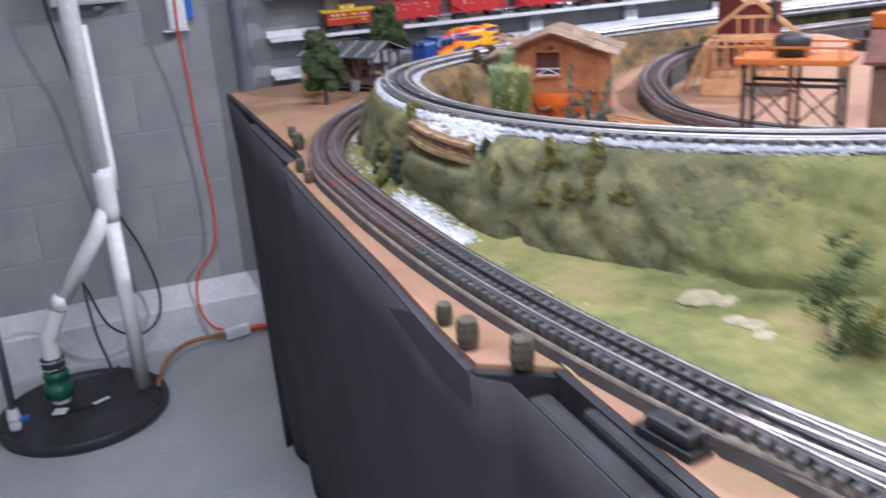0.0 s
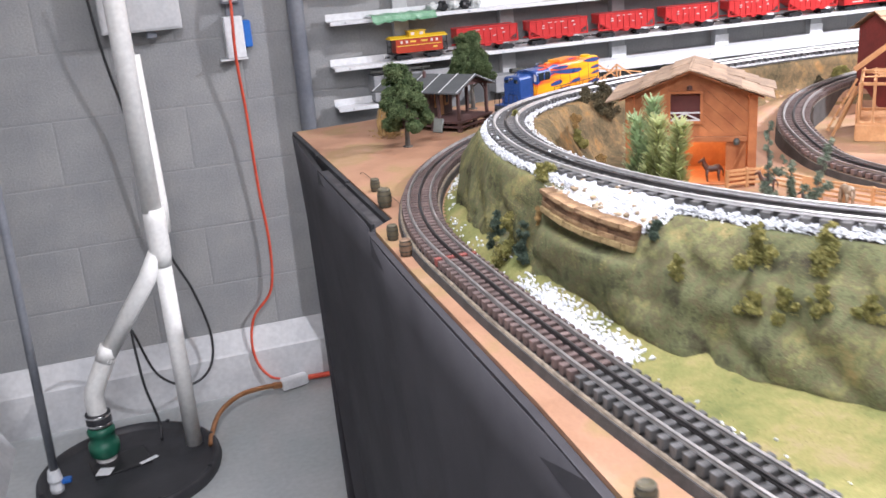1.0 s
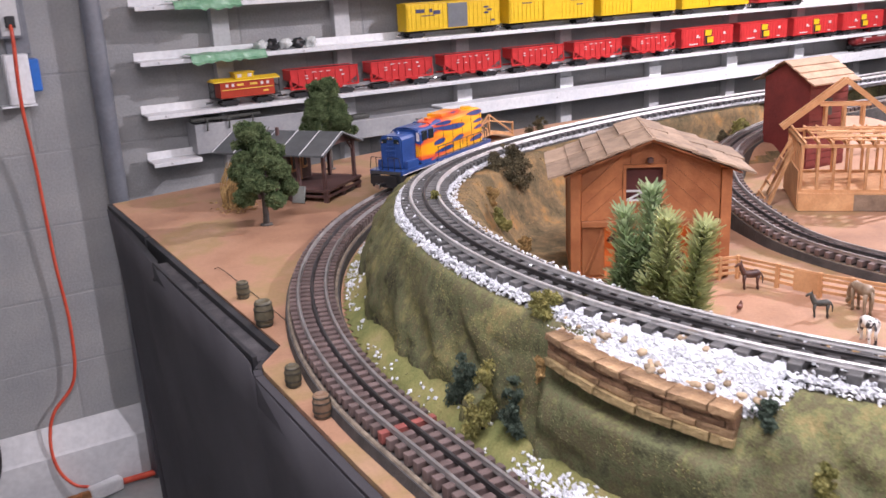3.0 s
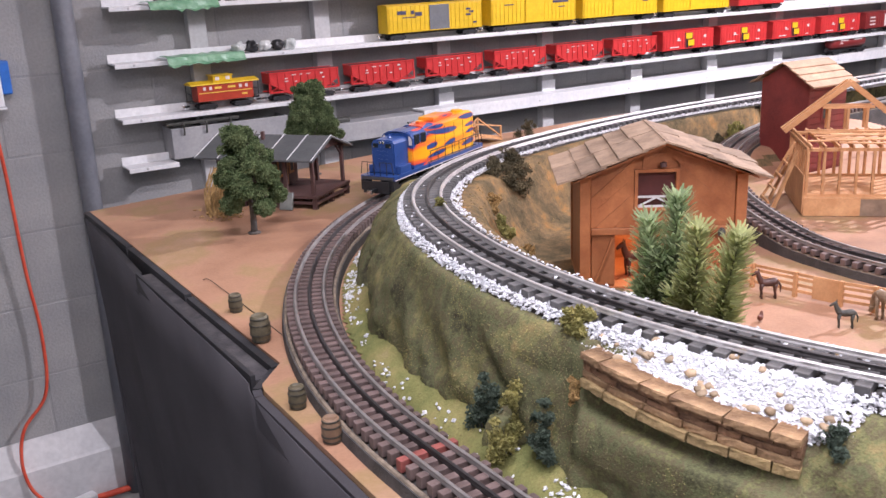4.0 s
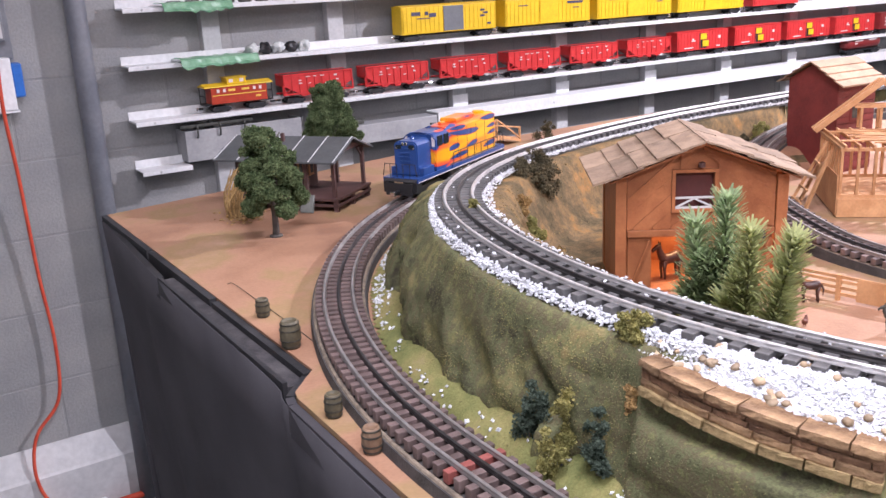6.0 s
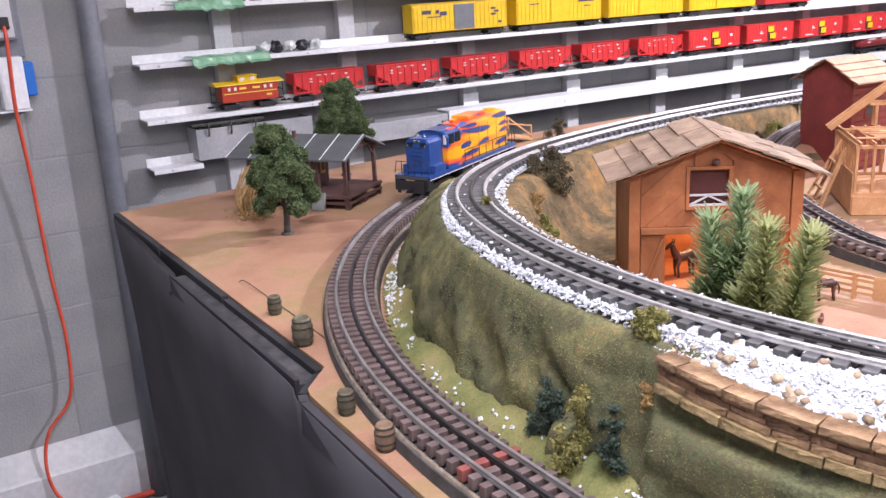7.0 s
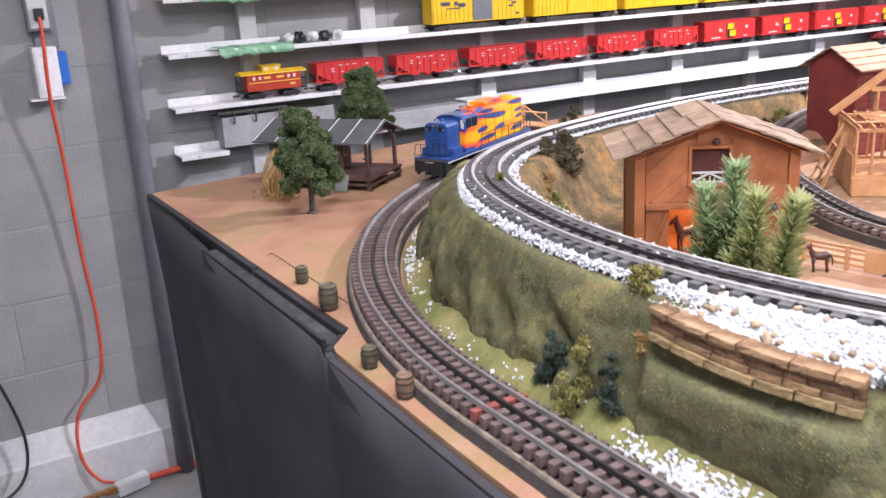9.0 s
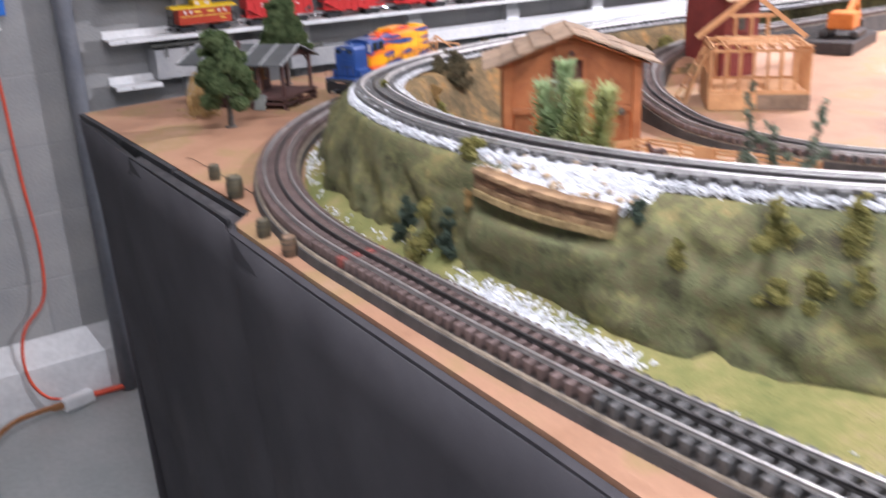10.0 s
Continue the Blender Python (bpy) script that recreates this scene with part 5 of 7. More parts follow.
def horse(x, y, turn, s, label, mat, graze=False, stout=1.0, name="toy_horse"):
    """A toy animal as one plain shape."""
    bm = bmesh.new()
    tube(bm, smooth_line([(-0.0115, 0, 0.0205), (-0.006, 0, 0.0212), (0.002, 0, 0.0202), (0.0095, 0, 0.0212)], 4), [stout * r for r in (0.0030, 0.0042, 0.0050, 0.0054, 0.0055, 0.0054, 0.0052, 0.0050, 0.0050, 0.0049, 0.0047, 0.0042, 0.0034)], 12)
    if graze:
        tube(bm, smooth_line([(0.008, 0, 0.0215), (0.0135, 0, 0.0185), (0.0165, 0, 0.012), (0.0175, 0, 0.008)], 3), [0.0042, 0.004, 0.0037, 0.0034, 0.0031, 0.0029, 0.0027, 0.0025, 0.0022, 0.002], 9)
        tube(bm, [(0.0165, 0, 0.009), (0.0185, 0, 0.0055), (0.0195, 0, 0.0025)], [0.0024, 0.0021, 0.0013], 8)
    else:
        tube(bm, smooth_line([(0.0075, 0, 0.0205), (0.011, 0, 0.026), (0.0128, 0, 0.031), (0.0135, 0, 0.0345)], 3), [0.0044, 0.0041, 0.0038, 0.0035, 0.0032, 0.0029, 0.0027, 0.0025, 0.0023, 0.0021], 9)
        tube(bm, [(0.012, 0, 0.0345), (0.0165, 0, 0.0325), (0.0205, 0, 0.0295)], [0.0024, 0.0021, 0.0013], 8)
        for ly in (-0.0012, 0.0012):
            tube(bm, [(0.0125, ly, 0.0355), (0.0122, ly * 1.3, 0.0385)], [0.0009, 0.0003], 5)
    for lx in (-0.009, 0.0075):
        for ly in (-0.0027, 0.0027):
            tube(bm, [(lx, ly, 0.0195), (lx + 0.0009, ly, 0.0105), (lx - 0.0002, ly, 0.003), (lx + 0.0004, ly, 0.0003)], [0.0026, 0.0014, 0.0011, 0.0015], 7)
    tube(bm, [(-0.0118, 0, 0.022), (-0.0148, 0, 0.016), (-0.0148, 0, 0.008)], [0.0013, 0.0014, 0.0005], 6)
    bmesh.ops.transform(bm, matrix=pose(x, y, B + 0.001, 0, 0, turn) @ Matrix.Diagonal((s, s * stout, s, 1)), verts=bm.verts)
    return solo(name, bm, mat, label, name.replace("_", " "), "toy animals", smooth=True)


HORSEB = surf("dark_brown_horse", (0.05, 0.02, 0.015), (0.10, 0.042, 0.03), 90, 0.45, 0.05, 300)
HORSET = surf("grey_brown_horse", (0.20, 0.14, 0.09), (0.30, 0.22, 0.15), 90, 0.5, 0.05, 300)
COW = restop(surf("black_and_white_hide", (0.7, 0.7, 0.68), (0.7, 0.7, 0.68), 75, 0.5, 0.03, 300), ((0.0, (0.68, 0.66, 0.63)), (0.56, (0.70, 0.68, 0.65)), (0.58, (0.03, 0.028, 0.03)), (1.0, (0.03, 0.028, 0.03))))
horse(1.292, 1.400, 155, 1.1, "dark brown toy horse at the far side of the barn stall", HORSEB)
horse(1.262, 1.460, 170, 1.34, "dark brown toy horse standing in the barn stall", HORSEB)
horse(1.320, 1.300, 140, 0.95, "dark brown toy foal beside the paddock fence", HORSEB)
horse(1.306, 1.190, 135, 0.82, "small dark grey toy dog on the yard", FIGURE, False, 0.9, "toy_dog")
horse(1.352, 1.172, 68, 1.35, "grey-brown toy horse grazing by the fence", HORSET, True)
horse(1.284, 1.116, 60, 1.05, "white toy cow with black patches", COW, True, 1.2, "toy_cow")


def hen():
    bm = bmesh.new()
    tube(bm, smooth_line([(-0.006, 0, 0.009), (-0.002, 0, 0.0055), (0.002, 0, 0.0055), (0.004, 0, 0.009), (0.0045, 0, 0.0115)], 3), [0.0006, 0.0014, 0.0022, 0.003, 0.0033, 0.0033, 0.0031, 0.0027, 0.0022, 0.0018, 0.0015, 0.0013, 0.0008], 8)
    for ly in (-0.001, 0.001):
        tube(bm, [(0.0005, ly, 0.004), (0.0005, ly, 0.0003)], 0.0005, 5)
    bmesh.ops.transform(bm, matrix=pose(1.253, 1.258, B + 0.0005, 0, 0, 20), verts=bm.verts)
    solo("toy_hen", bm, RUSTY, "small red-brown toy hen on the yard", "toy hen", "toy animals", smooth=True)


hen()


def fence():
    t = thing("paddock_fence", "pale wooden three-rail paddock fence", "fence")
    line = [Vector((1.285, 1.352, B)), Vector((1.318, 1.348, B)), Vector((1.340, 1.338, B)), Vector((1.350, 1.285, B)), Vector((1.360, 1.232, B)), Vector((1.372, 1.198, B)), Vector((1.386, 1.160, B)), Vector((1.405, 1.10, B))]
    for p in line:
        part("post", cbox(p.x - 0.0022, p.x + 0.0022, p.y - 0.0022, p.y + 0.0022, B, B + 0.031), WOODP, t)
    for a, b in zip(line, line[1:]):
        for zz in (0.008, 0.0155, 0.023, 0.0285):
            part("rail", beam(bmesh.new(), a + Vector((0, 0, zz)), b + Vector((0, 0, zz)), 0.0016, 0.0036), WOODP, t)
    part("gate_board", beam(bmesh.new(), (1.3533, 1.264, B + 0.016), (1.3590, 1.234, B + 0.016), 0.0022, 0.026), WOODP, t)
    f = thing("low_fence", "low pale wooden fence along the barn front", "fence")
    for k in range(5):
        x, y = 1.14 + 0.026 * k, 1.405 - 0.021 * k
        part("post", cbox(x - 0.002, x + 0.002, y - 0.002, y + 0.002, B, B + 0.016), WOODP, f)
    for zz in (0.006, 0.013):
        part("rail", beam(bmesh.new(), (1.138, 1.4065, B + zz), (1.246, 1.319, B + zz), 0.0015, 0.003), WOODP, f)


fence()


def depot():
    """Small station with a porch: local x along the ridge, porch at +x."""
    a = math.degrees(math.atan2(-0.80, 0.60))
    t = thing("depot", "dark brown wooden depot with a slate grey roof and open porch", "depot", at=pose(1.088, 2.20, B, 0, 0, a))
    dk = 0.024
    part("platform", cbox(-0.10, 0.118, -0.068, 0.068, dk - 0.005, dk, None, 0.0006), DARKW, t)
    me = mesh_from(cbox(-0.004, 0.004, -0.004, 0.004, 0, dk - 0.0052), "pier")
    me.materials.append(DARKW)
    for x in (-0.095, -0.03, 0.04, 0.112):
        for y in (-0.062, 0.0, 0.062):
            p = new("pier", me)
            p.matrix_world = pose(x, y, 0)
            p.parent = t
    for y in (-0.064, 0.064):
        part("skirt_beam", cbox(-0.1, 0.118, y - 0.002, y + 0.002, 0.009, 0.0135), DARKW, t)
    part("skirt_beam", cbox(0.1145, 0.118, -0.062, 0.062, 0.009, 0.0135), DARKW, t)
    # cabin with boarded walls
    part("cabin", cbox(-0.092, 0.022, -0.045, 0.045, dk + 0.0003, 0.0885), DARKW, t)
    strip = mesh_from(cbox(-0.0008, 0.0008, -0.0012, 0.0, dk + 0.0005, 0.088), "batten")
    strip.materials.append(DARKW)
    for k in range(12):
        p = new("batten", strip)
        p.matrix_world = pose(-0.088 + k * 0.0098, -0.0452, 0)
        p.parent = t
    for x in (-0.06, -0.005):
        w = part("window", cbox(x - 0.010, x + 0.010, -0.0475, -0.0453, 0.05, 0.082), PALEG, t, "pale framed window")
        part("pane", cbox(x - 0.007, x + 0.007, -0.0485, -0.0477, 0.053, 0.079), FIGURE, w)
    for y in (-0.02, 0.02):
        w = part("window", cbox(0.0225, 0.0245, y - 0.008, y + 0.008, 0.045, 0.084), WOODP, t, "pale brown framed window")
        part("pane", cbox(0.0247, 0.0255, y - 0.005, y + 0.005, 0.05, 0.08), FIGURE, w)
    part("door", cbox(0.0225, 0.024, -0.007, 0.007, dk + 0.001, 0.075), WOODP, t)
    post = mesh_from(cbox(-0.003, 0.003, -0.003, 0.003, dk, 0.091), "porch_post")
    post.materials.append(DARKW)
    for x, y in ((0.108, -0.058), (0.108, 0.058), (0.055, -0.058), (0.055, 0.058)):
        p = new("porch_post", post)
        p.matrix_world = pose(x, y, 0)
        p.parent = t
    for y in (-0.058, 0.058):
        part("porch_beam", cbox(-0.1, 0.114, y - 0.003, y + 0.003, 0.0912, 0.096), DARKW, t)
    for s in (-1, 1):
        part("post_brace", beam(bmesh.new(), (0.108, s * 0.057, 0.076), (0.108, s * 0.038, 0.094), 0.003, 0.003), DARKW, t)
    hw, pk, ev = 0.080, 0.119, 0.089
    for s in (-1, 1):
        bm = bmesh.new()
        prism(bm, [(0, pk), (s * hw, ev), (s * hw, ev - 0.003), (0, pk - 0.003)], -0.115, 0.122, Matrix(((0, 1, 0, 0), (1, 0, 0, 0), (0, 0, 1, 0), (0, 0, 0, 1))))
        bmesh.ops.recalc_face_normals(bm, faces=bm.faces)
        roof = part("roof", bm, ROOFG, t)
        for k in range(6):
            x = -0.112 + k * 0.0462
            part("seam", beam(bmesh.new(), (x, 0.0, pk + 0.0006), (x, s * hw, ev + 0.0006), 0.0011, 0.0012), PALEG, roof, "pale metal roof seam")
    bm = bmesh.new()
    prism(bm, [(-0.06, 0.0965), (0.06, 0.0965), (0, pk - 0.004)], 0.107, 0.110, Matrix(((0, 1, 0, 0), (1, 0, 0, 0), (0, 0, 1, 0), (0, 0, 0, 1))))
    bmesh.ops.recalc_face_normals(bm, faces=bm.faces)
    part("gable", bm, DARKW, t)
    part("chimney", cbox(-0.011, -0.005, -0.019, -0.013, 0.095, 0.127, None, 0.0006), DARKW, t)
    part("step", cbox(-0.012, 0.012, -0.003, 0.003, 0, 0.031, pose(0.062, -0.078, 0.0004, -16, 0, 0), 0.001), GREYS, t, "grey-green ramp slab leaning on the platform")
    return t


depot()


def red_house():
    """Tall red board building: local x along the ridge."""
    t = thing("red_building", "tall barn-red board building with a tan shake roof", "building", at=pose(1.920, 1.739, B, 0, 0, -3))
    L, hw, ev, pk = 0.105, 0.053, 0.167, 0.198
    bm = bmesh.new()
    prism(bm, [(-hw, 0), (hw, 0), (hw, ev), (0, pk), (-hw, ev)], 0, L, Matrix(((0, 1, 0, 0), (1, 0, 0, 0), (0, 0, 1, 0), (0, 0, 0, 1))))
    bmesh.ops.recalc_face_normals(bm, faces=bm.faces)
    part("wall_shell", bm, REDW, t)
    for k in range(13):
        zz = 0.006 + k * 0.0122
        part("clapboard", cbox(0.001, L - 0.001, -hw - 0.0014, -hw - 0.0001, zz, zz + 0.0104), REDW, t)
    for x in (0.05,):
        w = part("window", cbox(x - 0.014, x + 0.014, -hw - 0.003, -hw - 0.0016, 0.095, 0.135), REDW, t)
        part("pane", cbox(x - 0.010, x + 0.010, -hw - 0.0036, -hw - 0.0031, 0.099, 0.131), FIGURE, w)
    part("sign_board", cbox(0.075, 0.1, -hw - 0.0032, -hw - 0.0016, 0.05, 0.072), WOODP, t, "pale blank board")
    sl = (pk - ev) / hw
    for s in (-1, 1):
        for r in range(4):
            a0, a1 = (hw + 0.016) * r / 4, (hw + 0.016) * (r + 1) / 4 + 0.004
            bm = bmesh.new()
            z0, z1 = pk + 0.002 - sl * a0, pk + 0.0045 - sl * a1
            prism(bm, [(s * a0, z0), (s * a1, z1), (s * a1, z1 + 0.0025), (s * a0, z0 + 0.002)], -0.012, L + 0.01, Matrix(((0, 1, 0, 0), (1, 0, 0, 0), (0, 0, 1, 0), (0, 0, 0, 1))))
            bmesh.ops.recalc_face_normals(bm, faces=bm.faces)
            part("roof_board", bm, SHAKE if s > 0 else TANR, t)
    return t


red_house()


def frame_house():
    """House under construction: bare studs, joists and a gable truss."""
    t = thing("house_frame", "bare pale wood stud frame of a house being built", "house frame", at=pose(1.664, 1.503, B, 0, 0, -44))
    L, D, fl, wl = 0.172, 0.155, 0.030, 0.1036
    part("floor_deck", cbox(0, L, 0, D, 0, fl, None, 0.001), WOODP, t)

    def bar(name, a, b, w=0.004, h=0.005):
        return part(name, beam(bmesh.new(), a, b, w, h), WOODP, t)
    for y in (0.003, D - 0.003):
        bar("plate", (0, y, fl + 0.002), (L, y, fl + 0.002))
        bar("plate", (0, y, wl), (L, y, wl))
        for k in range(8):
            x = 0.003 + k * (L - 0.006) / 7
            bar("stud", (x, y, fl + 0.0045), (x, y, wl - 0.0025))
    for x in (0.003, L - 0.003):
        bar("plate", (x, 0.005, wl), (x, D - 0.005, wl))
        for k in range(1, 8):
            y = 0.003 + k * (D - 0.006) / 8
            bar("stud", (x, y, fl), (x, y, wl - 0.0025))
    part("sheathing", cbox(-0.002, -0.0004, 0, D, fl * 0.1, wl * 0.62), WOODP, t)
    part("sheathing", cbox(0, L * 0.48, -0.0022, -0.0004, 0.001, fl - 0.001), WOODP, t)
    part("sheathing", cbox(L * 0.48, L, -0.0014, -0.0004, 0.001, fl - 0.003), SHAKE, t, "weathered grey base board")
    for k in range(9):
        x = 0.006 + k * (L - 0.012) / 8
        bar("joist", (x, -0.004, wl + 0.005), (x, D + 0.004, wl + 0.005), 0.003, 0.005)
    rng = random.Random(2)
    for k in range(9):
        y = 0.01 + 0.014 * k
        bar("loose_board", (rng.uniform(0.0, 0.05), y, wl + 0.0095), (rng.uniform(0.12, L), y + rng.uniform(-0.02, 0.02), wl + 0.0095 + 0.001 * (k % 2)), 0.006, 0.002)
    # gable frames over the back half
    for y in (D * 0.88, D):
        bar("rafter", (-0.012, y, wl + 0.006), (L / 2, y, wl + 0.085), 0.006, 0.008)
        bar("rafter", (L + 0.012, y, wl + 0.006), (L / 2, y, wl + 0.085), 0.006, 0.008)
        bar("tie_beam", (L * 0.27, y, wl + 0.045), (L * 0.73, y, wl + 0.045))
        for f in (0.33, 0.5, 0.67):
            bar("stud", (L * f, y, wl + 0.008), (L * f, y, wl + 0.043), 0.004, 0.004)
    bar("ridge_board", (L / 2, D * 0.85, wl + 0.083), (L / 2, D + 0.01, wl + 0.083))
    # braces and boards leaning on the left wall
    for x, y, x2, y2, hz in ((-0.040, 0.030, -0.0045, 0.046, 0.9), (-0.052, 0.085, -0.0045, 0.080, 0.98), (-0.034, 0.100, -0.0045, 0.104, 0.72)):
        bar("leaning_board", (x, y, 0.003), (x2, y2, wl * hz), 0.006, 0.004)
    for k in range(4):
        bar("rung", (-0.046 + 0.009 * k, 0.032 + 0.004 * k, 0.013 + 0.02 * k), (-0.050 + 0.010 * k, 0.084 - 0.001 * k, 0.013 + 0.02 * k), 0.003, 0.003)
    return t


frame_house()


def tower():
    """Steel-legged loading tower with a tank on an orange deck."""
    t = thing("loading_tower", "black steel-legged tower with an orange deck and dark tank", "tower", at=pose(1.358, 0.885, B, 0, 0, -54))
    w, d, h = 0.063, 0.05, 0.172
    legs = [(x, y) for x in (-w, 0.0, w) for y in (-d / 2, d / 2)]
    for x, y in legs:
        part("leg", cbox(x - 0.0028, x + 0.0028, y - 0.0028, y + 0.0028, 0, h), STEEL if x else RUSTY, t)
    for y in (-d / 2, d / 2):
        for a, b in ((-w, 0.0), (0.0, w)):
            part("brace", beam(bmesh.new(), (a, y, 0.08), (b, y, 0.14), 0.002), STEEL, t)
            part("brace", beam(bmesh.new(), (b, y, 0.08), (a, y, 0.14), 0.002), STEEL, t)
            part("girt", beam(bmesh.new(), (a, y, 0.143), (b, y, 0.143), 0.003, 0.005), STEEL, t)
    part("deck", cbox(-w - 0.012, w + 0.012, -d / 2 - 0.012, d / 2 + 0.012, h, h + 0.008, None, 0.001), ORANGE, t)
    for y in (-d / 2 - 0.01, d / 2 + 0.01):
        part("deck_rail", beam(bmesh.new(), (-w - 0.01, y, h + 0.0235), (w + 0.01, y, h + 0.0235), 0.003), ORANGE, t)
        for x in (-w, -w / 3, w / 3, w):
            part("rail_post", cbox(x - 0.0015, x + 0.0015, y - 0.0015, y + 0.0015, h + 0.008, h + 0.022), ORANGE, t)
    part("tank", lathe(bmesh.new(), [(0.021, h + 0.0085), (0.025, h + 0.013), (0.025, h + 0.032), (0.022, h + 0.036), (0.007, h + 0.040)], 22, pose(-0.006, 0, 0)), STEEL, t, "dark round tank", True)
    part("pipe", tube(bmesh.new(), smooth_line([(-0.03, 0.0, h + 0.05), (-0.034, 0, h + 0.10), (-0.02, 0, h + 0.14)], 5), 0.004, 8), STEEL, t)
    s = thing("shed", "brown wooden shed beside the steel tower", "shed", at=pose(1.415, 0.80, B, 0, 0, -54))
    part("wall_shell", cbox(0, 0.12, -0.035, 0.05, 0, 0.18, None, 0.001), SHEDW, s)
    bm = bmesh.new()
    prism(bm, [(-0.045, 0.176), (0.007, 0.21), (0.06, 0.176), (0.06, 0.18), (0.007, 0.215), (-0.045, 0.18)], -0.01, 0.13, Matrix(((0, 1, 0, 0), (1, 0, 0, 0), (0, 0, 1, 0), (0, 0, 0, 1))))
    bmesh.ops.recalc_face_normals(bm, faces=bm.faces)
    part("roof", bm, RUSTY, s)


tower()


def digger():
    t = thing("toy_excavator", "orange and black toy excavator on a dark flat base", "toy excavator", at=pose(2.45, 1.76, B, 0, 0, 20))
    part("base", cbox(-0.11, 0.15, -0.05, 0.05, 0, 0.03, None, 0.003), STEEL, t)
    for y in (-0.035, 0.035):
        part("crawler", cbox(-0.05, 0.05, y - 0.011, y + 0.011, 0.0305, 0.05, None, 0.007), STEEL, t)
    part("cab", cbox(-0.04, 0.035, -0.03, 0.03, 0.0505, 0.09, None, 0.004), ORANGE, t)
    part("boom", beam(bmesh.new(), (0.02, 0, 0.075), (0.11, 0, 0.115), 0.012, 0.014), ORANGE, t)
    part("stick", beam(bmesh.new(), (0.108, 0, 0.115), (0.15, 0, 0.06), 0.010, 0.010), ORANGE, t)
    part("bucket", cbox(0.14, 0.165, -0.014, 0.014, 0.035, 0.058, None, 0.004), STEEL, t)


digger()


def footbridge():
    t = thing("footbridge", "pale wood toy footbridge standing behind the tracks", "footbridge", at=pose(1.535, 2.338, B, 0, 0, 22))
    n, L, w = 14, 0.21, 0.066

    def up(x):
        return 0.006 + 0.020 * math.sin(math.pi * min(max(x / L, 0), 1))
    for k in range(n):
        a, b = L * k / n + 0.0006, L * (k + 1) / n - 0.0006
        m = pose((a + b) / 2, 0, (up(a) + up(b)) / 2, 0, -math.degrees(math.atan2(up(b) - up(a), b - a)), 0)
        part("deck_board", cbox(-(b - a) / 2, (b - a) / 2, -w / 2, w / 2, -0.0015, 0.0015), WOODP, t).matrix_basis = m
    for s in (-1, 1):
        y = s * (w / 2 + 0.002)
        for k in range(n):
            a, b = L * k / n, L * (k + 1) / n
            part("stringer", beam(bmesh.new(), (a, y, up(a) - 0.003), (b, y, up(b) - 0.003), 0.003, 0.006), WOODP, t)
        for x in (0.004, L / 2, L - 0.004):
            part("post", cbox(x - 0.002, x + 0.002, y - 0.002, y + 0.002, up(x) - 0.002, up(x) + (0.043 if 0.01 < x < L - 0.01 else 0.03)), WOODP, t)
        for a, b in ((0.004, L / 2), (L / 2, L - 0.004)):
            part("rail", beam(bmesh.new(), (a, y, up(a) + 0.028), (b, y, up(b) + 0.028), 0.003, 0.003), WOODP, t)
            part("brace", beam(bmesh.new(), (a, y, up(a) + (0.004 if a < L / 4 else 0.042)), (b, y, up(b) + (0.042 if a < L / 4 else 0.004)), 0.0032, 0.0032), WOODP, t)


footbridge()


def trackside_figure(x, y, h, label, sit=False):
    """A small dark figurine, one plain shape."""
    bm = bmesh.new()
    lathe(bm, [(0.010, 0), (0.010, 0.0015), (0.003, 0.002)], 12)
    if sit:
        box(bm, -0.012, 0.004, -0.009, 0.009, 0.002, 0.014)
        box(bm, -0.012, -0.009, -0.009, 0.009, 0.014, 0.026)
        lathe(bm, [(0.004, 0.014), (0.005, 0.022), (0.0025, h - 0.008), (0.003, h - 0.004), (0.001, h)], 10, pose(0.001, 0, 0))
        box(bm, 0.002, 0.011, -0.004, 0.004, 0.012, 0.017)
    else:
        lathe(bm, [(0.0035, 0.002), (0.0042, h * 0.45), (0.0052, h * 0.72), (0.002, h * 0.84), (0.0031, h * 0.9), (0.0028, h * 0.97), (0.0008, h)], 10)
    bmesh.ops.transform(bm, matrix=pose(x, y, B, 0, 0, -20), verts=bm.verts)
    return solo("figurine", bm, FIGURE, label, "figurine", "figurines", smooth=not sit)


trackside_figure(1.446, 2.31, 0.042, "dark standing figurine on a round base")
trackside_figure(1.378, 2.295, 0.036, "dark seated figurine on a box bench", True)


def barrel(x, y, h, mat, label):
    t = thing("toy_barrel", label, "barrel", "toy barrels", at=pose(x, y, B))
    r = h * 0.36
    part("cask", lathe(bmesh.new(), [(r * 0.8, 0), (r * 0.9, h * 0.12), (r, h * 0.35), (r * 1.03, h * 0.5), (r, h * 0.65), (r * 0.9, h * 0.88), (r * 0.8, h), (r * 0.7, h), (r * 0.68, h * 0.95), (0.0005, h * 0.95)], 18), mat, t, "", True)
    for f in (0.1, 0.32, 0.68, 0.9):
        rr = r * (1.05 - 0.9 * (f - 0.5) ** 2)
        part("hoop", lathe(bmesh.new(), [(rr * 0.97, h * f - 0.0008), (rr + 0.0004, h * f - 0.0007), (rr + 0.0004, h * f + 0.0007), (rr * 0.97, h * f + 0.0008)], 18), HOOP, t)
    return t


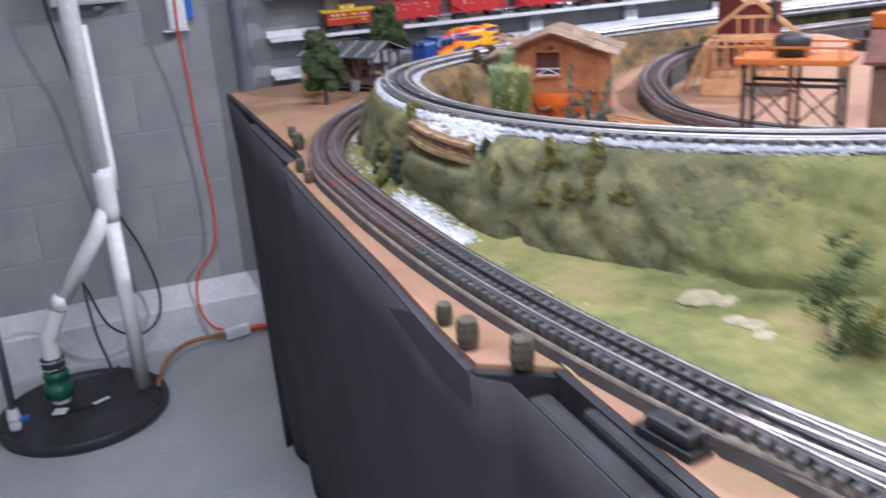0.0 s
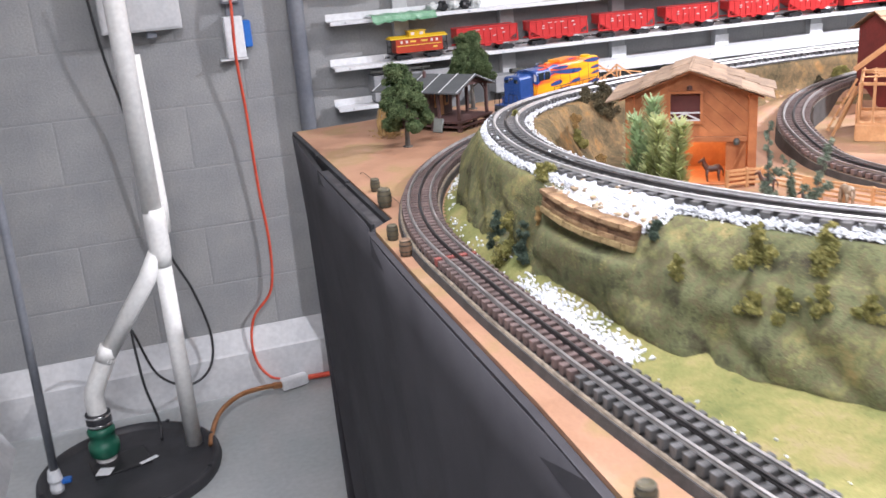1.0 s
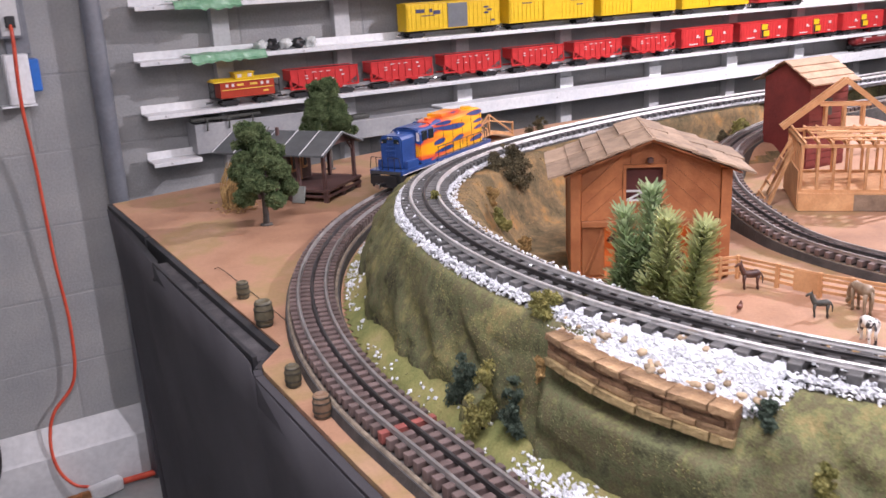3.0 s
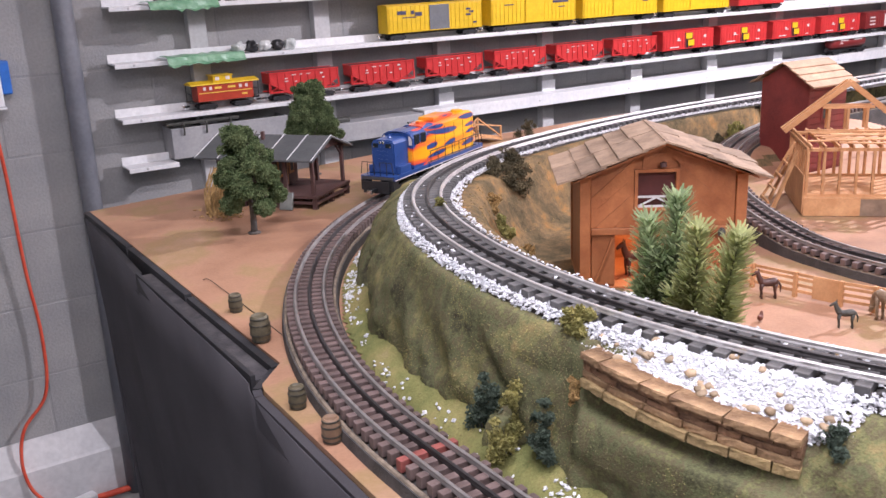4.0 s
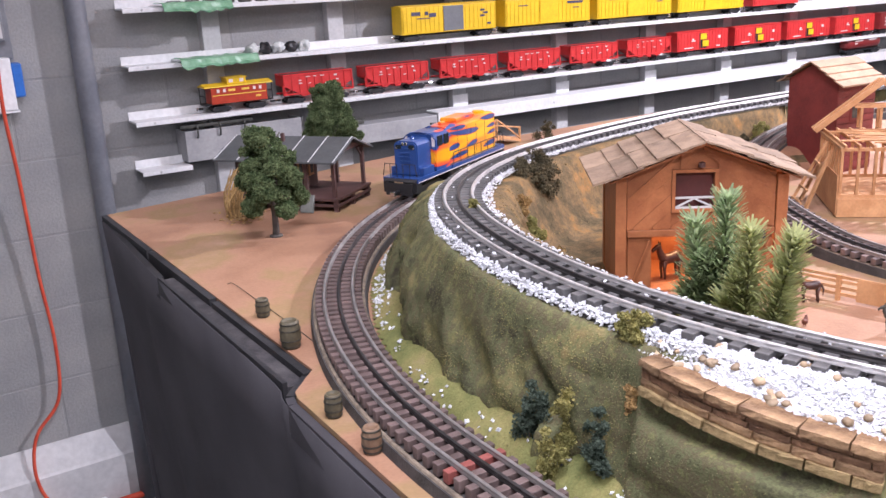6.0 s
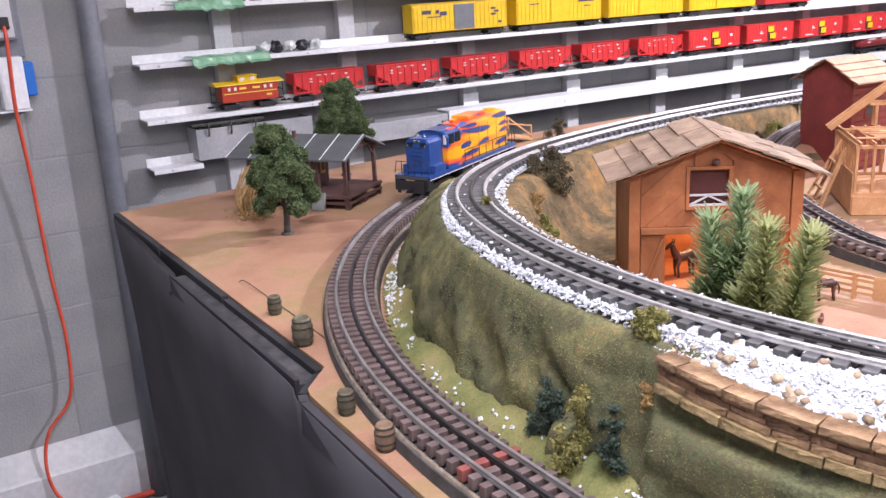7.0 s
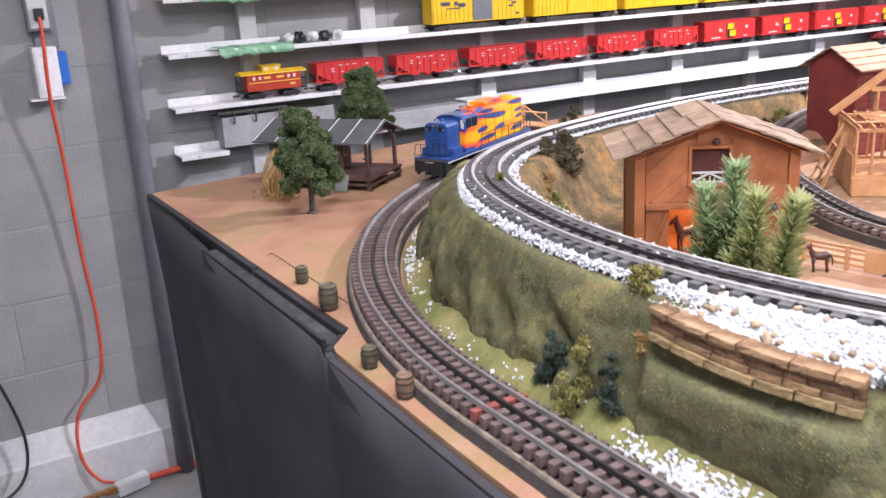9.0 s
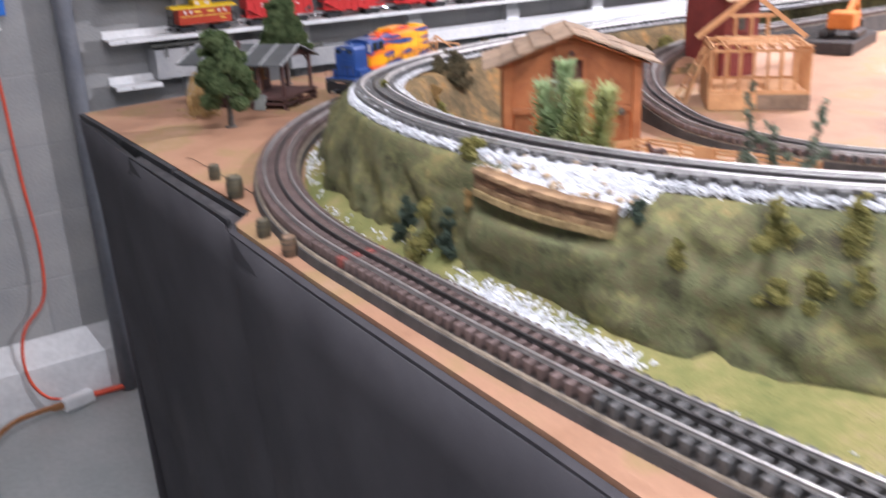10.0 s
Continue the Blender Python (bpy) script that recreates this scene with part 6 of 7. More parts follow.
for bx, by, bh, bm_, lab in ((0.805, 1.672, 0.0225, BARREL, "small olive brown toy barrel on the table edge"), (0.792, 1.562, 0.031, BARREL, "tall olive green toy barrel on the table edge"),
                             (0.755, 1.385, 0.0225, BARREL, "small olive brown toy barrel on the table edge"), (0.751, 1.306, 0.0235, BARRELT, "tan brown toy barrel on the table edge"),
                             (0.737, 0.670, 0.023, BARREL, "small olive brown toy barrel on the table edge"), (0.737, 0.609, 0.030, BARREL, "tall olive green toy barrel on the table edge"), (0.763, 0.545, 0.031, BARREL, "tall olive green toy barrel on the table edge")):
    barrel(bx, by, bh, bm_, lab)
solo("thread", tube(bmesh.new(), smooth_line([(0.814, 1.818, B + 0.001), (0.819, 1.806, B + 0.003), (0.821, 1.739, B + 0.0008), (0.820, 1.658, B + 0.0008), (0.817, 1.555, B + 0.0008), (0.815, 1.52, B + 0.0006)], 6), 0.0005, 5), HOOP, "thin dark wire lying along the table edge", "wire")


# ---- rolling stock ----
RED = plain("bright_red_plastic", (0.55, 0.035, 0.035), 0.38)
REDDK = plain("dark_red_plastic", (0.22, 0.025, 0.025), 0.4)
CABRED = plain("caboose_red_plastic", (0.42, 0.045, 0.02), 0.4)
YEL = plain("yellow_plastic", (0.72, 0.46, 0.015), 0.4)
LETTER = plain("white_lettering", (0.66, 0.58, 0.56), 0.5)
YLET = plain("yellow_lettering", (0.75, 0.52, 0.08), 0.5)
BLUEL = plain("dark_blue_lettering", (0.05, 0.05, 0.10), 0.5)
GREYD = plain("grey_door", (0.14, 0.15, 0.16), 0.5)
BLKP = plain("black_plastic", (0.018, 0.018, 0.02), 0.45)
BLUE = plain("glossy_blue_paint", (0.020, 0.060, 0.215), 0.28, coat=0.3)
GREYF = plain("dark_grey_frame", (0.055, 0.055, 0.06), 0.5)
GLASS = plain("dark_window", (0.02, 0.025, 0.03), 0.08)
REDF = plain("red_flame_paint", (0.62, 0.09, 0.03), 0.3, coat=0.3)
CHROME = plain("chrome_trim", (0.75, 0.75, 0.76), 0.15, 1.0)


def flame_paint():
    """Blue nose running back into orange and yellow flames, in long licks."""
    m = bpy.data.materials.new("flame_paint")
    m.use_nodes = True
    n, l = m.node_tree.nodes, m.node_tree.links
    bs = n["Principled BSDF"]
    bs.inputs["Roughness"].default_value = 0.28
    bs.inputs["Coat Weight"].default_value = 0.3
    tc = n.new("ShaderNodeTexCoord")
    sep = n.new("ShaderNodeSeparateXYZ")
    l.new(tc.outputs["Object"], sep.inputs[0])

    def lick(sx, sz, seed, detail=1.0):
        mp = n.new("ShaderNodeMapping")
        mp.inputs["Scale"].default_value = (sx, 14, sz)
        mp.inputs["Rotation"].default_value = (0, radians(9), 0)
        mp.inputs["Location"].default_value = (seed, seed * 0.7, seed * 1.3)
        l.new(tc.outputs["Object"], mp.inputs["Vector"])
        t = n.new("ShaderNodeTexNoise")
        t.inputs["Scale"].default_value = 1.0
        t.inputs["Detail"].default_value = detail
        t.inputs["Distortion"].default_value = 0.6
        l.new(mp.outputs["Vector"], t.inputs["Vector"])
        return t.outputs["Fac"]

    def math_(op, a, b):
        q = n.new("ShaderNodeMath")
        q.operation = op
        for i, v in enumerate((a, b)):
            if isinstance(v, (int, float)):
                q.inputs[i].default_value = v
            else:
                l.new(v, q.inputs[i])
        return q.outputs[0]
    grad = math_("MULTIPLY", sep.outputs["X"], 2.5)
    v = math_("ADD", grad, math_("MULTIPLY", math_("SUBTRACT", lick(8, 52, 1.3), 0.5), 1.3))
    ramp = n.new("ShaderNodeValToRGB")
    cols = [(0.0, (0.86, 0.46, 0.015)), (0.20, (0.84, 0.36, 0.012)), (0.40, (0.80, 0.17, 0.03)), (0.585, (0.62, 0.06, 0.04)), (0.60, (0.02, 0.06, 0.22))]
    ramp.color_ramp.elements[0].position, ramp.color_ramp.elements[0].color = 0.0, (*cols[0][1], 1)
    ramp.color_ramp.elements[1].position, ramp.color_ramp.elements[1].color = cols[1][0], (*cols[1][1], 1)
    for p, c in cols[2:]:
        e = ramp.color_ramp.elements.new(p)
        e.color = (*c, 1)
    l.new(math_("ADD", v, 0.34), ramp.inputs["Fac"])
    l.new(ramp.outputs["Color"], bs.inputs["Base Color"])
    return m


FLAME = flame_paint()


def wheelset(parent, x, r=0.0085, gauge=0.031):
    w = part("wheelset", tube(bmesh.new(), [(x, -gauge / 2, r), (x, gauge / 2, r)], 0.0016, 8), BLKP, parent)
    for s in (-1, 1):
        part("wheel", lathe(bmesh.new(), [(r * 0.96, -0.0018), (r, -0.0016), (r, 0.001), (r * 0.7, 0.0018)], 16, pose(x, s * gauge / 2, r, 90, 0, 0)), BLKP, w)
    return w


def truck(parent, x, span=0.038, r=0.0085):
    t = part("truck", cbox(x - span / 2 - 0.009, x + span / 2 + 0.009, -0.006, 0.006, r + 0.001, r + 0.006, None, 0.001), BLKP, parent)
    for s in (-1, 1):
        bm = bmesh.new()
        prism(bm, [(x - span / 2 - 0.010, r - 0.003), (x - span / 2 + 0.008, r - 0.003), (x - 0.008, r - 0.006), (x + 0.008, r - 0.006), (x + span / 2 - 0.008, r - 0.003), (x + span / 2 + 0.010, r - 0.003), (x + span / 2 + 0.010, r + 0.004), (x + 0.009, r + 0.008), (x - 0.009, r + 0.008), (x - span / 2 - 0.010, r + 0.004)], s * 0.0195 - 0.0015, s * 0.0195 + 0.0015)
        part("side_frame", bm, BLKP, t)
    for k in (-1, 1):
        wheelset(t, x + k * span / 2, r)
    return t


def coupler(parent, x, d):
    c = part("coupler", cbox(min(x, x + d * 0.014), max(x, x + d * 0.014), -0.0035, 0.0035, 0.010, 0.0155, None, 0.001), BLKP, parent)
    part("knuckle", cbox(min(x + d * 0.0142, x + d * 0.021), max(x + d * 0.0142, x + d * 0.021), -0.0055, 0.0045, 0.0085, 0.017, None, 0.0018), CHROME, c)
    return c


def bars(parent, mat, spec, y):
    """Lettering too small to read, as flat bars (x, z, width, height)."""
    for x, zz, w, h in spec:
        part("lettering", cbox(x - w / 2, x + w / 2, y - 0.0006, y, zz - h / 2, zz + h / 2), mat, parent)


def hopper(at):
    t = thing("hopper_car", "bright red model hopper car with white lettering bars", "freight car", "red hopper cars", at=at)
    L, w, z0, z1 = 0.225, 0.056, 0.024, 0.084
    bm = bmesh.new()
    prism(bm, [(-L / 2, z1), (-L / 2, 0.054), (-L / 2 + 0.045, 0.030), (-L / 2 + 0.060, 0.020), (-L / 2 + 0.075, 0.020), (-0.016, 0.032), (-0.008, 0.018), (0.008, 0.018), (0.016, 0.032), (L / 2 - 0.075, 0.020), (L / 2 - 0.060, 0.020), (L / 2 - 0.045, 0.030), (L / 2, 0.054), (L / 2, z1)], -w / 2, w / 2)
    part("body", bm, RED, t)
    # no hollow inside: a black sheet gives the shade of the open top
    part("open_top_shade", cbox(-L / 2 + 0.004, L / 2 - 0.004, -w / 2 + 0.004, w / 2 - 0.004, z1 - 0.002, z1 + 0.0004), BLKP, t, "black sheet for the shade in the open top")
    for s in (-1, 1):
        part("top_rail", cbox(-L / 2, L / 2, s * w / 2 - 0.002, s * w / 2 + 0.002, z1 - 0.003, z1 + 0.002), RED, t)
        part("side_sill", cbox(-L / 2, L / 2, s * w / 2 - 0.0015, s * w / 2 + 0.0015, 0.026, 0.031), RED, t)
    rib = mesh_from(cbox(-0.0012, 0.0012, -0.002, 0.0, 0.031, z1 - 0.003), "rib")
    rib.materials.append(RED)
    for k in range(10):
        p = new("rib", rib)
        p.matrix_world = pose(-L / 2 + 0.003 + k * (L - 0.006) / 9, -w / 2, 0)
        p.parent = t
    for s in (-1, 1):
        part("corner_post", cbox(s * L / 2 - 0.002, s * L / 2 + 0.002, -w / 2, -w / 2 + 0.004, 0.026, 0.055), RED, t)
        part("end_brace", beam(bmesh.new(), (s * (L / 2 - 0.004), -w / 2 + 0.002, 0.031), (s * (L / 2 - 0.042), -w / 2 + 0.002, 0.052), 0.0025), RED, t)
        truck(t, s * (L / 2 - 0.04))
        coupler(t, s * (L / 2 + 0.001), s)
    bars(t, LETTER, [(-0.06, 0.066, 0.009, 0.003), (-0.06, 0.058, 0.011, 0.003), (-0.035, 0.075, 0.014, 0.0024), (-0.012, 0.075, 0.009, 0.0024), (0.012, 0.075, 0.013, 0.0024), (0.055, 0.073, 0.009, 0.0045), (-0.03, 0.056, 0.008, 0.0022), (0.025, 0.052, 0.010, 0.0026), (0.06, 0.06, 0.008, 0.004)], -w / 2 - 0.002)
    return t


def boxcar(at, mat, label, group, L=0.27, h=0.092, doors=(), door_mat=None, letter=LETTER, spec=(), open_door=False):
    t = thing("box_car", label, "freight car", group, at=at)
    w = 0.058
    part("body", cbox(-L / 2, L / 2, -w / 2, w / 2, 0.022, h, None, 0.0015), mat, t)
    bm = bmesh.new()
    prism(bm, [(-w / 2 - 0.001, h), (w / 2 + 0.001, h), (w / 2 + 0.001, h + 0.0015), (0, h + 0.005), (-w / 2 - 0.001, h + 0.0015)], -L / 2 - 0.001, L / 2 + 0.001, Matrix(((0, 1, 0, 0), (1, 0, 0, 0), (0, 0, 1, 0), (0, 0, 0, 1))))
    bmesh.ops.recalc_face_normals(bm, faces=bm.faces)
    part("roof", bm, mat, t)
    rib = mesh_from(cbox(-0.001, 0.001, -0.0012, 0.0, 0.026, h - 0.002), "rib")
    rib.materials.append(mat)
    n = int(L / 0.017)
    for k in range(n + 1):
        p = new("rib", rib)
        p.matrix_world = pose(-L / 2 + 0.004 + k * (L - 0.008) / n, -w / 2, 0)
        p.parent = t
    if open_door:
        # the body is solid, so a black panel gives the doorway's shade
        part("doorway_shade", cbox(-0.022, 0.022, -w / 2 - 0.0005, -w / 2 + 0.0005, 0.027, h - 0.008), BLKP, t, "flat black panel for the shade in the open doorway")
    for x, zz, dw, dh in doors:
        part("door", cbox(x - dw / 2, x + dw / 2, -w / 2 - 0.003, -w / 2 - 0.0013, zz - dh / 2, zz + dh / 2, None, 0.0005), door_mat, t)
    part("door_track", cbox(-0.05, 0.075, -w / 2 - 0.0028, -w / 2 - 0.0012, 0.024, 0.0265), mat, t)
    part("underframe", cbox(-L / 2, L / 2, -0.012, 0.012, 0.016, 0.022), BLKP, t)
    for s in (-1, 1):
        truck(t, s * (L / 2 - 0.042))
        coupler(t, s * (L / 2 + 0.001), s)
    part("ladder", cbox(-L / 2 + 0.006, -L / 2 + 0.014, -w / 2 - 0.0025, -w / 2 - 0.0013, 0.03, h - 0.01), mat, t)
    bars(t, letter, spec, -w / 2 - 0.0013)
    return t


def caboose(at):
    t = thing("caboose", "red and yellow model caboose with a roof cupola", "caboose", at=at)
    L, w = 0.165, 0.056
    part("body", cbox(-L / 2, L / 2, -w / 2, w / 2, 0.024, 0.070, None, 0.001), CABRED, t)
    bm = bmesh.new()
    prism(bm, [(-w / 2 - 0.003, 0.070), (w / 2 + 0.003, 0.070), (w / 2 + 0.002, 0.073), (0, 0.080), (-w / 2 - 0.002, 0.073)], -L / 2 - 0.018, L / 2 + 0.018, Matrix(((0, 1, 0, 0), (1, 0, 0, 0), (0, 0, 1, 0), (0, 0, 0, 1))))
    bmesh.ops.recalc_face_normals(bm, faces=bm.faces)
    part("roof", bm, YEL, t, "yellow roof")
    cup = part("cupola", cbox(-0.032, 0.024, -0.022, 0.022, 0.0755, 0.0915, None, 0.001), YEL, t, "yellow cupola")
    part("cupola_roof", cbox(-0.036, 0.028, -0.025, 0.025, 0.0918, 0.0942, None, 0.001), YEL, cup)
    for x in (-0.02, 0.011):
        part("pane", cbox(x - 0.006, x + 0.006, -0.0226, -0.0221, 0.080, 0.0895), LETTER, cup, "pale window")
    for x in (-0.062, -0.044, 0.044, 0.062):
        wn = part("window", cbox(x - 0.0055, x + 0.0055, -w / 2 - 0.001, -w / 2 - 0.0001, 0.054, 0.066), CABRED, t)
        part("pane", cbox(x - 0.004, x + 0.004, -w / 2 - 0.0014, -w / 2 - 0.0011, 0.0555, 0.0645), LETTER, wn)
    part("stripe", cbox(-L / 2 + 0.004, L / 2 - 0.004, -w / 2 - 0.0008, -w / 2 - 0.0001, 0.0465, 0.049), YLET, t, "yellow side stripe")
    bars(t, YLET, [(-0.022, 0.060, 0.02, 0.006), (0.018, 0.060, 0.022, 0.006), (0.055, 0.037, 0.016, 0.005)], -w / 2 - 0.0001)
    for s in (-1, 1):
        x = s * (L / 2 + 0.009)
        part("platform", cbox(x - 0.009, x + 0.009, -w / 2 + 0.002, w / 2 - 0.002, 0.021, 0.025), BLKP, t)
        for y in (-0.024, 0.024):
            part("rail_post", cbox(x + s * 0.007 - 0.001, x + s * 0.007 + 0.001, y - 0.001, y + 0.001, 0.025, 0.070), BLKP, t)
        part("end_rail", cbox(x + s * 0.007 - 0.001, x + s * 0.007 + 0.001, -0.023, 0.023, 0.046, 0.048), BLKP, t)
        truck(t, s * (L / 2 - 0.03), 0.034)
        coupler(t, x + s * 0.009, s)
    return t


def shelf_cars():
    y = WALL - 0.034 - 0.037
    S = 1.1137
    caboose(pose(1.366, y, S))
    h = hopper(pose(1.612, y, S))
    for x in (1.882, 2.152, 2.424, 2.695, 2.966):
        copy_thing(h, pose(x, y, S))
    heart = [(-0.055, 0.058, 0.022, 0.004), (-0.058, 0.064, 0.010, 0.006), (0.09, 0.066, 0.014, 0.010), (-0.08, 0.033, 0.05, 0.004), (0.085, 0.032, 0.02, 0.004)]
    b = boxcar(pose(3.255, y, S), RED, "bright red model box car with yellow split doors", "red box cars", 0.285, 0.092, ((0.0, 0.072, 0.034, 0.022), (0.012, 0.045, 0.034, 0.022)), YEL, LETTER, heart, True)
    for x in (3.58, 3.905, 4.23):
        copy_thing(b, pose(x, y, S))
    boxcar(pose(4.56, y, S), REDDK, "dark red model box car with a pale door", "red box cars", 0.285, 0.092, ((0.02, 0.055, 0.04, 0.055),), LETTER, LETTER, [(-0.09, 0.07, 0.04, 0.006), (-0.09, 0.055, 0.04, 0.006), (-0.09, 0.04, 0.04, 0.006)])
    S2 = 1.2607
    boxcar(pose(2.085, y, S2), YEL, "yellow model box car with a grey door", "yellow box cars", 0.36, 0.105, ((0.012, 0.064, 0.075, 0.076),), GREYD, BLUEL, [(-0.128, 0.083, 0.032, 0.011), (-0.088, 0.083, 0.012, 0.011), (-0.066, 0.077, 0.026, 0.012), (-0.1, 0.068, 0.05, 0.003), (0.125, 0.083, 0.018, 0.006), (0.137, 0.074, 0.018, 0.006), (0.125, 0.065, 0.018, 0.006), (0.150, 0.04, 0.014, 0.006)])
    yb = boxcar(pose(2.488, y, S2), YEL, "plain yellow model box car with ribbed sides", "yellow box cars", 0.37, 0.105, ((0.0, 0.064, 0.08, 0.078),), YEL, BLUEL, [(0.115, 0.088, 0.07, 0.008), (-0.11, 0.086, 0.04, 0.003), (0.12, 0.07, 0.03, 0.003)])
    for x in (2.892, 3.295):
        copy_thing(yb, pose(x, y, S2))
    boxcar(pose(3.68, y, S2), RED, "red model box car on the upper shelf", "red box cars", 0.285, 0.092, ((0.0, 0.06, 0.05, 0.06),), RED)
    t = thing("tank_car", "dark red model tank car with pale lettering bars", "freight car", at=pose(4.32, y, 1.0332))
    part("tank", lathe(bmesh.new(), [(0.01, -0.125), (0.024, -0.118), (0.029, -0.105), (0.029, 0.105), (0.024, 0.118), (0.01, 0.125)], 22, pose(0, 0, 0.052, 0, 90, 0)), REDDK, t, "", True)
    part("frame", cbox(-0.13, 0.13, -0.02, 0.02, 0.018, 0.023), BLKP, t)
    part("dome", lathe(bmesh.new(), [(0.016, 0.078), (0.016, 0.092), (0.012, 0.096), (0.002, 0.097)], 16), REDDK, t, "", True)
    for s in (-1, 1):
        truck(t, s * 0.09)
    bars(t, LETTER, [(-0.05, 0.062, 0.06, 0.006), (0.05, 0.062, 0.06, 0.006), (-0.07, 0.05, 0.02, 0.006)], -0.0285)


shelf_cars()


def locomotive():
    """High-hood road switcher; local x forward, rail head at z = 0."""
    t = thing("model_locomotive", "blue model diesel locomotive with orange and yellow flames", "locomotive", at=pose(1.1985, 1.9910, RAIL + 0.0002, 0, 0, 208) @ Matrix.Translation((-0.146, 0, 0)))
    deck = 0.034
    part("frame", cbox(-0.168, 0.168, -0.031, 0.031, deck - 0.006, deck, None, 0.001), GREYF, t)
    for s in (-1, 1):
        part("side_sill", cbox(-0.165, 0.165, s * 0.0325 - 0.0014, s * 0.0325 + 0.0014, deck - 0.007, deck + 0.001), BLUE, t)
        part("sill_stripe", cbox(-0.164, 0.164, s * 0.0342 - 0.0002, s * 0.0342 + 0.0002, deck - 0.0065, deck - 0.0052), LETTER, t, "thin white sill stripe")

    def hood(name, x0, x1, hw, top, mat, cham=0.007):
        bm = bmesh.new()
        prism(bm, [(-hw, deck + 0.0003), (hw, deck + 0.0003), (hw, top - cham), (hw - cham * 0.45, top - cham * 0.35), (hw - cham * 1.2, top), (-hw + cham * 1.2, top), (-hw + cham * 0.45, top - cham * 0.35), (-hw, top - cham)], x0, x1, Matrix(((0, 1, 0, 0), (1, 0, 0, 0), (0, 0, 1, 0), (0, 0, 0, 1))))
        bmesh.ops.recalc_face_normals(bm, faces=bm.faces)
        es = [e for e in bm.edges if abs(e.verts[0].co.x - e.verts[1].co.x) < 1e-6]
        bmesh.ops.bevel(bm, geom=es, offset=0.0022, segments=2, affect="EDGES")
        return part(name, bm, mat, t)
    short = hood("short_hood", 0.098, 0.146, 0.0225, 0.0925, BLUE)
    cab = hood("cab", 0.046, 0.0975, 0.0305, 0.0985, FLAME, 0.010)
    long_ = hood("long_hood", -0.150, 0.0455, 0.0225, 0.101, FLAME)
    bm = bmesh.new()
    arch = [(0.0318 * math.cos(radians(a)), 0.0855 + 0.0145 * math.sin(radians(a))) for a in range(10, 171, 16)]
    prism(bm, arch + [(q * 0.965, zq - 0.0012) for q, zq in reversed(arch)], 0.0445, 0.0985, Matrix(((0, 1, 0, 0), (1, 0, 0, 0), (0, 0, 1, 0), (0, 0, 0, 1))))
    bmesh.ops.recalc_face_normals(bm, faces=bm.faces)
    part("cab_roof", bm, BLUE, cab, "blue arched cab roof")
    for s in (-1, 1):
        for x, zz, ln, hh, up in ((-0.080, 0.079, 0.118, 0.013, 0.010), (-0.074, 0.058, 0.044, 0.010, -0.005), (-0.1485, 0.094, 0.060, 0.012, 0.002), (-0.1485, 0.078, 0.034, 0.008, -0.002), (-0.1485, 0.066, 0.032, 0.008, -0.003), (-0.1485, 0.046, 0.050, 0.012, -0.004), (-0.004, 0.062, 0.048, 0.012, -0.003), (-0.028, 0.092, 0.060, 0.009, 0.003), (-0.036, 0.045, 0.070, 0.010, -0.003)):
            for grow, mat, off, nm in ((0.0016, REDF, 0.00015, "flame_edge"), (0.0, BLUE, 0.0003, "flame_lick")):
                y = s * (0.0225 + off)
                tear = []
                for k in range(17):
                    a = 2 * math.pi * k / 16
                    w = max(0.0, 0.5 - 0.5 * math.cos(a))          # 0 at the blunt head, 1 at the tip
                    sx = (ln + grow * 2) * w - grow
                    th = (hh / 2 + grow) * math.sin(a) * (1 - 0.55 * w)
                    tear.append((x + sx, zz + th + up * w * w))
                bm = bmesh.new()
                prism(bm, tear[:-1], min(y, y - s * 0.0004), max(y, y - s * 0.0004))
                part(nm, bm, mat, long_)
    for s in (-1, 1):
        for x in (0.06, 0.082):
            part("side_window", cbox(x - 0.0085, x + 0.0085, s * 0.0308 - 0.0006, s * 0.0308 + 0.0006, 0.076, 0.092), GLASS, cab)
            part("window_trim", cbox(x - 0.0095, x + 0.0095, s * 0.0306 - 0.0004, s * 0.0306 + 0.0004, 0.0925, 0.0935), CHROME, cab)
        # the front panes' brightness is pale paint, nothing lights them
        part("front_window", cbox(0.0973, 0.0982, s * 0.0265 - 0.0028, s * 0.0265 + 0.0028, 0.076, 0.092), LETTER, cab, "cab window painted pale to look brightly lit")
        part("battery_box", cbox(0.106, 0.142, s * 0.0275 - 0.0045, s * 0.0275 + 0.0045, deck + 0.0004, deck + 0.014, None, 0.001), BLUE, t)
        part("step_well", cbox(0.150, 0.168, s * 0.027 - 0.005, s * 0.027 + 0.005, 0.010, deck - 0.0062), BLKP, t)
        part("step_well", cbox(-0.168, -0.150, s * 0.027 - 0.005, s * 0.027 + 0.005, 0.010, deck - 0.0062), BLKP, t)
        part("number_board", cbox(0.1462, 0.1474, s * 0.0125 - 0.0052, s * 0.0125 + 0.0052, 0.0795, 0.0865), GLASS, short)
        part("fuel_tank", cbox(-0.035, 0.045, s * 0.015 - 0.013, s * 0.015 + 0.013, 0.006, deck - 0.0065, None, 0.004), BLKP, t)
        rails = part("handrail", tube(bmesh.new(), [(-0.150, s * 0.0325, deck + 0.022), (-0.05, s * 0.0325, deck + 0.022), (0.04, s * 0.0325, deck + 0.022)], 0.0008, 6), BLKP, t)
        for k in range(8):
            x = -0.150 + k * 0.027
            part("stanchion", tube(bmesh.new(), [(x, s * 0.0325, deck), (x, s * 0.0325, deck + 0.022)], 0.0007, 5), BLKP, rails)
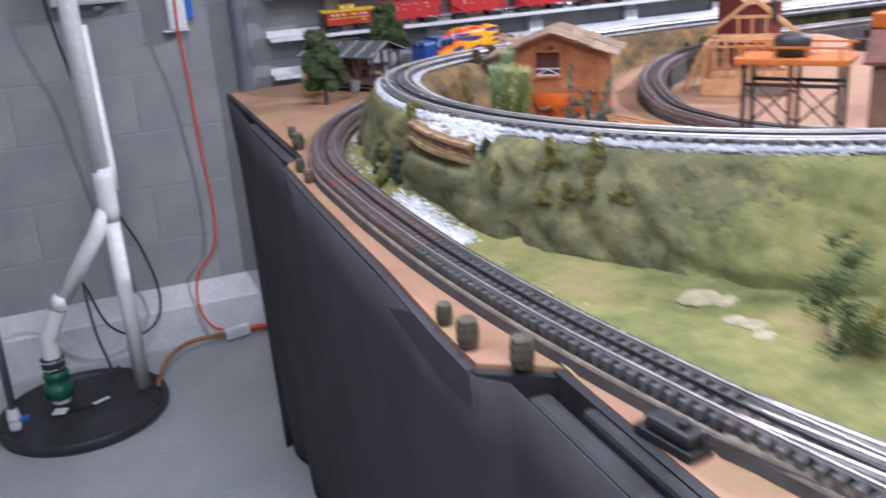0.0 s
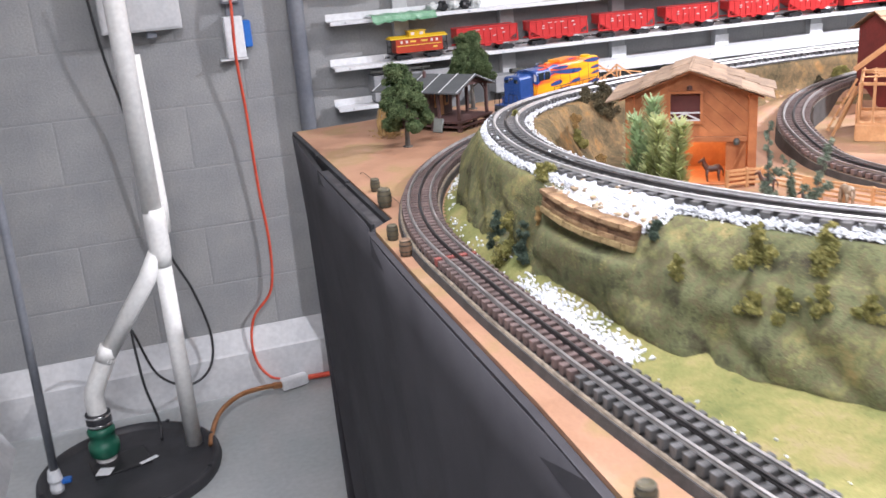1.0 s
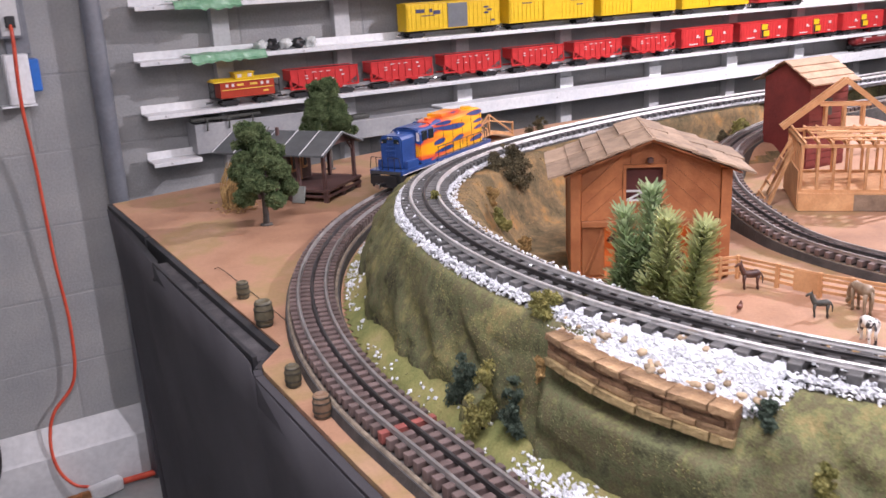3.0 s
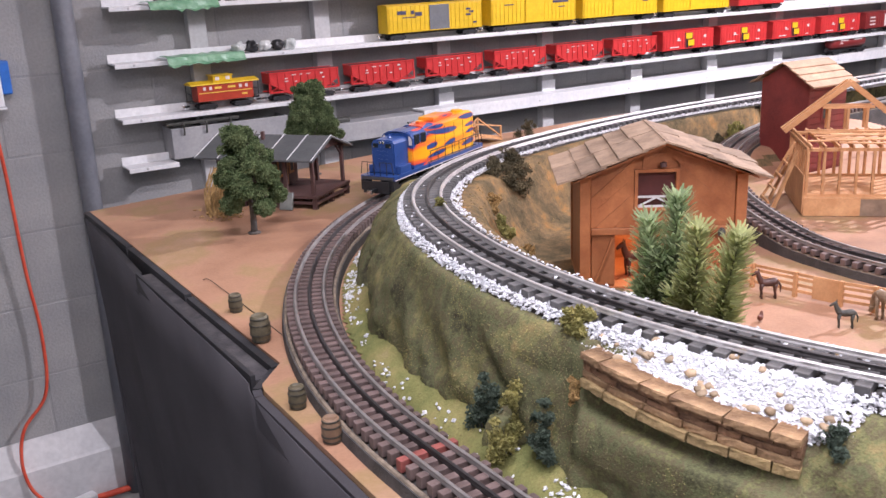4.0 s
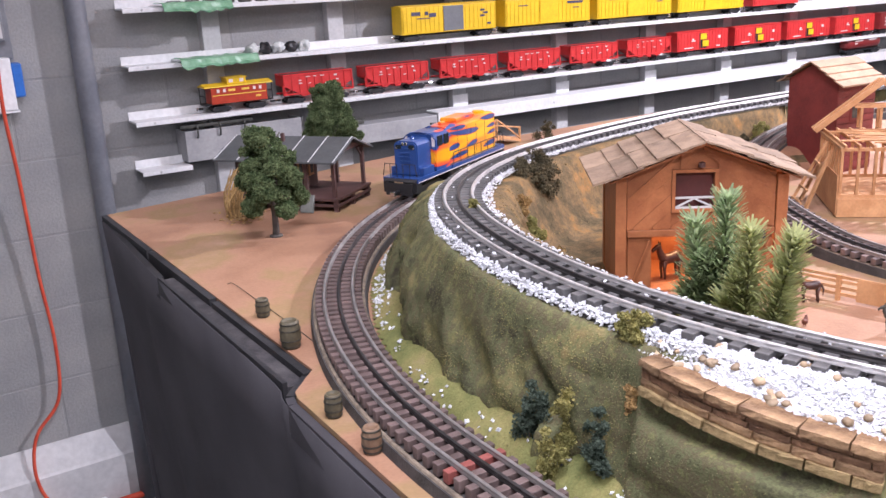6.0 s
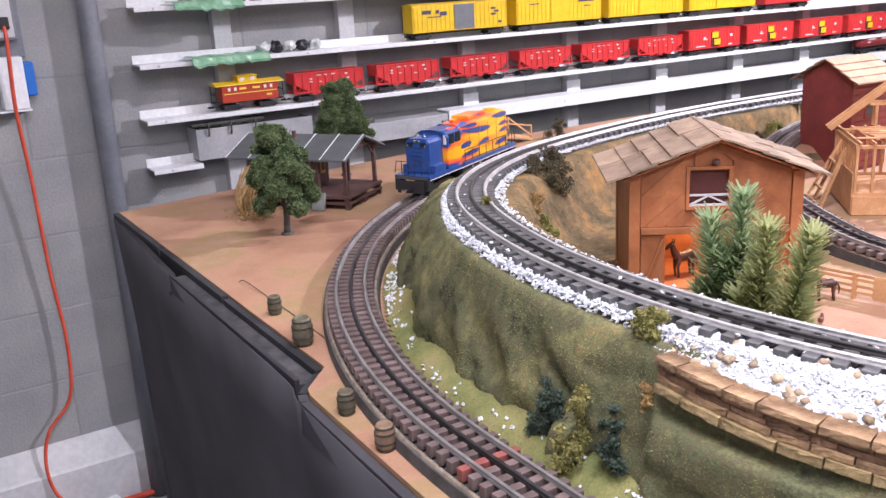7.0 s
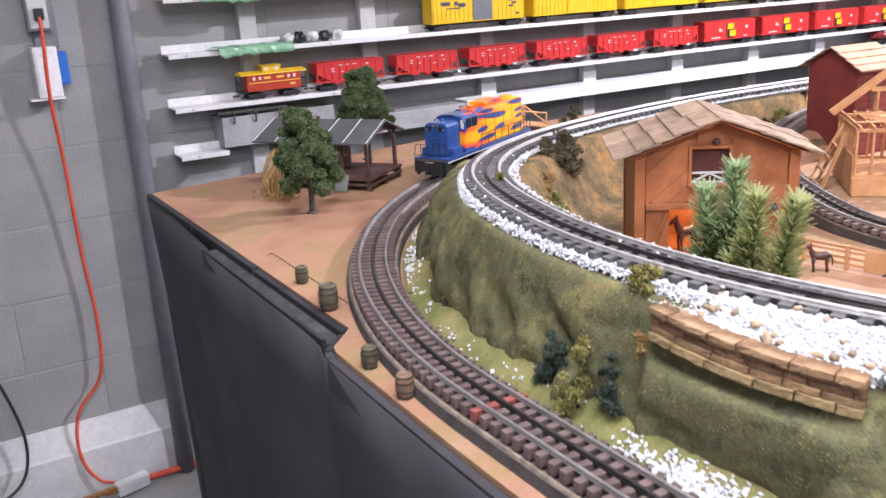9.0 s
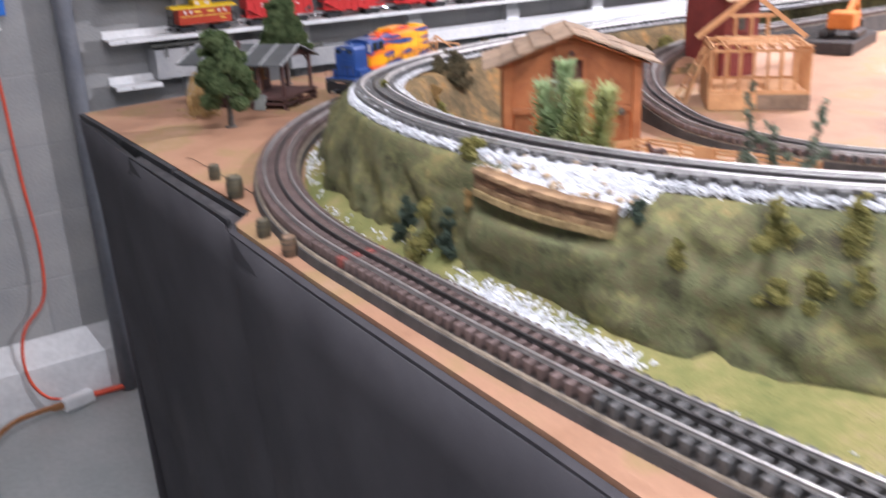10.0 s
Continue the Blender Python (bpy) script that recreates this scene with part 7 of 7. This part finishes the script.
        for e in (-1, 1):
            g = part("end_rail", tube(bmesh.new(), [(e * 0.166, s * 0.006, deck), (e * 0.166, s * 0.006, deck + 0.024), (e * 0.166, s * 0.029, deck + 0.024), (e * 0.166, s * 0.0325, deck + 0.004)], 0.0008, 6), BLKP, t)
            part("stanchion", tube(bmesh.new(), [(e * 0.166, s * 0.019, deck), (e * 0.166, s * 0.019, deck + 0.024)], 0.0007, 5), BLKP, g)
        for k in range(5):
            part("door_seam", cbox(-0.142 + k * 0.036, -0.1412 + k * 0.036, s * 0.0226 - 0.0003, s * 0.0226 + 0.0003, deck + 0.006, 0.09), GREYF, long_)
    for zz in (0.05, 0.057, 0.064, 0.071, 0.078):
        part("louvre", cbox(0.1462, 0.1472, -0.010, 0.010, zz, zz + 0.003), BLUE, short)
    for s in (-1, 1):
        part("headlight", lathe(bmesh.new(), [(0.0025, 0), (0.0028, 0.0012), (0.0018, 0.0018), (0.0005, 0.0019)], 12, pose(0.1463, s * 0.0032, 0.0885, 0, 90, 0)), CHROME, short, "chrome headlight")
        part("marker_light", lathe(bmesh.new(), [(0.0016, 0), (0.0016, 0.0014), (0.0005, 0.0018)], 10, pose(0.1463, s * 0.0165, 0.081, 0, 90, 0)), CHROME, short)
    part("bell", lathe(bmesh.new(), [(0.004, 0), (0.0028, 0.002), (0.002, 0.0045), (0.0005, 0.005)], 12, pose(0.122, 0, 0.0927)), BLUE, short)
    horn = part("horn", tube(bmesh.new(), [(0.05, 0.008, 0.110), (0.07, 0.008, 0.110)], [0.0008, 0.002], 8), CHROME, cab, "small chrome horn")
    for x in (-0.125, -0.085, -0.03):
        part("roof_fan", lathe(bmesh.new(), [(0.0115, 0.1008), (0.0115, 0.1042), (0.0098, 0.1052), (0.001, 0.1052)], 20, pose(x, 0, 0)), FLAME, long_)
    part("dynamic_brake", cbox(-0.07, -0.005, -0.0165, 0.0165, 0.1008, 0.1085, None, 0.0015), FLAME, long_)
    part("exhaust_pipe", cbox(0.012, 0.026, -0.004, 0.004, 0.1008, 0.106, None, 0.001), FLAME, long_)
    for e in (-1, 1):
        part("pilot", cbox(min(e * 0.1685, e * 0.172), max(e * 0.1685, e * 0.172), -0.026, 0.026, 0.006, deck - 0.007, None, 0.001), BLKP, t)
        truck(t, e * 0.1, 0.05, 0.0105)
        coupler(t, e * 0.1722, e)
        part("deck_plate", cbox(min(e * 0.1465, e * 0.168), max(e * 0.1465, e * 0.168), -0.03, 0.03, deck + 0.0002, deck + 0.0012), BLUE, t)
    return t


locomotive()


# ---- things on the wall and the floor ----
PVC = surf("white_pvc", (0.82, 0.81, 0.78), (0.90, 0.89, 0.86), 6, 0.35, 0.05, 80)
CONDUIT = surf("grey_painted_conduit", (0.15, 0.16, 0.185), (0.21, 0.22, 0.24), 8, 0.45, 0.1, 100)
HOSE = surf("orange_cord", (0.55, 0.06, 0.03), (0.68, 0.10, 0.05), 30, 0.45, 0.05, 200)
COPPER = surf("dull_copper", (0.42, 0.19, 0.08), (0.58, 0.30, 0.15), 20, 0.35, 0.1, 120, metal=0.7)
GREEN = surf("green_plastic", (0.012, 0.10, 0.06), (0.02, 0.15, 0.09), 20, 0.4, 0.1, 150)
LID = surf("black_poly_lid", (0.022, 0.022, 0.026), (0.045, 0.045, 0.05), 10, 0.5, 0.2, 120)
WCASE = surf("white_plastic_case", (0.70, 0.72, 0.74), (0.8, 0.81, 0.82), 10, 0.4, 0.03, 100)
BLUEC = plain("blue_plastic", (0.02, 0.14, 0.5), 0.4)
GREENW = surf("green_wrapper", (0.12, 0.30, 0.17), (0.25, 0.45, 0.30), 40, 0.3, 0.3, 100)
TROUGH = surf("dimmed_grey_metal", (0.27, 0.275, 0.285), (0.36, 0.36, 0.365), 10, 0.5, 0.1, 120)
CLEARP = surf("clear_wrap", (0.4, 0.43, 0.42), (0.6, 0.62, 0.6), 60, 0.15, 0.6, 120)


def wall_things():
    t = thing("conduit", "tall grey painted steel conduit fixed to the block wall", "conduit")
    part("pipe", tube(bmesh.new(), [(0.972, 3.238, 0.0), (0.972, 3.238, 1.3), (0.972, 3.238, CEIL)], 0.0265, 20), CONDUIT, t, "", True)
    for zz in (1.75,):
        part("strap", cbox(0.935, 1.009, 3.21, 3.279, zz, zz + 0.025, None, 0.003), CONDUIT, t)
    # outlet box with a plug-in timer and its orange cord
    o = thing("outlet_box", "grey metal outlet box on a raceway on the block wall", "outlet")
    part("raceway", cbox(0.752, 0.812, 3.262, 3.2795, 1.30, CEIL - 0.002, None, 0.003), CONDUIT, o)
    part("box", cbox(0.738, 0.796, 3.232, 3.2615, 1.345, 1.455, None, 0.003), CONDUIT, o)
    part("faceplate", cbox(0.744, 0.79, 3.229, 3.2318, 1.352, 1.448, None, 0.001), PALEG, o, "ivory outlet faceplate")
    c = thing("plug_in_alarm", "white plug-in alarm case with a blue side on the wall", "alarm")
    part("case", cbox(0.737, 0.797, 3.225, 3.2785, 1.175, 1.305, None, 0.004), WCASE, c)
    part("blue_panel", cbox(0.7972, 0.822, 3.235, 3.2785, 1.205, 1.29, None, 0.004), BLUEC, c, "bright blue side panel")
    part("shelf_plate", cbox(0.715, 0.80, 3.222, 3.2785, 1.1695, 1.1742), WCASE, c)
    e = thing("electrical_panel", "pale grey electrical enclosure on the block wall", "electrical box")
    part("case", cbox(0.37, 0.61, 3.20, 3.2785, 1.285, 1.62, None, 0.004), PALEG, e)
    part("cover", cbox(0.378, 0.602, 3.197, 3.1998, 1.292, 1.612, None, 0.001), PALEG, e)
    part("knockout", cbox(0.50, 0.53, 3.22, 3.25, 1.262, 1.2848, None, 0.003), CONDUIT, e)
    cord = [(0.767, 3.222, 1.385), (0.766, 3.205, 1.34), (0.760, 3.214, 1.18), (0.770, 3.235, 0.994), (0.777, 3.25, 0.737), (0.788, 3.25, 0.538), (0.772, 3.25, 0.372), (0.702, 3.25, 0.283), (0.679, 3.242, 0.194), (0.688, 3.235, 0.11), (0.722, 3.226, 0.055), (0.758, 3.215, 0.040)]
    t = thing("extension_cord", "orange extension cord hanging down the wall to the floor", "cord")
    part("plug", cbox(0.756, 0.78, 3.215, 3.2288, 1.372, 1.402, None, 0.003), BLKP, t, "dark moulded plug")
    part("cable", tube(bmesh.new(), smooth_line(cord, 8), 0.0048, 8), HOSE, t, "", True)
    p = pose(0.803, 3.205, 0.026, 0, 0, 14)
    part("connector", cbox(-0.05, 0.05, -0.018, 0.018, -0.02, 0.02, p, 0.006), WCASE, t, "pale grey cord connector")
    part("tail", tube(bmesh.new(), smooth_line([(0.85, 3.216, 0.024), (0.93, 3.228, 0.016), (1.05, 3.23, 0.014), (1.25, 3.21, 0.012)], 6), 0.010, 8), HOSE, t, "", True)
    t = thing("copper_tube", "dull copper tube curving from the pump to the wall", "copper tube")
    part("tube", tube(bmesh.new(), smooth_line([(0.478, 2.865, 0.03), (0.487, 2.92, 0.035), (0.525, 3.04, 0.045), (0.60, 3.13, 0.05), (0.69, 3.175, 0.04), (0.757, 3.193, 0.028)], 8), 0.0085, 10), COPPER, t, "", True)
    part("fitting", tube(bmesh.new(), [(0.725, 3.185, 0.034), (0.756, 3.193, 0.028)], 0.012, 10), COPPER, t)
    t = thing("black_cord", "thin black cord looping down beside the pipes", "cord")
    part("cable", tube(bmesh.new(), smooth_line([(0.345, 3.20, 1.42), (0.365, 3.21, 1.22), (0.40, 3.23, 1.0), (0.41, 3.24, 0.82), (0.45, 3.24, 0.58), (0.51, 3.235, 0.42), (0.545, 3.225, 0.25), (0.52, 3.20, 0.14), (0.44, 3.17, 0.11), (0.35, 3.15, 0.18), (0.305, 3.12, 0.34), (0.30, 3.05, 0.37), (0.31, 3.0, 0.22), (0.335, 2.97, 0.1), (0.335, 2.93, 0.05)], 8), 0.0045, 7), BLKP, t, "", True)
    # shadowed panel, clips and parts lying on the shelves
    t = thing("hanging_trough", "mid grey sheet metal trough hung below a shelf on dark hooks", "trough")
    part("front_panel", cbox(1.20, 1.55, 3.190, 3.194, 0.986, 1.072, None, 0.001), TROUGH, t)
    for x in (1.20, 1.546):
        part("end_panel", cbox(x, x + 0.004, 3.1942, 3.276, 0.986, 1.072, None, 0.001), TROUGH, t)
    part("bottom_panel", cbox(1.2042, 1.5458, 3.1942, 3.276, 0.986, 0.990), TROUGH, t)
    part("hook_rail", cbox(1.19, 1.40, 3.189, 3.2, 1.080, 1.089, None, 0.002), FIGURE, t, "dark hook rail")
    for x in (1.235, 1.30, 1.372):
        hk = bmesh.new()
        tube(hk, smooth_line([(x, 3.195, 1.088), (x, 3.184, 1.080), (x, 3.184, 1.062), (x, 3.187, 1.052)], 3), 0.0028, 6)
        part("hook", hk, FIGURE, t, "dark wire hook", True)
    # a shaded length of the white ledge; its shade is put into the grey
    t = thing("wall_shelf", "short shelf trough painted mid grey for shade, below the long shelf", "shelf", "wall shelves")
    part("trough", cbox(1.63, 2.015, 3.172, 3.245, 0.968, 1.026, None, 0.002), TROUGH, t)
    part("dark_part", cbox(1.70, 1.76, 3.19, 3.22, 1.0262, 1.041, None, 0.004), FIGURE, t)
    rng = random.Random(31)
    for x0, x1, zz, lab in ((1.20, 1.42, 1.2609, "green printed plastic wrapper lying on the shelf"), (1.17, 1.36, 1.4079, "green printed plastic wrapper lying on the upper shelf")):
        bm = bmesh.new()
        n = 16
        lip = ((0.065, 0.004), (0.045, 0.007), (0.02, 0.005), (-0.002, 0.006), (-0.010, 0.003), (-0.0125, -0.008), (-0.014, -0.017), (-0.013, -0.026))
        top = [[bm.verts.new((x0 + (x1 - x0) * i / n + 0.006 * j / 7, 3.17 + dy - 0.004 * abs(noise.noise(Vector((i * 0.5, j * 0.4, zz)))), zz + dz * (0.55 + 0.6 * abs(noise.noise(Vector((i * 0.35, 3, zz * 7)))) if dz < 0 else 1.0) + 0.007 * abs(noise.noise(Vector((i * 0.6, j * 0.7, zz * 9)))))) for j, (dy, dz) in enumerate(lip)] for i in range(n + 1)]
        for a, b in zip(top, top[1:]):
            for j in range(7):
                bm.faces.new((a[j], b[j], b[j + 1], a[j + 1]))
        ob = solo("wrapper", bm, GREENW, lab, "wrapper", "wrappers")
        md = ob.modifiers.new("thick", "SOLIDIFY")
        md.thickness = 0.001
    for k in range(5):
        x = 1.425 + 0.04 * k
        bm = bmesh.new()
        bmesh.ops.create_icosphere(bm, subdivisions=3, radius=1)
        for v in bm.verts:
            f = 1 + 0.5 * noise.noise(v.co * 1.6 + Vector((k * 5, 1, 2))) + 0.3 * noise.noise(v.co * 4 + Vector((k * 3, 7, 2)))
            v.co = Vector((x + v.co.x * 0.019 * f, 3.207 + v.co.y * 0.018 * f, 1.2609 + 0.016 + v.co.z * 0.016 * f))
        solo("bagged_part", bm, CLEARP if k % 2 == 0 else BLKP, "clear bagged model part lying on the shelf" if k % 2 == 0 else "black model wheel part lying on the shelf", "model part", "loose model parts", smooth=True)
    for k in range(7):
        x = 1.2 + 0.05 * k
        solo("model_part", cbox(x, x + 0.035, 3.19, 3.215, 1.4079, 1.4079 + rng.uniform(0.012, 0.02), None, 0.004), FIGURE, "small dark model part on the upper shelf", "model part", "loose model parts")


wall_things()


def sump():
    """Sump pit lid with pump pipes."""
    cx, cy = 0.235, 2.845
    t = thing("sump_lid", "round black plastic sump pit lid on the floor", "sump lid")
    part("lid", lathe(bmesh.new(), [(0.268, 0.0), (0.273, 0.016), (0.270, 0.034), (0.262, 0.039), (0.252, 0.036), (0.246, 0.024), (0.240, 0.019), (0.05, 0.021), (0.0005, 0.021)], 48, pose(cx, cy, 0)), LID, t, "", True)
    part("hatch", cbox(-0.095, 0.075, -0.06, 0.06, 0.0212, 0.028, pose(cx - 0.02, cy + 0.05, 0, 0, 0, 12), 0.004), BLKP, t)
    part("sticker", cbox(-0.03, 0.03, -0.008, 0.008, 0.0, 0.0008, pose(cx + 0.055, cy + 0.015, 0.0285, 0, 0, 28)), WCASE, t, "white paper sticker")
    part("sticker", cbox(-0.022, 0.022, -0.022, 0.022, 0.0, 0.0008, pose(cx - 0.075, cy - 0.0, 0.0288, 0, 0, -20)), WCASE, t, "white paper sticker")
    for k in range(8):
        a = k * math.pi / 4 + 0.3
        part("bolt", lathe(bmesh.new(), [(0.007, 0.036), (0.007, 0.043), (0.004, 0.045)], 8, pose(cx + 0.261 * math.cos(a), cy + 0.261 * math.sin(a), 0)), LID, t)
    p = thing("vent_pipe", "tall white PVC pipe with a slanting side branch", "pipe")
    px_, py = 0.430, 2.92
    part("riser", tube(bmesh.new(), [(px_, py, 0.015), (px_, py, 0.70)], 0.0255, 20), PVC, p, "", True)
    part("coupling", lathe(bmesh.new(), [(0.0262, 0.62), (0.031, 0.66), (0.0325, 0.76), (0.0305, 0.80)], 22, pose(px_, py, 0)), PVC, p, "", True)
    part("upper_pipe", tube(bmesh.new(), [(px_ - 0.003, py, 0.79), (px_ - 0.006, py, 1.6), (px_ - 0.008, py, CEIL)], 0.0295, 22), PVC, p, "", True)
    part("twin_pipe", tube(bmesh.new(), [(px_ + 0.022, py + 0.012, 0.72), (px_ + 0.026, py + 0.014, 0.80), (px_ + 0.020, py + 0.014, 1.24)], 0.019, 14), PVC, p, "", True)
    bx, by = 0.165, 2.93
    part("branch", tube(bmesh.new(), [(px_ - 0.012, py, 0.66), (px_ - 0.05, py, 0.59), (bx + 0.055, by, 0.36)], 0.027, 18), PVC, p, "", True)
    part("elbow", tube(bmesh.new(), smooth_line([(bx + 0.058, by, 0.365), (bx + 0.012, by, 0.275), (bx, by, 0.24), (bx, by, 0.175)], 5), 0.0292, 18), PVC, p, "", True)
    part("hub", tube(bmesh.new(), [(bx + 0.072, by, 0.395), (bx + 0.05, by, 0.35)], 0.0295, 18), PVC, p, "", True)
    v = thing("check_valve", "green plastic check valve with black rubber sleeves", "valve")
    part("sleeve", lathe(bmesh.new(), [(0.036, 0.145), (0.038, 0.15), (0.038, 0.188), (0.035, 0.19)], 20, pose(bx, by, 0)), LID, v, "", True)
    for zz in (0.154, 0.182):
        part("clamp", lathe(bmesh.new(), [(0.0386, zz - 0.004), (0.0392, zz - 0.003), (0.0392, zz + 0.003), (0.0386, zz + 0.004)], 20, pose(bx, by, 0)), CHROME, v)
    part("valve_body", lathe(bmesh.new(), [(0.033, 0.040), (0.044, 0.050), (0.047, 0.072), (0.046, 0.088), (0.039, 0.093), (0.038, 0.118), (0.042, 0.122), (0.042, 0.132), (0.035, 0.144)], 22, pose(bx, by, 0)), GREEN, v, "", True)
    part("lower_pipe", lathe(bmesh.new(), [(0.032, 0.0215), (0.032, 0.0478)], 20, pose(bx, by, 0)), PVC, v)
    w = thing("water_hose_wand", "thin grey pipe standing on the sump lid with a brass valve", "pipe")
    part("pipe", tube(bmesh.new(), [(0.03, 2.80, 0.095), (0.044, 2.80, 0.7), (0.08, 2.80, 2.2)], 0.0125, 12), CONDUIT, w, "", True)
    part("valve", lathe(bmesh.new(), [(0.018, 0.024), (0.021, 0.035), (0.018, 0.055), (0.022, 0.065), (0.016, 0.098)], 14, pose(0.028, 2.80, 0)), WCASE, w, "worn brass and white valve")
    part("handle", cbox(0.045, 0.072, 2.785, 2.81, 0.05, 0.062, None, 0.003), BLUEC, w, "blue valve handle")


sump()
for cy in (1.902, 1.919):
    solo("table_clip", cbox(0.767, 0.7725, cy - 0.0025, cy + 0.0025, B - 0.0445, B - 0.040, None, 0.001), PALEG, "tiny white clip pinned to the black skirt", "clip", "skirt clips")


def switch_machine():
    t = thing("switch_machine", "black track switch motor beside the turnout", "switch motor", at=pose(0.806, 0.378, B + 0.0005, 0, 0, 100))
    part("base", cbox(-0.03, 0.03, -0.012, 0.012, 0, 0.008, None, 0.001), BLKP, t)
    part("cover", cbox(-0.026, 0.022, -0.010, 0.010, 0.0082, 0.02, None, 0.004), BLKP, t)
    part("lantern", lathe(bmesh.new(), [(0.004, 0.0202), (0.005, 0.021), (0.005, 0.025), (0.002, 0.027)], 10, pose(-0.012, 0, 0)), BLKP, t)


switch_machine()
lay_track("diverging_track", resample(smooth_line([Vector((0.862, 0.36, 0)), Vector((0.912, 0.2, 0)), Vector((0.985, 0.0, 0)), Vector((1.08, -0.2, 0)), Vector((1.2, -0.42, 0))], 8), 0.0148), lambda p: RAIL + 0.0003, TIE, "three-rail model track leaving the turnout towards the yard", B - RAIL, RAILM, 0.0148, 0.0043, 0.0285)
